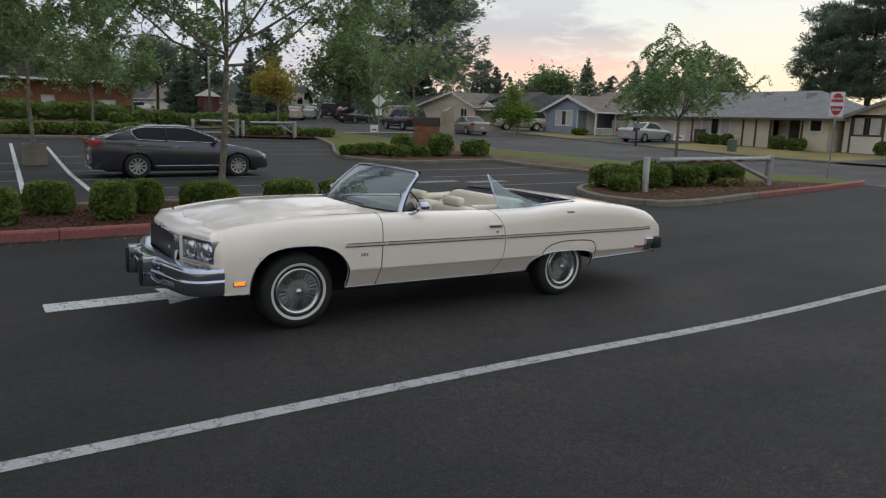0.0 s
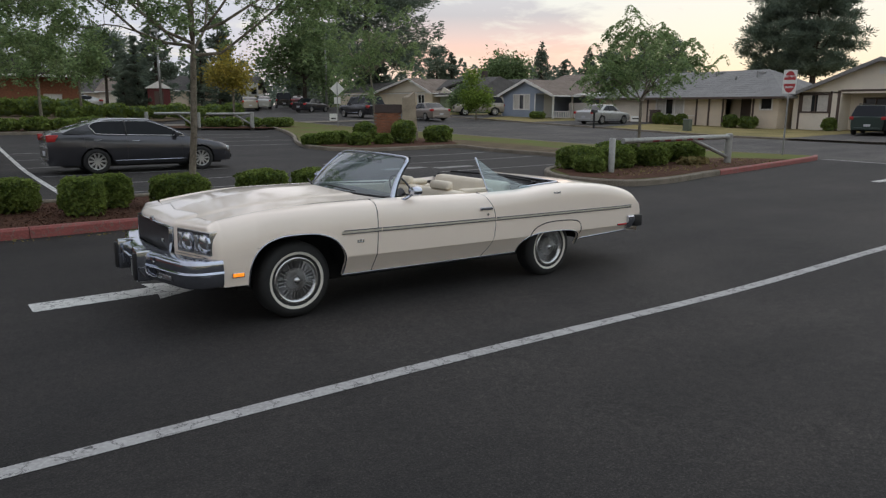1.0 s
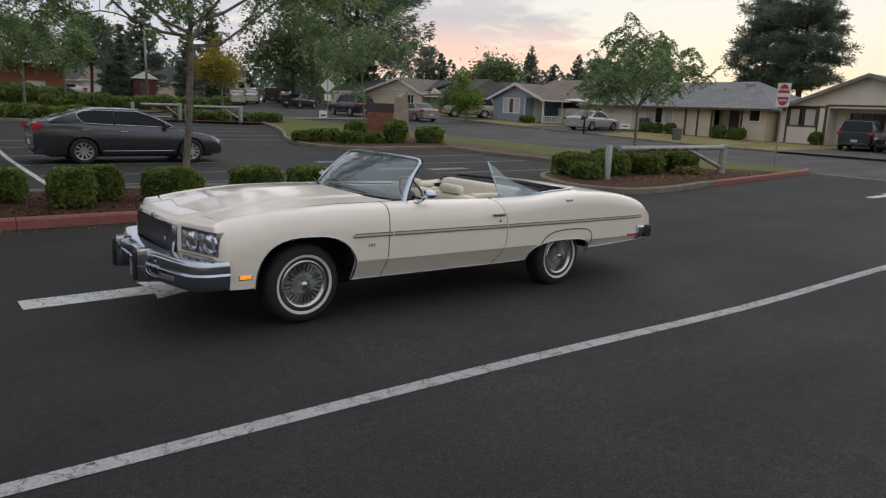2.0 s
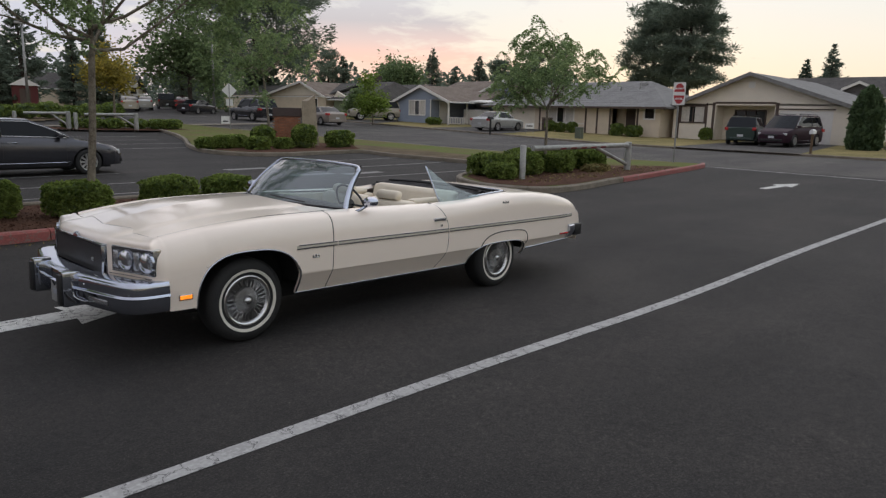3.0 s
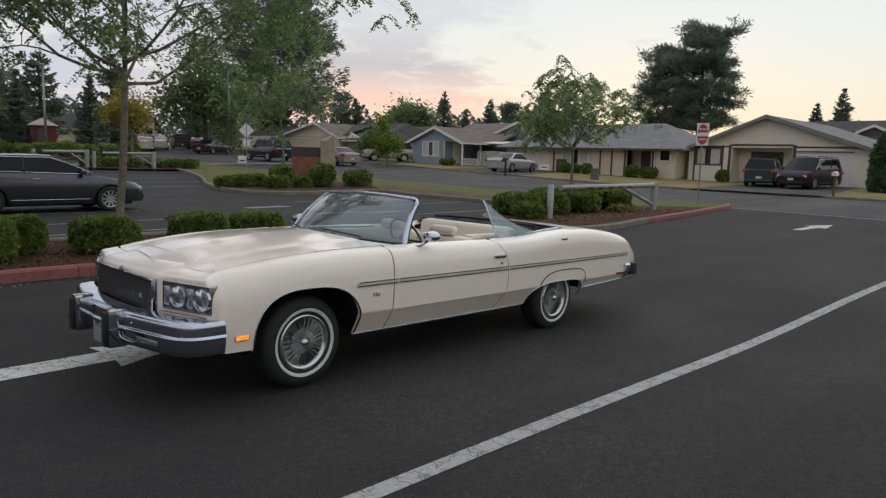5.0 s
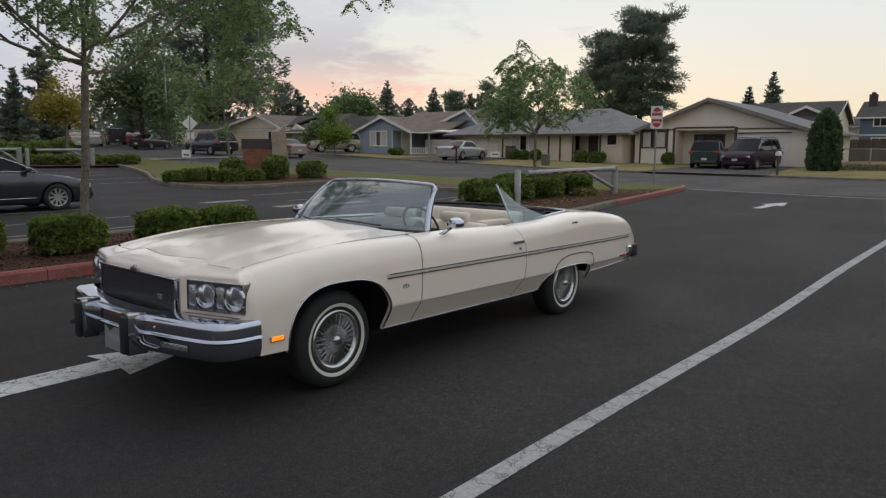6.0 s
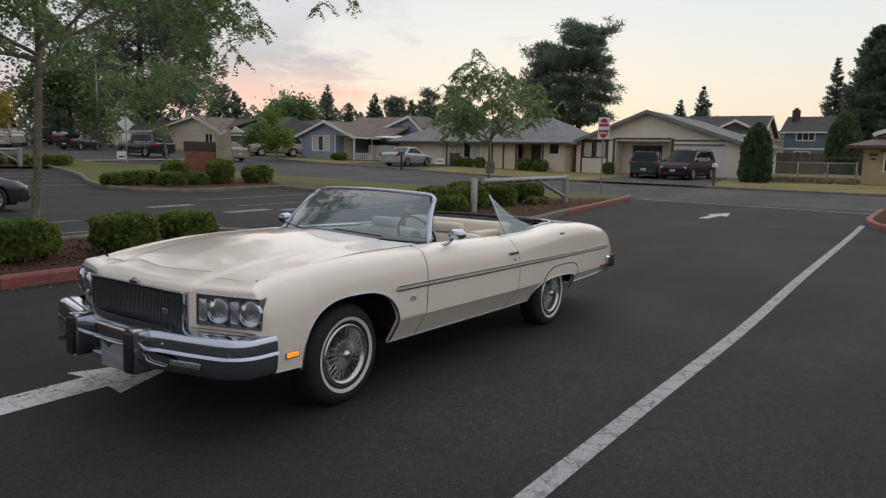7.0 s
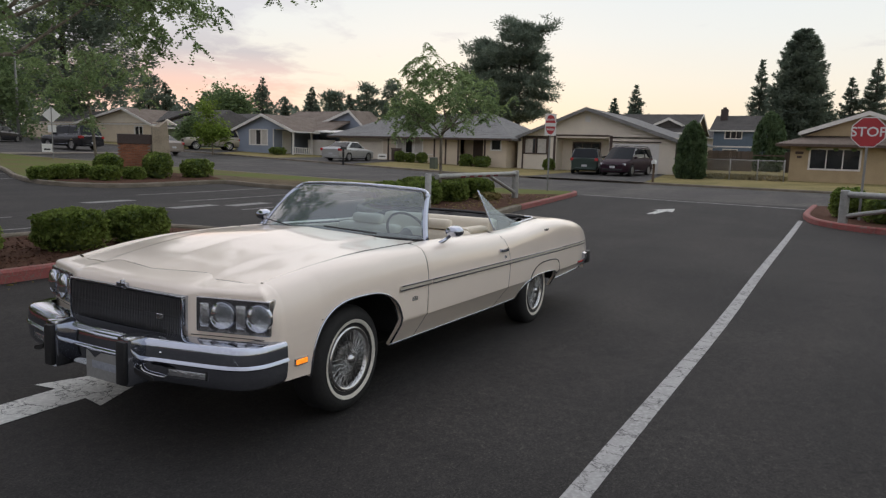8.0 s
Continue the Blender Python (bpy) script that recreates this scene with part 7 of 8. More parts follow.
def grow(bm, rng, start, way, length, radius, depth, tips, spread=0.7, rise=0.12, kids=3):
    """A limb that bends, tapers and forks; the places where leaves sit are gathered in tips."""
    p, d = Vector(start), Vector(way).normalized()
    pts, radii = [p.copy()], [radius]
    n = 5
    for k in range(n):
        d = (d + Vector(rng.normal(size=3)) * 0.16 + Vector((0, 0, rise))).normalized()
        p = p + d * (length / n)
        pts.append(p.copy())
        radii.append(radius * (1 - 0.62 * (k + 1) / n))
        if depth <= 1:
            tips.append((p.copy(), length))
    tube(bm, pts, radii, 4 if depth == 0 else 6, cap=False)
    if depth > 0:
        for k in range(kids):
            i = 2 + int(rng.integers(0, n - 1))
            side = Vector(rng.normal(size=3))
            side = (side - d * side.dot(d)).normalized()
            nd = (d * (1 - spread * 0.6) + side * spread).normalized()
            grow(bm, rng, pts[i], nd, length * (0.52 + 0.2 * rng.random()), radii[i] * 0.62, depth - 1, tips, spread, rise * 0.6, kids)


def broad_tree(label, x, y, height, fork, crown_r, trunk_r, leaf, seed, leaves=13300, size=0.066, limbs=6, lean=(0, 0), bark=None, z0=0.0, droop=0.25, clump=0.22, tilt=0.75, name="tree", fronds=False):
    rng = np.random.default_rng(seed)
    base_z = G(x, y) + z0
    t = thing(name, label, "tree", Matrix.Translation((x, y, base_z)))
    bm = bmesh.new()
    tips = []
    top = Vector((lean[0] * 0.4, lean[1] * 0.4, fork))
    mid = [Vector((0, 0, -0.15)), Vector((0, 0, 0.08)), Vector((top.x * 0.3 + rng.normal() * 0.03, top.y * 0.3, fork * 0.5)), top]
    tube(bm, mid, [trunk_r * 1.5, trunk_r * 1.1, trunk_r * 0.95, trunk_r * 0.85], 10, cap=False)
    leader = height - fork
    for k in range(limbs):
        a = 2 * math.pi * (k + rng.random() * 0.6) / limbs
        up = 0.25 + 1.0 * rng.random() ** 1.2
        out = Vector((math.cos(a), math.sin(a), up * tilt)) + Vector((lean[0] * 0.25, lean[1] * 0.25, 0))
        s = Vector((0, 0, 0)).lerp(top, 1.0) + Vector((0, 0, leader * 0.10 * k / limbs))
        ln = min(crown_r * (0.85 + 0.3 * rng.random()), leader * 1.1) * 0.72
        grow(bm, rng, s, out, ln, trunk_r * 0.5, 2, tips, 0.75, 0.10, 3)
    grow(bm, rng, top, (lean[0] * 0.2, lean[1] * 0.2, 1), leader * 0.72, trunk_r * 0.62, 2, tips, 0.8, 0.18, 4)
    part("trunk", bm, bark or BARK, t, smooth=50)
    pts = np.array([p[0] for p in tips])
    if fronds:
        # feathery leaves: leaflets in two rows along drooping stalks
        per = 18
        m = leaves // per
        m = m // 4 * 4
        pick = rng.integers(0, len(pts), m // 4)
        root = np.repeat(pts[pick] + rng.normal(size=(m // 4, 3)) * clump * np.array([0.85, 0.85, 0.6]), 4, axis=0) + rng.normal(size=(m, 3)) * 0.03
        a = rng.random(m) * 2 * math.pi
        way = np.stack([np.cos(a), np.sin(a), -0.15 - 0.7 * rng.random(m) * droop], 1)
        side = np.stack([-np.sin(a), np.cos(a), np.zeros(m)], 1)
        ln = size * (5.0 + 3.0 * rng.random(m))
        s = (np.arange(per) // 2 + 0.5) / (per / 2)
        sg = np.where(np.arange(per) % 2, 1.0, -1.0)
        c = root[:, None] + way[:, None] * (ln[:, None] * s[None])[:, :, None] + side[:, None] * (sg * size * 0.62)[None, :, None]
        c[:, :, 2] -= 0.5 * (ln[:, None] * s[None] ** 2)
        c = c.reshape(-1, 3) + rng.normal(size=(m * per, 3)) * size * 0.15
        p, f = leaf_quads(c, size, rng, 0.5, 1.7, 0.3)
    else:
        pick = rng.integers(0, len(pts), leaves)
        off = rng.normal(size=(leaves, 3)) * clump
        off[:, 2] -= np.abs(rng.normal(size=leaves)) * clump * droop * 2
        p, f = leaf_quads(pts[pick] + off, size, rng, 0.5)
    part("crown", mesh_from(p, f), leaf, t)
    return t


def spray_quads(c, way, length, width, rng, loose=0.45):
    """Slim needle sprays that point along their way."""
    n = len(c)
    a = way + rng.normal(size=(n, 3)) * loose
    a /= np.linalg.norm(a, axis=1)[:, None] + 1e-9
    b = rng.normal(size=(n, 3))
    b -= a * (a * b).sum(1)[:, None]
    b /= np.linalg.norm(b, axis=1)[:, None] + 1e-9
    ln = (length * (0.6 + 0.8 * rng.random(n)))[:, None]
    w = width * 0.5
    p = np.stack([c - a * ln * 0.35, c + b * w, c + a * ln * 0.65, c - b * w], 1).reshape(-1, 3)
    return p, np.arange(4 * n).reshape(n, 4)


def conifer(label, x, y, height, base, radius, seed, quads=4000, length=0.5, width=0.14, power=0.9, ragged=0.35, trunk_r=0.3, name="conifer", gap=0.5, droop=0.20, bare=0.12):
    """A fir: whorls of boughs that sag and lift at the tips, set with needle sprays; power shapes the outline."""
    rng = np.random.default_rng(seed)
    t = thing(name, label, "tree", Matrix.Translation((x, y, G(x, y))))
    bm = bmesh.new()
    tube(bm, [(0, 0, -0.3), (0.02 * height * (rng.random() - 0.5), 0, height * 0.5), (0, 0, height * 0.985)], [trunk_r, trunk_r * 0.6, 0.03], 8, cap=False)
    boughs = []
    levels = max(9, int((height - base) / gap))
    for k in range(levels):
        for j in range(int(4 + 3 * rng.random())):
            u = min(0.99, (k + rng.random()) / levels)
            ln = max(0.22, radius * (1 - u) ** power * (1 - ragged + ragged * 1.25 * rng.random()))
            boughs.append((base + (height - base) * u, rng.random() * 2 * math.pi, ln, u))
    total = sum(q[2] for q in boughs)
    cs, ways = [], []
    for z, a, ln, u in boughs:
        out = np.array([math.cos(a), math.sin(a), 0.0])
        side = np.array([-math.sin(a), math.cos(a), 0.0])
        sag = ln * droop * (0.6 + 0.8 * rng.random()) * (1 - 0.7 * u)
        lift = ln * (0.10 + 0.30 * u)
        m = max(5, int(quads * ln / total))
        w = bare + (1 - bare) * rng.random(m) ** 0.75
        lat = rng.normal(size=m) * (0.30 * ln * (1.2 - w) + 0.05)
        zz = z - sag * np.sin(w * 2.2) + lift * w ** 2.5
        c = out[None] * (ln * w)[:, None] + side[None] * lat[:, None]
        c[:, 2] = zz - np.abs(rng.normal(size=m)) * (0.075 * ln + 0.06) + 0.02
        cs.append(c)
        ways.append(out[None] * 0.9 + side[None] * np.sign(lat)[:, None] * 0.65 + np.array([0, 0, 0.10])[None])
        if ln > 0.9:
            tube(bm, [(0, 0, z), tuple(out * ln * 0.5 + np.array([0, 0, z - sag * math.sin(1.1) + lift * 0.18])), tuple(out * ln * 0.92 + np.array([0, 0, z - sag * math.sin(2.0) + lift * 0.8]))], [0.05, 0.035, 0.012], 4, cap=False)
    part("trunk", bm, BARK_DARK, t, smooth=50)
    p, f = spray_quads(np.concatenate(cs), np.concatenate(ways), length, width, rng)
    part("crown", mesh_from(p, f), NEEDLE, t)
    return t


def pine(label, x, y, height, base, radius, seed, boughs=34, tufts=9, needles=75, trunk_r=0.35, length=0.40, width=0.10):
    """An old pine: level plates of tufted boughs with sky between them."""
    rng = np.random.default_rng(seed)
    t = thing("pine_tree", label, "tree", Matrix.Translation((x, y, G(x, y))))
    bm = bmesh.new()
    tube(bm, [(0, 0, -0.3), (0.15, 0.1, height * 0.45), (-0.1, 0.0, height * 0.8), (0, 0, height * 0.97)], [trunk_r, trunk_r * 0.75, trunk_r * 0.4, 0.05], 9, cap=False)
    cs, ways = [], []
    for k in range(boughs):
        u = (k + 0.7 * rng.random()) / boughs
        a = 2.4 * k + rng.random() * 0.9
        reach = radius * lerp_table([(0.0, 0.62), (0.18, 0.95), (0.42, 1.0), (0.68, 0.92), (0.86, 0.74), (1.0, 0.34)], u) * (0.62 + 0.45 * rng.random())
        z = base + (height - base) * u
        out = Vector((math.cos(a), math.sin(a), 0))
        rise = 0.10 + 0.40 * u + 0.22 * rng.normal()
        tip = out * reach + Vector((0, 0, z + reach * rise))
        mid = out * reach * 0.55 + Vector((0, 0, z + reach * rise * 0.25))
        tube(bm, [(0, 0, z - 0.2), mid, tip], [0.10 * (1.15 - u), 0.06 * (1.15 - u), 0.015], 5, cap=False)
        for j in range(max(4, int(tufts * (0.5 + reach / radius)))):
            w = 0.35 + 0.68 * rng.random() ** 0.8
            fan = 0.30 * reach * (0.35 + w) * rng.normal() * 0.7
            ctr = np.array(mid.lerp(tip, max(0.0, (w - 0.55) / 0.45)) if w > 0.55 else Vector((0, 0, z - 0.1)).lerp(mid, w / 0.55)) + np.array([-math.sin(a), math.cos(a), 0]) * fan
            ctr[2] += 0.12 + 0.10 * rng.normal()
            m = int(needles * (0.7 + 0.6 * rng.random()))
            d = rng.normal(size=(m, 3)) * np.array([0.34, 0.34, 0.23])
            cs.append(ctr[None] + d)
            ways.append(d * 2.0 + np.array([out.x * 0.3, out.y * 0.3, 0.35])[None])
    part("trunk", bm, BARK_DARK, t, smooth=50)
    p, f = spray_quads(np.concatenate(cs), np.concatenate(ways), length, width, rng, 0.3)
    part("crown", mesh_from(p, f), NEEDLE, t)
    return t


def shrub_mesh(rx, ry, h, seed, leaves, size, box_like=3.6):
    """Leaf blades over the outside of a clipped, slightly lumpy shrub, two layers deep."""
    rng = np.random.default_rng(seed)
    d = rng.normal(size=(leaves, 3))
    d[:, 2] = np.abs(d[:, 2]) * 1.15 - 0.55
    d /= (np.abs(d) ** box_like).sum(1)[:, None] ** (1 / box_like)
    lump = np.array([noise.noise(Vector((v[0] * 2.2 + seed, v[1] * 2.2, v[2] * 2.2))) for v in d])
    r = 0.90 + 0.15 * lump - 0.20 * rng.random(leaves) ** 2 + 0.05 * (rng.random(leaves) > 0.93)
    c = d * r[:, None] * np.array([rx, ry, h * 0.52])[None] + np.array([0, 0, h * 0.47])
    c[:, 2] = np.maximum(c[:, 2], 0.02)
    return leaf_quads(c, size, rng, 0.8, 1.5)


def core_mesh(rx, ry, h):
    bm = bmesh.new()
    bmesh.ops.create_icosphere(bm, subdivisions=3, radius=1.0)
    for v in bm.verts:
        q = v.co
        k = (abs(q.x) ** 3.6 + abs(q.y) ** 3.6 + abs(q.z) ** 3.6) ** (1 / 3.6)
        q /= k
        w = 1 + 0.10 * noise.noise(q * 2.5)
        v.co = Vector((q.x * rx * 0.72 * w, q.y * ry * 0.72 * w, max(0.0, h * 0.47 + q.z * h * 0.42 * w)))
    return bm


def shrub(x, y, rx, ry, h, seed, label="clipped green boxwood shrub in bark mulch", leaves=3600, size=0.045, z0=0.1, leaf=None, group="clipped shrubs", yaw=0.0, name="shrub"):
    leaf = leaf or LEAF_BUSH
    t = thing(name, label, "shrub", Matrix.Translation((x, y, G(x, y) + z0 - 0.02)) @ pose(0, 0, 0, 0, 0, yaw), group=group)
    part("inner_growth", core_mesh(rx, ry, h), LEAF_DARK, t, "dark inner twigs and leaves", smooth=True)
    part("foliage", mesh_from(*shrub_mesh(rx, ry, h, seed, leaves, size)), leaf, t)
    return t


# long planter beside the lane
for k, (x, y, rx, ry, h) in enumerate([(-2.05, 6.75, 0.44, 0.42, 0.66), (-1.25, 7.75, 0.50, 0.46, 0.66), (-0.42, 6.72, 0.43, 0.42, 0.74), (0.18, 7.45, 0.40, 0.40, 0.70), (1.18, 7.02, 0.62, 0.50, 0.68), (2.62, 6.85, 0.62, 0.48, 0.70), (3.78, 6.95, 0.60, 0.46, 0.66), (-3.3, 6.9, 0.5, 0.46, 0.7), (-4.6, 7.1, 0.5, 0.46, 0.7)]):
    shrub(x, y, rx * 0.80, ry * 0.84, h * 0.88, 11 + k, leaves=5600, size=0.040)
# shrubs round the brick sign
for k, (x, y, rx, ry, h) in enumerate([(11.25, 21.8, 0.46, 0.40, 0.50), (11.95, 21.7, 0.50, 0.42, 0.58), (12.65, 21.9, 0.48, 0.42, 0.60), (14.05, 22.1, 0.52, 0.46, 0.98), (12.9, 20.7, 0.52, 0.42, 0.60), (14.15, 20.7, 0.38, 0.36, 0.54), (15.28, 20.8, 0.54, 0.48, 1.12), (17.08, 20.6, 0.74, 0.46, 0.84)]):
    shrub(x, y, rx, ry, h, 40 + k, leaves=2200, size=0.075, label="clipped green shrub beside the brick sign")
# shrubs under the swing gate
for k, (x, y, rx, ry, h) in enumerate([(12.6, 8.0, 0.75, 0.7, 0.86), (13.7, 7.7, 0.72, 0.65, 0.86), (14.6, 8.3, 0.8, 0.7, 0.95), (15.2, 7.5, 0.65, 0.55, 0.80), (16.1, 8.2, 0.85, 0.7, 0.95), (17.1, 7.6, 0.65, 0.6, 0.85), (17.6, 8.7, 0.8, 0.7, 0.9), (12.0, 7.1, 0.45, 0.45, 0.6)]):
    shrub(x, y, rx * 0.84, ry * 0.9, h * 0.82, 60 + k, leaves=3600, size=0.06, label="dark green shrub behind the pipe gate")
shrub(16.5, 6.9, 0.6, 0.32, 0.26, 75, "low dried tan shrub in mulch", 900, 0.08, leaf=DRYGRASS)
for k, (x, y, rx, ry, h) in enumerate([(17.2, -3.9, 0.6, 0.6, 0.8), (16.6, -5.0, 0.8, 0.7, 0.75), (17.9, -5.2, 0.9, 0.8, 0.7), (16.4, -6.6, 0.9, 0.8, 0.7), (18.2, -3.0, 0.45, 0.45, 0.85)]):
    shrub(x, y, rx, ry, h, 80 + k, leaves=1600, size=0.08, label="dark green shrub in the exit island")
# low hedge along the back of the lot, and the taller one before the brick building
for k in range(12):
    shrub(-9.0 + 1.3 * k, 35.2 + 0.15 * (k % 3), 0.75, 0.6, 0.64 + 0.10 * (k % 2), 100 + k, leaves=700, size=0.13, label="dark low hedge shrub along the kerb", group="lot hedge")
for k in range(9):
    shrub(-12.0 + 2.5 * k, 55.5, 1.5, 0.9, 1.35 + 0.15 * (k % 2), 120 + k, leaves=600, size=0.22, label="dark tall hedge before the brick building", group="building hedge")
for k, (x, y) in enumerate([(12.5, 37.0), (13.4, 36.6), (14.6, 36.2), (15.6, 35.8), (16.4, 35.6), (11.4, 37.3)]):
    shrub(x, y, 0.55, 0.5, 0.62, 140 + k, leaves=500, size=0.12, label="small round shrub in the far bed", group="far bed shrubs")
# dark hedge across the yard behind the footpath
for k in range(9):
    shrub(6.6 + 1.55 * k, 49.0 + 0.25 * k, 0.85, 0.7, 0.95 + 0.12 * (k % 3), 150 + k, leaves=600, size=0.15, label="dark rounded hedge shrub behind the footpath", group="yard hedge")
# shrubs against the houses
for k, (x, y, rx, ry, h) in enumerate([(42.8, 25.0, 0.45, 0.5, 1.05), (42.8, 26.1, 0.45, 0.5, 0.95), (42.8, 27.0, 0.45, 0.5, 1.05), (42.9, 19.9, 0.6, 0.75, 1.05), (42.9, 21.2, 0.5, 0.6, 1.15), (44.2, 15.2, 0.45, 0.5, 1.05), (43.8, 6.0, 0.5, 0.6, 1.1), (43.6, 5.0, 0.5, 0.5, 0.9), (40.6, 37.6, 0.6, 0.9, 0.8)]):
    shrub(x, y, rx * 0.85, ry * 0.85, h * 0.82, 160 + k, leaves=900, size=0.10, label="clipped dark shrub against the house wall", group="house shrubs")


def column_cedar(x, y, r, h, seed, label):
    rng = np.random.default_rng(seed)
    t = thing("cedar_tree", label, "tree", Matrix.Translation((x, y, G(x, y) + 0.08)))
    bm = bmesh.new()
    tube(bm, [(0, 0, -0.2), (0, 0, h * 0.9)], [0.12, 0.03], 8)
    part("trunk", bm, BARK_DARK, t)
    n = 5200
    u = rng.random(n)
    a = rng.random(n) * 2 * math.pi
    prof = np.interp(u, [0, 0.06, 0.3, 0.6, 0.85, 0.95, 1.0], [0.72, 0.92, 1.0, 0.92, 0.62, 0.34, 0.06])
    lob = 1 + 0.10 * np.sin(3 * a + 1.0) + 0.06 * np.sin(7 * a + 9 * u)
    rr = r * prof * lob * (0.72 + 0.3 * rng.random(n) ** 0.5)
    c = np.stack([rr * np.cos(a), rr * np.sin(a), u * h + 0.05], 1)
    p, f = leaf_quads(c, 0.16, rng, 2.2, 2.0)
    part("crown", mesh_from(p, f), CEDAR, t)
    return t


column_cedar(40.0, 4.75, 0.80, 3.25, 5, "dense columnar dark green arborvitae by the drive")
column_cedar(62.0, 2.2, 1.3, 4.9, 6, "broad dark green arborvitae behind the fence")

# young locust trees of the lot
broad_tree("young locust tree with a feathery green crown, slim grey trunk", 1.36, 7.0, 6.5, 2.55, 3.4, 0.058, LEAF_LOCUST, 3, leaves=72000, size=0.034, limbs=8, lean=(0.4, -0.2), z0=0.1, clump=0.22, droop=0.7, tilt=0.38, fronds=True)
broad_tree("young locust tree with a feathery green crown in a planter", -0.66, 19.9, 6.4, 2.6, 3.3, 0.06, LEAF_LOCUST, 8, leaves=44000, size=0.056, limbs=8, z0=0.55, clump=0.24, droop=0.8, tilt=0.5, fronds=True)
broad_tree("young open-crowned tree in the gate island", 14.9, 7.75, 4.15, 1.85, 2.0, 0.048, LEAF_LOCUST, 21, leaves=17000, size=0.048, limbs=7, z0=0.1, clump=0.21, droop=0.6, tilt=0.9, fronds=True)
broad_tree("young locust tree with a feathery crown in the planter", -4.7, 7.1, 6.6, 2.6, 3.2, 0.06, LEAF_LOCUST, 14, leaves=60000, size=0.046, limbs=8, z0=0.1, clump=0.18, droop=0.8, tilt=0.6, fronds=True)
broad_tree("small green tree along the hedge strip", 3.1, 35.6, 5.4, 2.7, 1.9, 0.08, LEAF_LOCUST, 31, leaves=5000, size=0.10, limbs=6, clump=0.28, droop=0.05)
broad_tree("small green tree on the back lawn", 7.6, 50.0, 5.6, 2.9, 2.0, 0.09, LEAF_LOCUST, 32, leaves=4500, size=0.13, limbs=6, clump=0.32, droop=0.05)
broad_tree("green tree at the edge of the lot", -5.5, 32.0, 7.8, 4.0, 2.9, 0.11, LEAF_LOCUST, 33, leaves=6500, size=0.12, limbs=7, clump=0.36, droop=0.05)
broad_tree("green tree at the edge of the lot", -1.5, 47.0, 9.0, 4.7, 3.2, 0.13, LEAF_LOCUST, 34, leaves=6500, size=0.15, limbs=7, clump=0.4, droop=0.05)
broad_tree("small tree with yellowing leaves", 15.4, 41.3, 4.5, 2.2, 1.8, 0.08, LEAF_YELLOW, 35, leaves=4940, size=0.112, limbs=6, clump=0.32)
broad_tree("spreading dark green street tree", 25.1, 38.9, 7.2, 3.5, 4.6, 0.085, LEAF_LOCUST, 36, leaves=9500, size=0.10, limbs=9, clump=0.30, tilt=0.42, droop=0.7, lean=(-0.6, 0.4), fronds=True)
broad_tree("small fresh green tree before the blue house", 34.9, 39.0, 3.7, 1.2, 1.2, 0.06, LEAF_LIME, 37, leaves=4940, size=0.112, limbs=6, clump=0.28)
broad_tree("round dark tree among the houses", 40.6, 47.9, 2.7, 1.1, 0.8, 0.07, LEAF_DARK, 38, leaves=4940, size=0.145, limbs=6, clump=0.34)
broad_tree("tall dark tree behind the street", 33.0, 66.0, 12.5, 3.4, 4.6, 0.24, LEAF_DARK, 41, leaves=11500, size=0.23, limbs=9, clump=0.8, bark=BARK_DARK)
broad_tree("leafy tree rising behind the brick building", -2.0, 76.0, 9.5, 3.0, 4.6, 0.3, LEAF_DARK, 44, leaves=9880, size=0.297, limbs=8, clump=0.8, bark=BARK_DARK)

# big conifers
pine("massive dark pine with layered limbs behind the houses", 73.4, 30.2, 15.0, 4.0, 4.3, 51, boughs=54, tufts=10)
pine("massive dark pine with layered limbs behind the houses", 75.9, 35.6, 13.2, 3.6, 4.0, 52, boughs=44, trunk_r=0.3)
conifer("huge old fir with feathery upswept boughs behind the street", 48.9, 78.9, 35.5, 6.0, 11.3, 39, quads=42000, length=0.74, width=0.16, power=0.60, ragged=0.45, trunk_r=0.45, gap=0.62, droop=0.12)
conifer("broad dark fir behind the two-storey house", 82.2, 1.1, 14.9, 0.8, 4.4, 53, quads=60000, length=0.42, width=0.13, ragged=0.22, trunk_r=0.4, power=0.48, gap=0.18, droop=0.06)
conifer("slim dark fir behind the roofs", 87.4, 5.4, 12.6, 2.0, 3.0, 54, quads=12000, length=0.34, width=0.11, ragged=0.4, gap=0.26)
conifer("distant fir on the skyline", 87.6, -3.9, 10.3, 2.0, 3.0, 55, quads=10000, length=0.34, width=0.11, ragged=0.4, gap=0.26)
conifer("distant fir on the skyline", 87.4, -6.2, 12.3, 2.0, 3.4, 56, quads=12000, length=0.34, width=0.11, ragged=0.4, gap=0.26)
conifer("distant fir on the skyline", 113.4, 29.9, 10.2, 2.0, 3.0, 57, quads=8000, length=0.40, width=0.14, ragged=0.4, gap=0.28)
conifer("distant fir on the skyline", 112.6, 26.2, 12.3, 2.0, 4.0, 58, quads=11000, length=0.40, width=0.14, ragged=0.4, gap=0.28)
for k, (x, y, h, r) in enumerate([(87.3, 83.6, 11.0, 2.6), (89.0, 74.2, 9.5, 2.3), (90.8, 71.9, 8.9, 1.9), (91.3, 68.1, 8.6, 2.1), (93.7, 84.1, 7.9, 1.6), (67.7, 84.1, 8.4, 2.3), (96.0, 79.0, 7.6, 1.8), (99.0, 66.0, 8.2, 1.9), (64.0, 120.0, 13.0, 3.6)]):
    conifer("distant fir on the skyline", x, y, h, 1.2, r * 1.35, 200 + k, quads=6500, length=0.40, width=0.15, ragged=0.4, power=0.8, gap=0.28)
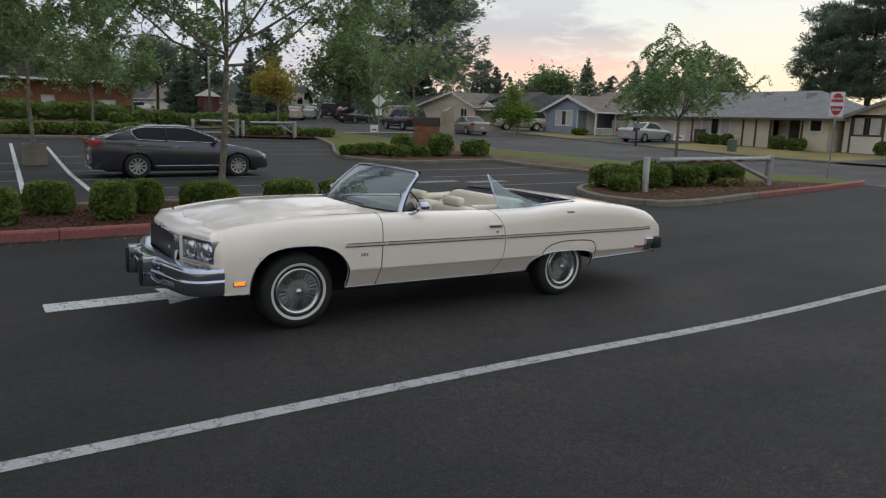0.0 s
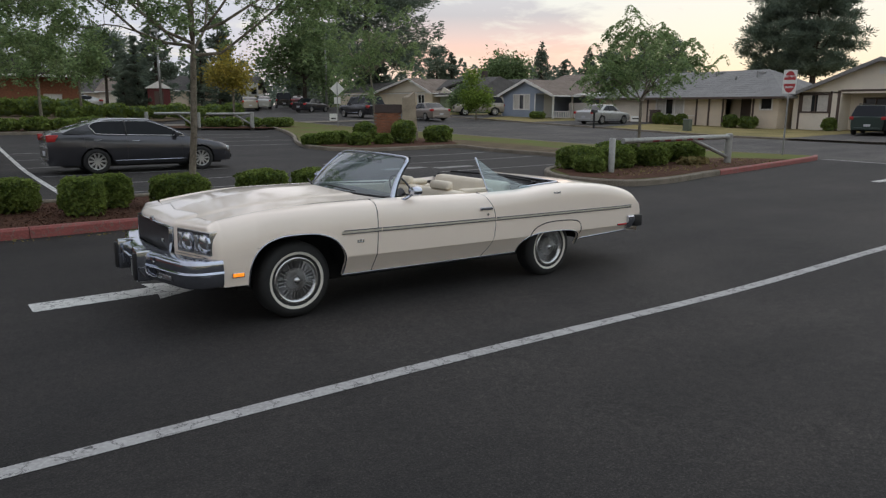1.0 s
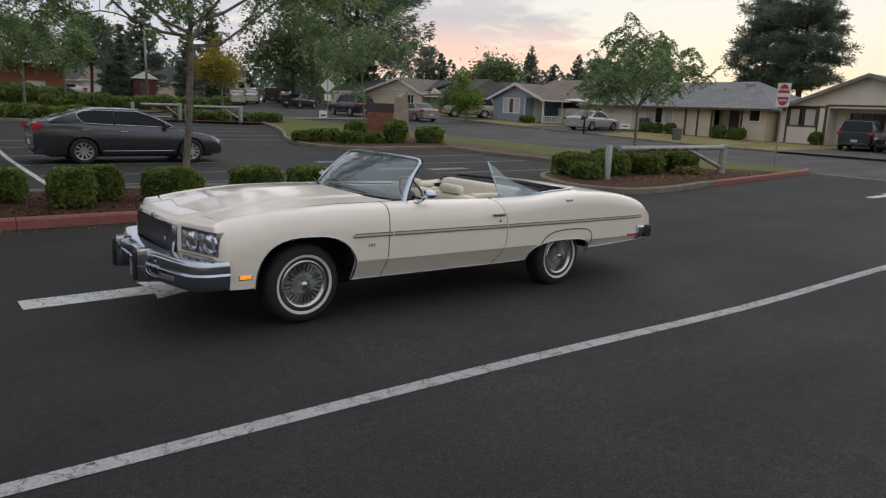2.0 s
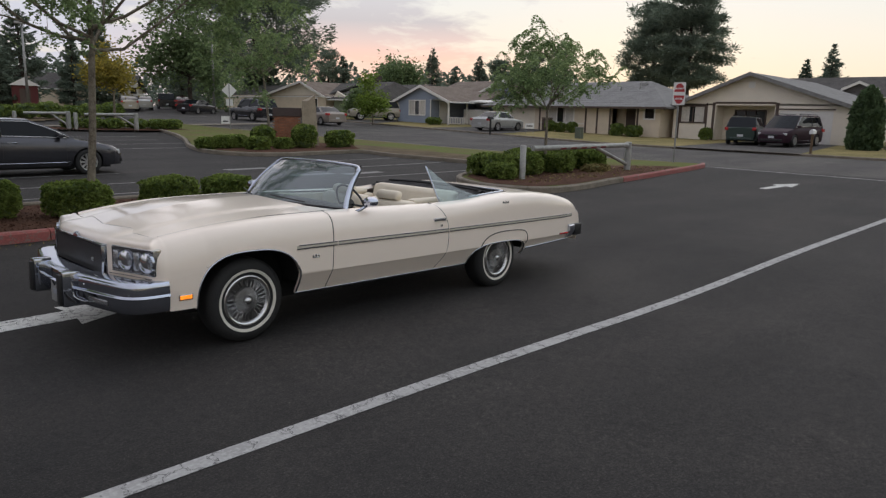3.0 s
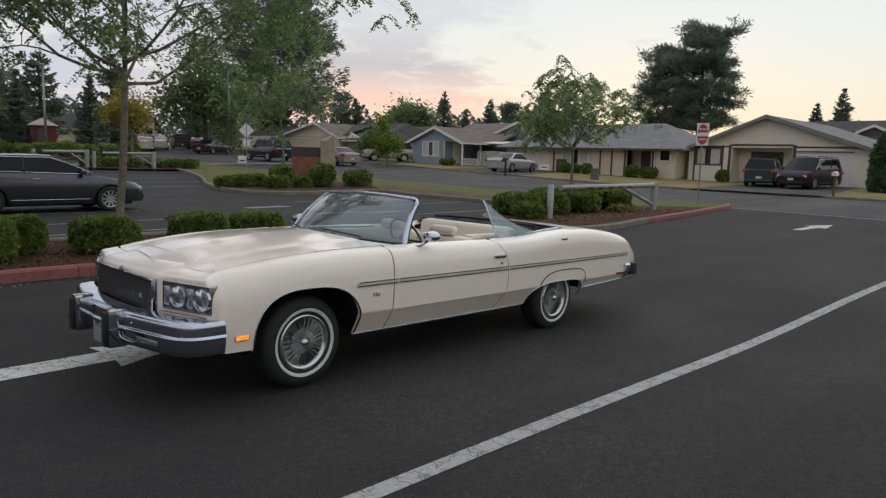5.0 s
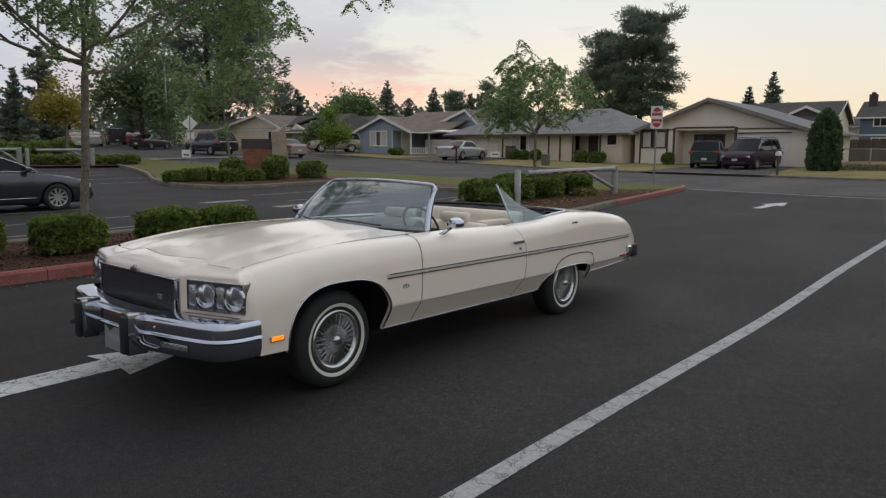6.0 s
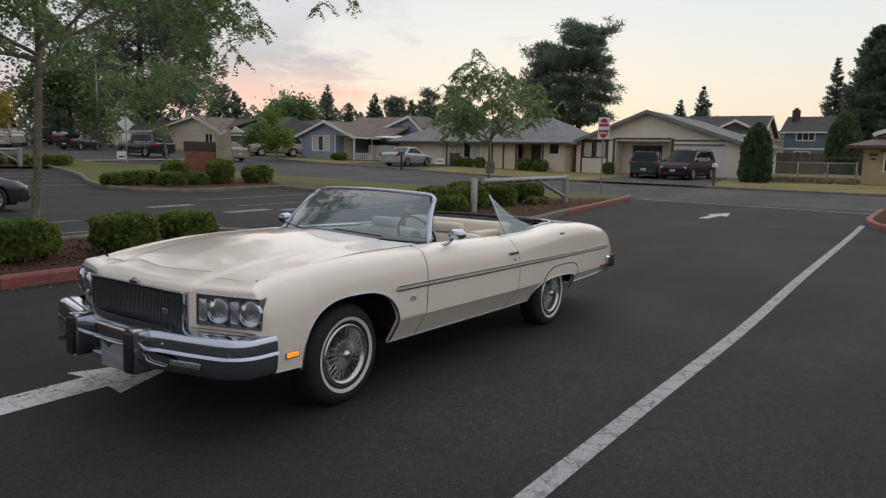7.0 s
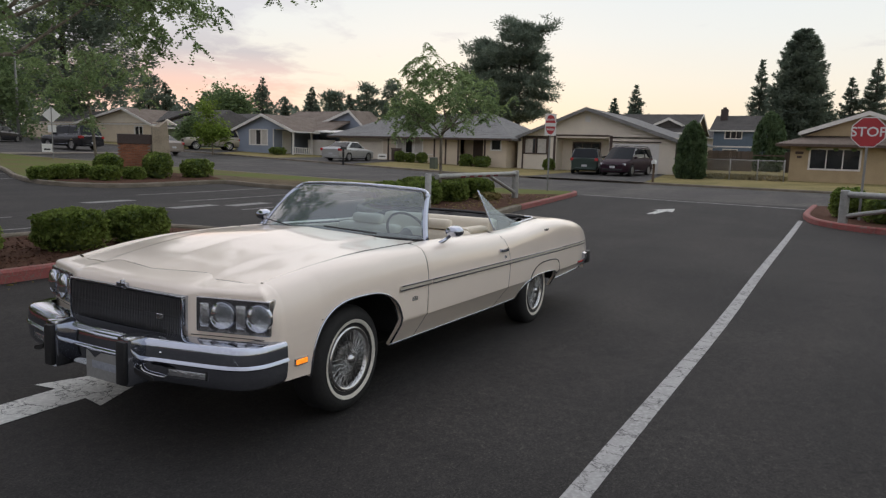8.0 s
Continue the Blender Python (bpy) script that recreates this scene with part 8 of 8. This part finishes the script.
for k, (x, y, h, r) in enumerate([(86.4, 61.1, 9.6, 2.1), (88.5, 57.6, 10.0, 2.0), (64.7, 84.0, 8.6, 2.1), (84.0, 65.5, 8.0, 1.8)]):
    pine("ragged distant pine on the skyline", x, y, h, 2.2, r, 220 + k, boughs=20, tufts=5, needles=34, trunk_r=0.2, length=0.5, width=0.17)
broad_tree("distant round tree on the skyline", 76.0, 80.8, 6.9, 1.6, 4.4, 0.3, LEAF_DARK, 240, leaves=22000, size=0.28, limbs=11, clump=0.95, bark=BARK_DARK)
for k, (x, y, h, r, p) in enumerate([(20.1, 76.0, 9.6, 2.9, 0.45), (16.0, 73.0, 7.2, 1.3, 0.9), (17.1, 72.7, 7.6, 1.6, 0.9), (25.1, 70.2, 9.7, 2.2, 0.42), (24.0, 96.0, 8.5, 2.8, 0.8), (30.5, 92.0, 9.5, 2.6, 0.9), (45.0, 92.0, 10.0, 3.0, 0.9), (4.0, 92.0, 7.5, 3.0, 0.9), (52.0, 84.0, 9.5, 2.6, 0.9), (50.0, 78.0, 8.6, 2.6, 0.8)]):
    conifer("dark fir beyond the lot", x, y, h, 0.9, r, 260 + k, quads=7000, length=0.45, width=0.15, power=p, ragged=0.35, gap=0.42)
pine("open-crowned pine with a bare trunk beyond the lot", 10.1, 53.8, 6.4, 3.2, 1.7, 290, boughs=18, tufts=6, needles=40, trunk_r=0.14, length=0.32, width=0.10)


def far_woods():
    rng = np.random.default_rng(77)
    c = []
    for k in range(230):
        # tall and far along the street side, nearer behind the lot
        # the nearer arc stays out of view, added to darken what the chrome reflects
        a = radians(-4 - 54 * k / 110) if k < 110 else radians(-118 - 222 * (k - 110) / 120)
        rr = (165 if k < 110 else 62) + 40 * rng.random()
        x, y = -3 - rr * math.sin(a), -4 + rr * math.cos(a)
        h = 7.5 + 5.5 * rng.random()
        m = 420
        u = rng.random(m)
        w = (1 - u) ** 0.7 * (2.2 + 1.6 * rng.random())
        t = rng.random(m) * 2 * math.pi
        c.append(np.stack([x + w * np.cos(t) * 1.8, y + w * np.sin(t) * 1.8, (1.4 if k < 110 else 0.3) + u * h], 1))
    p, f = leaf_quads(np.concatenate(c), 0.55, rng, 0.6, 1.5)
    return tagged(part("far_woods", mesh_from(p, f), NEEDLE), "dark line of far woods along the horizon, with an unseen arc added behind for dark reflections", "woods", kind="stuff")


far_woods()


def scatter(name, label, category, area, n, size, mat, seed, lift, upright=0.3):
    """Loose litter or blades over an area (x0, x1, y0, y1)."""
    rng = np.random.default_rng(seed)
    x = area[0] + (area[1] - area[0]) * rng.random(n)
    y = area[2] + (area[3] - area[2]) * rng.random(n)
    c = np.array([(a, b, G(a, b) + lift) for a, b in zip(x, y)])
    p, f = leaf_quads(c, size, rng, upright, 1.8)
    return tagged(part(name, mesh_from(p, f), mat), label, category, kind="stuff")


scatter("dry_weeds", "tall dry weeds along the chain-link fence", "grass", (41.6, 44.5, -0.1, 4.1), 4200, 0.20, DRYGRASS, 8, 0.16, 2.4)
scatter("bark_chips", "loose bark chips on the planter bed", "mulch", (-6, 5.0, 5.85, 8.5), 6000, 0.022, MULCH, 5, 0.112)
scatter("leaf_litter", "dry leaf litter along the red kerb", "litter", (-6, 4.2, 5.2, 5.56), 260, 0.03, DRYGRASS, 6, 0.008)
scatter("leaf_litter", "dry leaf litter on the gate bed", "litter", (11.5, 19.5, 5.7, 7.2), 500, 0.035, DRYGRASS, 7, 0.145)


# ---- parked vehicles ----
CHARCOAL = material("charcoal_car_paint", (0.062, 0.062, 0.072), rough=0.18, metal=0.5, var=0.04, fine=300, bump=0, coat=0.5)
SILVER = material("silver_car_paint", (0.46, 0.46, 0.45), rough=0.3, metal=0.5, var=0.04, fine=300, bump=0, coat=0.4)
TAUPE = material("taupe_car_paint", (0.30, 0.255, 0.22), rough=0.3, metal=0.3, var=0.04, fine=300, bump=0, coat=0.4)
FOREST = material("dark_green_car_paint", (0.030, 0.050, 0.042), rough=0.28, metal=0.2, var=0.05, fine=300, bump=0, coat=0.4)
PLUM = material("plum_car_paint", (0.030, 0.013, 0.021), rough=0.5, metal=0.0, var=0.05, fine=300, bump=0, coat=0.03, spec=0.14)
BLACKCAR = material("black_car_paint", (0.018, 0.018, 0.022), rough=0.25, metal=0.1, var=0.05, fine=300, bump=0, coat=0.4)
CHAMPAGNE = material("champagne_car_paint", (0.40, 0.36, 0.29), rough=0.3, metal=0.3, var=0.05, fine=300, bump=0, coat=0.4)
MAROON = material("maroon_car_paint", (0.10, 0.015, 0.02), rough=0.3, metal=0.1, var=0.05, fine=300, bump=0, coat=0.4)
ALLOY = material("alloy_wheel", (0.55, 0.55, 0.55), rough=0.3, metal=0.85, var=0.08, bump=0)
CLEAR_LENS = material("clear_headlamp_lens", (0.60, 0.62, 0.64), rough=0.12, metal=0.4, var=0.2, scale=20, bump=0)
PLATE = material("number_plate", (0.55, 0.56, 0.58), rough=0.5, var=0.1, bump=0)

# Tables run from the nose (x = 0) to the tail. shoulder: x, height of bonnet, belt and boot.
# roof: foot of the windscreen, front and rear of the roof, foot of the rear window, roof height.
SEDAN = dict(L=4.86, half=0.925, wheels=(0.97, 3.746), r=0.335, sill=0.24, bow=1.35,
             shoulder=[(0.0, 0.54), (0.05, 0.64), (0.25, 0.745), (0.6, 0.825), (1.0, 0.89), (1.40, 0.945), (2.2, 0.975), (3.5, 1.02), (4.1, 1.075), (4.5, 1.105), (4.76, 1.10), (4.82, 1.03), (4.86, 0.86)],
             plan=[(0.0, 0.62), (0.12, 0.80), (0.4, 0.93), (1.0, 0.99), (2.2, 1.0), (3.8, 0.99), (4.5, 0.92), (4.78, 0.82), (4.86, 0.72)],
             roof=(1.22, 2.28, 3.45, 4.50, 1.455), rear_edge=(3.72, 3.79, 3.86, 3.84, 3.72, 3.52))
OLDSEDAN = dict(L=4.75, half=0.89, wheels=(0.92, 3.62), r=0.32, sill=0.24,
                shoulder=[(0.0, 0.60), (0.06, 0.70), (0.5, 0.80), (1.3, 0.90), (2.2, 0.93), (3.6, 0.96), (4.0, 0.99), (4.6, 0.98), (4.72, 0.94), (4.75, 0.78)],
                plan=[(0.0, 0.80), (0.15, 0.92), (0.6, 0.98), (2.2, 1.0), (4.2, 0.97), (4.6, 0.93), (4.75, 0.84)],
                roof=(1.35, 2.05, 3.20, 3.95, 1.40), back=0.25)
WAGON = dict(L=4.80, half=0.91, wheels=(0.95, 3.70), r=0.345, sill=0.28,
             shoulder=[(0.0, 0.66), (0.06, 0.76), (0.4, 0.88), (1.2, 0.98), (2.2, 1.03), (3.6, 1.07), (4.5, 1.10), (4.72, 1.06), (4.80, 0.92)],
             plan=[(0.0, 0.72), (0.15, 0.88), (0.5, 0.96), (2.2, 1.0), (4.2, 0.98), (4.65, 0.92), (4.80, 0.84)],
             roof=(1.20, 1.95, 4.25, 4.72, 1.62))
VAN = dict(L=4.90, half=0.96, wheels=(0.95, 3.90), r=0.335, sill=0.24,
           shoulder=[(0.0, 0.62), (0.06, 0.76), (0.4, 0.90), (1.0, 1.03), (2.2, 1.07), (4.5, 1.10), (4.8, 1.08), (4.90, 0.92)],
           plan=[(0.0, 0.70), (0.15, 0.86), (0.5, 0.95), (2.2, 1.0), (4.4, 0.98), (4.75, 0.93), (4.90, 0.86)],
           roof=(0.85, 1.75, 4.50, 4.82, 1.76))
SUV = dict(L=4.95, half=0.96, wheels=(0.95, 3.75), r=0.375, sill=0.34,
           shoulder=[(0.0, 0.82), (0.06, 0.96), (0.4, 1.04), (1.35, 1.08), (2.2, 1.10), (4.5, 1.12), (4.85, 1.10), (4.95, 0.95)],
           plan=[(0.0, 0.86), (0.12, 0.94), (0.5, 0.98), (2.2, 1.0), (4.5, 0.99), (4.8, 0.96), (4.95, 0.90)],
           roof=(1.35, 1.90, 4.45, 4.80, 1.80))


def parked_car(spec, x, y, heading, paint, label, detail=1, rack=False, z=None, category="car"):
    """A road car on its wheels; heading is the yaw of its nose, 0 along +y, positive to the left."""
    t = thing("parked_car", label, category, Matrix.Translation((x, y, G(x, y) if z is None else z)) @ pose(0, 0, 0, 0, 0, heading + 90) @ Matrix.Rotation(math.pi, 4, "Z") @ Matrix.Translation((-spec["L"] / 2, 0, 0)), group="parked cars")
    half, sill, R = spec["half"], spec["sill"], spec["r"]
    ar = R + 0.055

    def wide(xx, zz):
        zt = eased_table(spec["shoulder"], xx)
        u = (zz - sill) / max(0.05, zt - sill)
        f = lerp_table([(-0.1, 0.90), (0.0, 0.93), (0.25, 0.985), (0.55, 1.0), (0.80, 0.985), (0.93, 0.95), (1.0, 0.90)], u)
        return half * eased_table(spec["plan"], xx) * f

    def edge(xx):
        for c in spec["wheels"]:
            u = abs(xx - c) / ar
            if u < 1.0001:
                return max(sill, R + ar * math.sqrt(max(0.0, 1 - u * u)) * 0.97)
        return sill
    st = set(round(v, 4) for v in spaced(0.0, spec["L"], 34 if detail else 18))
    for c in spec["wheels"]:
        st |= {round(c - ar * math.cos(math.pi * k / 14), 4) for k in range(15)}
    st = sorted(st)
    bm = bmesh.new()
    n = 9
    rows = []
    for xx in st:
        zt, zb = eased_table(spec["shoulder"], xx), edge(xx)
        zb = min(zb, zt - 0.03)
        left = [(xx, -wide(xx, zb + (zt - zb) * (k / n) ** 0.9), zb + (zt - zb) * (k / n) ** 0.9) for k in range(n + 1)]
        w = left[-1][1]
        over = [(xx, w * v, zt + 0.035 * (1 - v * v)) for v in (0.9, 0.6, 0.25)]
        row = left + over
        row += [(a, -b, c) for a, b, c in row[::-1]]
        rows.append(row)
    vs = loft(bm, rows)
    bm.faces.new(vs[0])
    bm.faces.new(vs[-1])
    bmesh.ops.remove_doubles(bm, verts=bm.verts[:], dist=0.002)
    bmesh.ops.recalc_face_normals(bm, faces=bm.faces[:])
    part("body", bm, paint, t, smooth=38)
    part("chassis", boxes((0.35, spec["L"] - 0.35, -half * 0.80, half * 0.80, sill - 0.06, sill + 0.35)), UNDER, t, "dark chassis")
    a, b, c, d, zr = spec["roof"]
    ht = half * 0.74
    hb = half * 0.90
    bow = spec.get("bow", 1.0)

    def cab(inset):
        rws = []
        for u in (0.0, 0.2, 0.4, 0.6, 0.78, 0.92, 1.0):
            z0a, z0d = eased_table(spec["shoulder"], a) - 0.02, eased_table(spec["shoulder"], d) - 0.02
            xa = a + (b - a) * u ** bow
            xd = d + (c - d) * u ** bow
            k = hb + (ht - hb) * u ** 1.2 - inset
            zz = lambda base: base + (zr - 0.035 - base) * u
            ring = []
            for v in spaced(-1, 1, 6):
                ring.append((xa - 0.10 * (1 - v * v) * (1 - 0.4 * u) + inset, k * v, zz(z0a) + 0.012 * (1 - v * v)))
            zm0 = eased_table(spec["shoulder"], (a + d) / 2) - 0.02
            ring.append(((xa * 2 + xd) / 3, k, zm0 + (zr - 0.02 - zm0) * u))
            ring.append(((xa + xd * 2) / 3, k, zm0 + (zr - 0.02 - zm0) * u))
            for v in spaced(1, -1, 6):
                ring.append((xd + 0.06 * (1 - v * v) * (1 - 0.4 * u) - inset, k * v, zz(z0d) + 0.012 * (1 - v * v)))
            ring.append(((xa + xd * 2) / 3, -k, zm0 + (zr - 0.02 - zm0) * u))
            ring.append(((xa * 2 + xd) / 3, -k, zm0 + (zr - 0.02 - zm0) * u))
            rws.append(ring)
        return rws
    rws = cab(0.0)
    nr = len(rws[0])
    for nm, cols, mat in (("windscreen", range(0, 7), GLASS_DARK), ("rear_window", range(9, 16), GLASS_DARK), ("cabin_side", range(6, 10), paint), ("cabin_side", range(15, 19), paint)):
        bm = bmesh.new()
        loft(bm, [[r[k % nr] for k in cols] for r in rws])
        bmesh.ops.recalc_face_normals(bm, faces=bm.faces[:])
        part(nm, bm, mat, t, "dark tinted glass" if mat is GLASS_DARK else "", smooth=35)
    # side windows, set a little proud of the pillars
    back = spec.get("back", 0.16)
    us = (0.10, 0.30, 0.50, 0.68, 0.82, 0.90)

    def side_point(xx, u, sg, off):
        base = eased_table(spec["shoulder"], xx) - 0.02
        return (xx, sg * (hb + (ht - hb) * u ** 1.2 + off), base + (zr - 0.025 - base) * u)
    for sg in (-1, 1):
        fronts = [a + (b - a) * u ** bow + 0.14 + 0.10 * u ** 3 for u in us]
        rears = [d + (c - d) * u - back * (0.75 + 0.6 * (1 - u)) - 0.10 * u ** 3 for u in us]
        rears = spec.get("rear_edge", rears)
        bm = bmesh.new()
        loft(bm, [[side_point(f + (r - f) * k / 12, u, sg, 0.010) for k in range(13)] for f, r, u in zip(fronts, rears, us)])
        bmesh.ops.recalc_face_normals(bm, faces=bm.faces[:])
        part("side_window", bm, GLASS_DARK, t, "dark tinted side glass", smooth=35)
        loop = [side_point(f, u, sg, 0.012) for f, u in zip(fronts, us)]
        loop += [side_point(fronts[-1] + (rears[-1] - fronts[-1]) * k / 10, us[-1] + 0.012, sg, 0.012) for k in range(1, 10)]
        loop += [side_point(r, u, sg, 0.012) for r, u in list(zip(rears, us))[::-1]]
        loop += [side_point(rears[0] + (fronts[0] - rears[0]) * k / 10, us[0], sg, 0.012) for k in range(1, 11)]
        bm = bmesh.new()
        tube(bm, loop, 0.011, 6)
        part("window_trim", bm, CHROME_DULL if detail else BLACK, t, "thin bright window trim", smooth=True)
    bm = bmesh.new()
    top = rws[-1]
    cx = sum(p[0] for p in top) / len(top)
    ring2 = [((p[0] - cx) * 1.012 + cx, p[1] * 1.02, p[2] - 0.03) for p in top]
    ring3 = [((p[0] - cx) * 0.93 + cx, p[1] * 0.88, zr - 0.004) for p in top]
    ring4 = [((p[0] - cx) * 0.55 + cx, p[1] * 0.45, zr + 0.012) for p in top]
    v4 = loft(bm, [ring2, [(p[0], p[1] * 1.005, p[2] + 0.005) for p in top], ring3, ring4], closed=True)
    bm.faces.new(v4[-1])
    bmesh.ops.recalc_face_normals(bm, faces=bm.faces[:])
    part("roof_panel", bm, paint, t, smooth=40)
    mid = (b + c) / 2 + 0.1
    for sg in (-1, 1):
        bm = bmesh.new()
        tube(bm, [side_point(mid, u, sg, 0.012) for u in (0.08, 0.35, 0.6, 0.92)], 0.022, 6)
        part("pillar", bm, BLACK, t, "black centre pillar", smooth=True)
        # lamps
        xl = 0.17
        part("headlamp", boxes((xl - 0.10, xl + 0.26, sg * wide(xl, 0.66) * 0.86 - 0.10, sg * wide(xl, 0.66) * 0.86 + 0.10, eased_table(spec["shoulder"], 0.12) - 0.15, eased_table(spec["shoulder"], 0.12) - 0.02), bevel=0.03), CLEAR_LENS, t, "clear headlamp", smooth=50)
        xl = spec["L"] - 0.16
        zt = eased_table(spec["shoulder"], xl)
        part("tail_lamp", boxes((xl - 0.22, xl + 0.175, sg * wide(xl, zt - 0.15) * 0.92 - 0.13, sg * wide(xl, zt - 0.15) * 0.92 + 0.075, zt - 0.24, zt - 0.06), bevel=0.03), RED_LENS, t, "red tail lamp", smooth=50)
        mx = a + 0.42
        part("door_mirror", boxes((mx - 0.05, mx + 0.07, sg * (half + 0.01) - 0.09, sg * (half + 0.01) + 0.09, eased_table(spec["shoulder"], mx) + 0.02, eased_table(spec["shoulder"], mx) + 0.14), bevel=0.035), paint, t, smooth=50)
        if detail:
            for dx in (mid - 0.22, mid + 0.72):
                zz = eased_table(spec["shoulder"], dx) - 0.14
                part("door_handle", boxes((dx - 0.10, dx + 0.10, sg * wide(dx, zz) - 0.012, sg * wide(dx, zz) + 0.018, zz - 0.014, zz + 0.014), bevel=0.008), CHROME, t, "chrome door handle", smooth=50)
            for sx, lean_x in ((a + 0.28, 0.0), (mid, 0.0), (mid + 0.98, 0.10)):
                bm = bmesh.new()
                tube(bm, [(sx + lean_x * (zz - 0.3), sg * (wide(sx, zz) + 0.0005), zz) for zz in spaced(sill + 0.06, eased_table(spec["shoulder"], sx) - 0.01, 8)], 0.005, 4)
                part("door_gap", bm, BLACK, t, smooth=True)
            bm = bmesh.new()
            tube(bm, [(xx, sg * (wide(xx, sill + 0.10) + 0.004), sill + 0.10) for xx in spaced(spec["wheels"][0] + 0.46, spec["wheels"][1] - 0.46, 10)], 0.012, 6)
            part("sill_trim", bm, CHROME, t, "thin chrome sill strip", smooth=True)
    for xx, lab in ((0.02, "front"), (spec["L"] - 0.02, "rear")):
        s = -1 if lab == "front" else 1
        part("number_plate", boxes((xx + s * 0.02 - 0.01, xx + s * 0.02 + 0.01, -0.16, 0.16, 0.47, 0.60), bevel=0.004), PLATE, t, "blank pale number plate")
        part("bumper", boxes((xx - 0.05 - (0.03 if s > 0 else -0.0), xx + 0.05 + (0.0 if s > 0 else 0.03), -half * 0.66, half * 0.66, 0.30, 0.42), bevel=0.03), BLACK if lab == "front" else paint, t, smooth=50)
    part("grille", boxes((-0.025, 0.03, -half * 0.40, half * 0.40, 0.60, eased_table(spec["shoulder"], 0.03) - 0.02), bevel=0.012), BLACK, t, "dark grille", smooth=50)
    if rack:
        for sg in (-1, 1):
            bm = bmesh.new()
            tube(bm, [(b + 0.2, sg * ht * 0.86, zr + 0.07), (c - 0.1, sg * ht * 0.86, zr + 0.07)], 0.02, 6)
            for xx in (b + 0.25, (b + c) / 2, c - 0.15):
                tube(bm, [(xx, sg * ht * 0.86, zr - 0.01), (xx, sg * ht * 0.86, zr + 0.07)], 0.018, 6)
            part("roof_rail", bm, BLACK, t, "dark roof rail", smooth=True)
    for cx in spec["wheels"]:
        for sg in (-1, 1):
            w = new("wheel")
            w.parent = t
            w.matrix_basis = Matrix.Translation((cx, sg * (half - 0.02), R)) @ (pose(0, 0, 0) if sg < 0 else pose(0, 0, 0, 0, 0, 180))
            bm = bmesh.new()
            lathe_y(bm, [(0.01, R * 0.66), (0.0, R * 0.74), (-0.008, R * 0.86), (0.006, R * 0.96), (0.03, R), (0.17, R), (0.20, R * 0.9), (0.20, R * 0.6)], 32)
            part("tyre", bm, RUBBER, w, smooth=40)
            bm = bmesh.new()
            lathe_y(bm, [(0.06, 0.001), (0.06, R * 0.62)], 24)
            part("brake_shade", bm, UNDER, w)
            bm = bmesh.new()
            lathe_y(bm, [(0.05, R * 0.60), (0.0, R * 0.63), (-0.004, R * 0.67), (0.012, R * 0.685)], 32)
            lathe_y(bm, [(-0.002, 0.0005), (-0.001, 0.05), (0.05, 0.06)], 16)
            ns = 10 if detail else 7
            for k in range(ns):
                an = 2 * math.pi * k / ns
                ca, sa = math.cos(an), math.sin(an)
                q = []
                for rr, ww, yy in ((0.045, 0.020, 0.004), (R * 0.63, 0.026, -0.002)):
                    q.append([(rr * ca - ww * sa, yy, rr * sa + ww * ca), (rr * ca + ww * sa, yy, rr * sa - ww * ca), (rr * ca + ww * sa, yy + 0.03, rr * sa - ww * ca), (rr * ca - ww * sa, yy + 0.03, rr * sa + ww * ca)])
                loft(bm, q, closed=True)
            part("rim", bm, ALLOY, w, "spoked alloy rim", smooth=30)
    return t


parked_car(SEDAN, 2.80, 15.95, -90, CHARCOAL, "dark charcoal four-door sedan parked across a stall")
parked_car(OLDSEDAN, 38.8, 29.0, -86, SILVER, "older silver sedan standing in the driveway", z=G(38.6, 29.0) + 0.1)
parked_car(WAGON, 41.2, 11.4, -78, FOREST, "dark green wagon with roof rails in the driveway", rack=True, z=G(41.2, 11.7) + 0.11)
parked_car(VAN, 40.8, 8.75, 84, PLUM, "dark plum minivan facing the street in the driveway", rack=True, z=G(40.8, 9.0) + 0.11)
parked_car(SUV, 29.2, 47.6, 1, BLACKCAR, "black sport utility vehicle with a roof rack at the kerb", rack=True)
parked_car(OLDSEDAN, 31.4, 41.0, -8, TAUPE, "taupe sedan parked at the kerb")
parked_car(SUV, 40.6, 45.2, 60, CHAMPAGNE, "champagne sport utility vehicle in the driveway", rack=True, z=G(40.6, 45.2) + 0.1)
parked_car(OLDSEDAN, 31.4, 61.5, -60, BLACKCAR, "black sedan far along the street", detail=0)
for x, y, hd, pm, sp, lb in ((27.5, 68.5, -18, CHAMPAGNE, SEDAN, "pale sedan in the far lot"), (31.0, 73.0, -20, SILVER, SEDAN, "silver hatchback in the far lot"), (35.0, 76.0, -22, BLACKCAR, SUV, "dark car in the far lot"), (39.0, 80.0, -24, MAROON, SEDAN, "maroon sedan in the far lot"), (12.0, 76.0, 80, SILVER, SEDAN, "pale car beyond the trees")):
    parked_car(sp, x, y, hd, pm, lb, detail=0)
